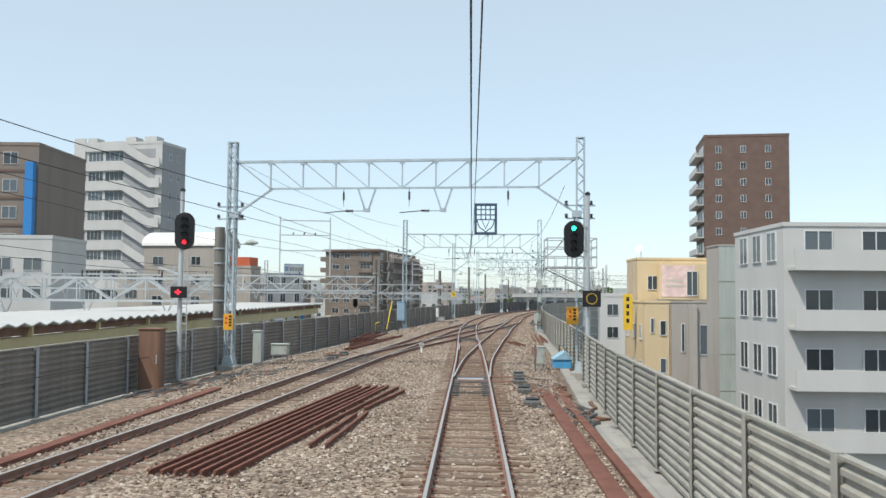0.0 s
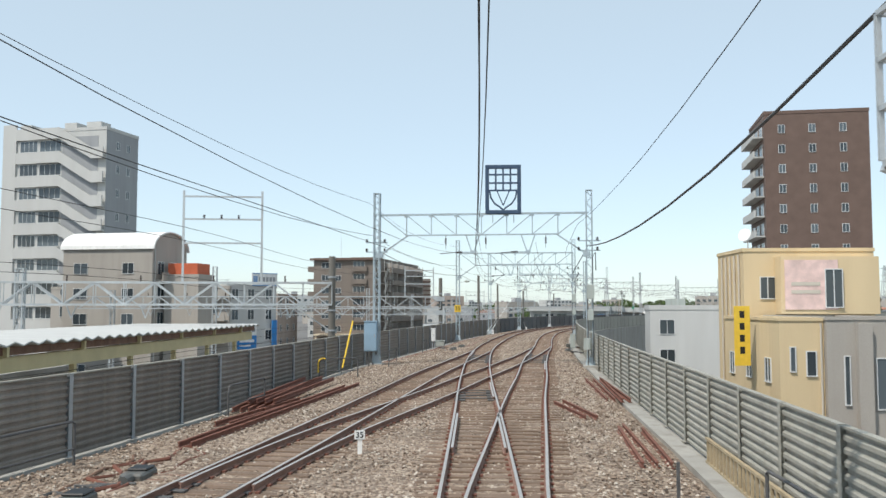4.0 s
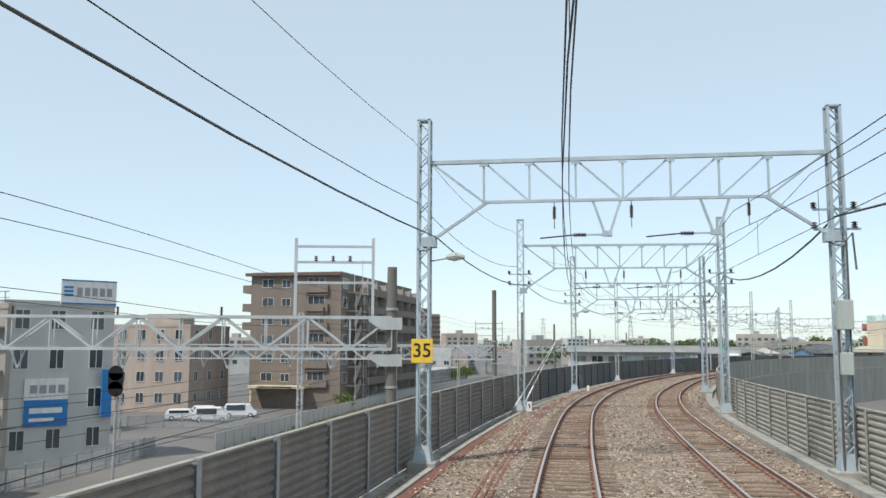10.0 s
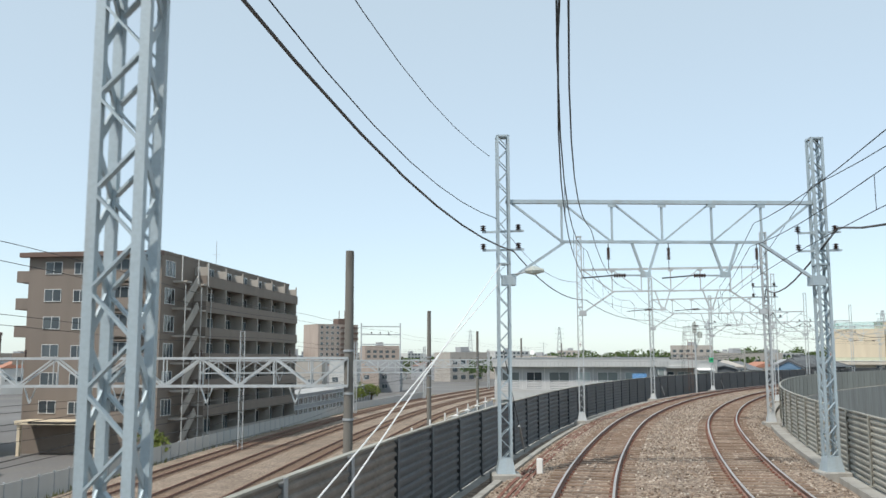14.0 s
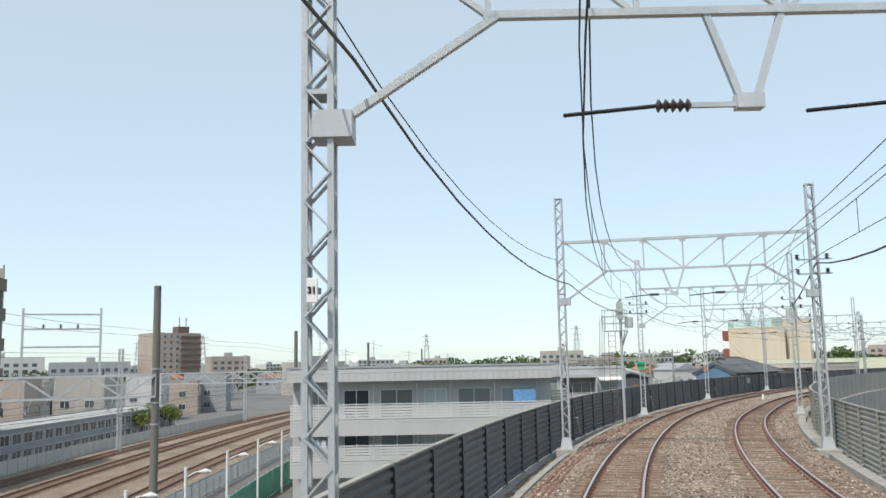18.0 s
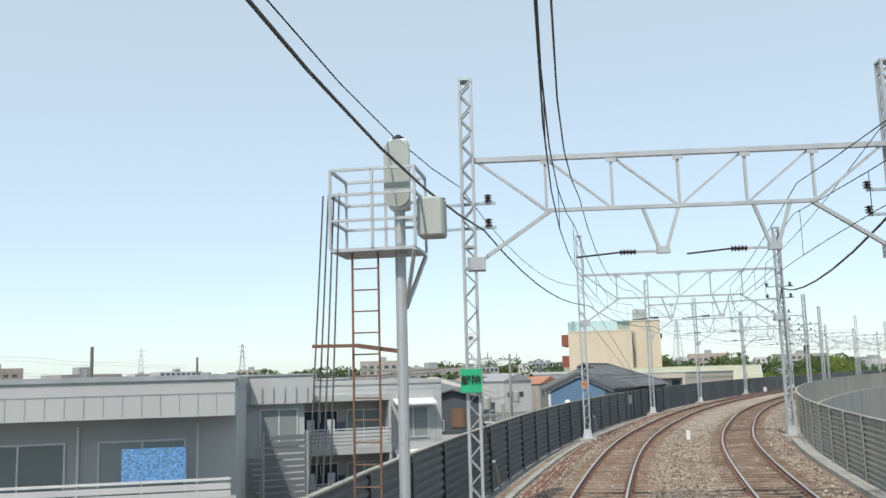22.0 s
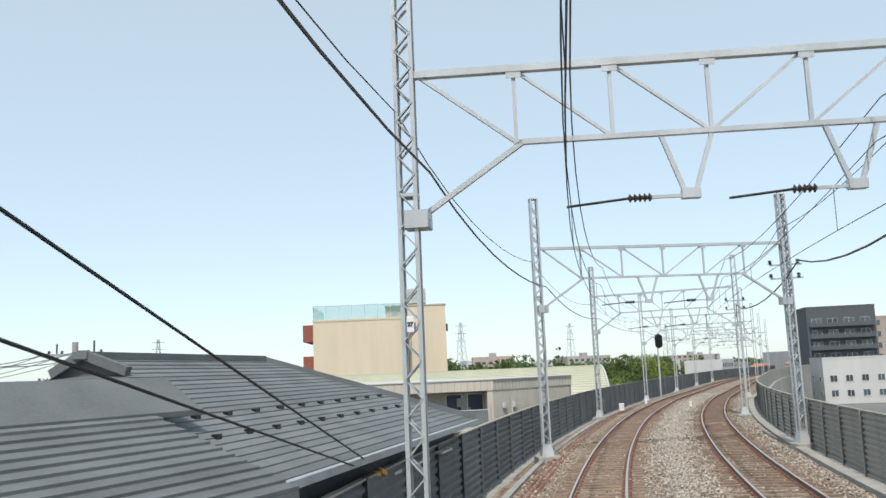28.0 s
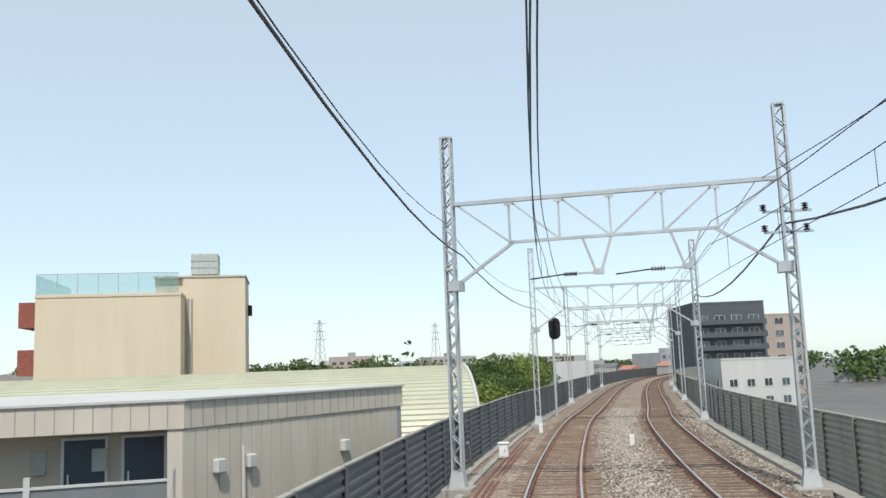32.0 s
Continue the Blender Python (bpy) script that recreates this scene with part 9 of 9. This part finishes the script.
# wooded ridge and scattered green far away
qs, fs, base_n = [], [], 0
for k in range(420):
    if k < 260:
        a = rng3.uniform(-0.05, 0.95)
        dist = rng3.uniform(700, 1300)
        hh = 9 + 7 * max(0.0, math.sin((a - 0.05) * 5.0))
    else:
        a, dist, hh = rng3.uniform(-0.6, 0.9), rng3.uniform(420, 1500), 8
    x, y = math.sin(a) * dist, math.cos(a) * dist
    if np.min(np.hypot(*(RUN - np.array((x, y))).T)) < 30:
        continue
    r = rng3.uniform(5, 11)
    cl_ = [(x + rng3.normal(0, r * 0.5), y + rng3.normal(0, r * 0.5), GROUND + hh * rng3.uniform(0.45, 1.0), r * 0.5) for j in range(5)]
    q, f_ = leaf_cloud(rng3, cl_, 0.9, 3.0, 0.7)
    qs.append(q)
    fs.append(f_ + base_n)
    base_n += len(q)
tagged(new("far_woods", to_mesh("far_woods", np.concatenate(qs).tolist(), np.concatenate(fs).tolist(), M_LEAF)), "dark green woods and trees in the distance", "woods", "", "stuff")


def pylon(x, y, h):
    t = thing("transmission_pylon", pose(x, y, GROUND), "distant grey lattice power pylon", "pylon", "power pylons")
    sh = Shape()
    w = h * 0.09
    for sx in (-1, 1):
        for sy in (-1, 1):
            sh.bar((sx * w, sy * w, 0), (sx * w * 0.15, sy * w * 0.15, h), 0.28)
    for k in range(9):
        z0, z1 = h * k / 9, h * (k + 1) / 9
        w0, w1 = w * (1 - 0.85 * k / 9), w * (1 - 0.85 * (k + 1) / 9)
        for sy in (-1, 1):
            sh.bar((-w0, sy * w0, z0), (w1, sy * w1, z1), 0.16).bar((w0, sy * w0, z0), (-w1, sy * w1, z1), 0.16)
    part("tower", sh.mesh("tower", M_POST), t)
    for z in (0.7, 0.82, 0.94):
        part("crossarm", Shape().box(-h * 0.11, -0.2, h * z, h * 0.11, 0.2, h * z + 0.35).mesh("crossarm", M_POST), t)


for x, y, h in ((300, 700, 40), (420, 760, 44), (250, 900, 42), (560, 800, 46), (150, 1100, 44), (60, 1250, 46), (-160, 1200, 44), (700, 820, 46), (-60, 900, 38)):
    pylon(x, y, h)
# the road bridge beyond the curve
br = thing("road_bridge", pose(60, 640, 0, 0, 0, -18), "long grey road bridge crossing in the distance", "bridge")
part("girder", Shape().box(0, 0, -1.0, 190, 9, 1.6).mesh("girder", M_WALL_G), br)
part("parapet", Shape().box(0, -0.2, 1.6, 190, 0, 2.8).mesh("parapet", M_WALL_W), br)
for k in range(9):
    part("pier", Shape().box(4 + k * 22, 2, GROUND, 6.5 + k * 22, 7, -1.0).mesh("pier", M_CONC), br)
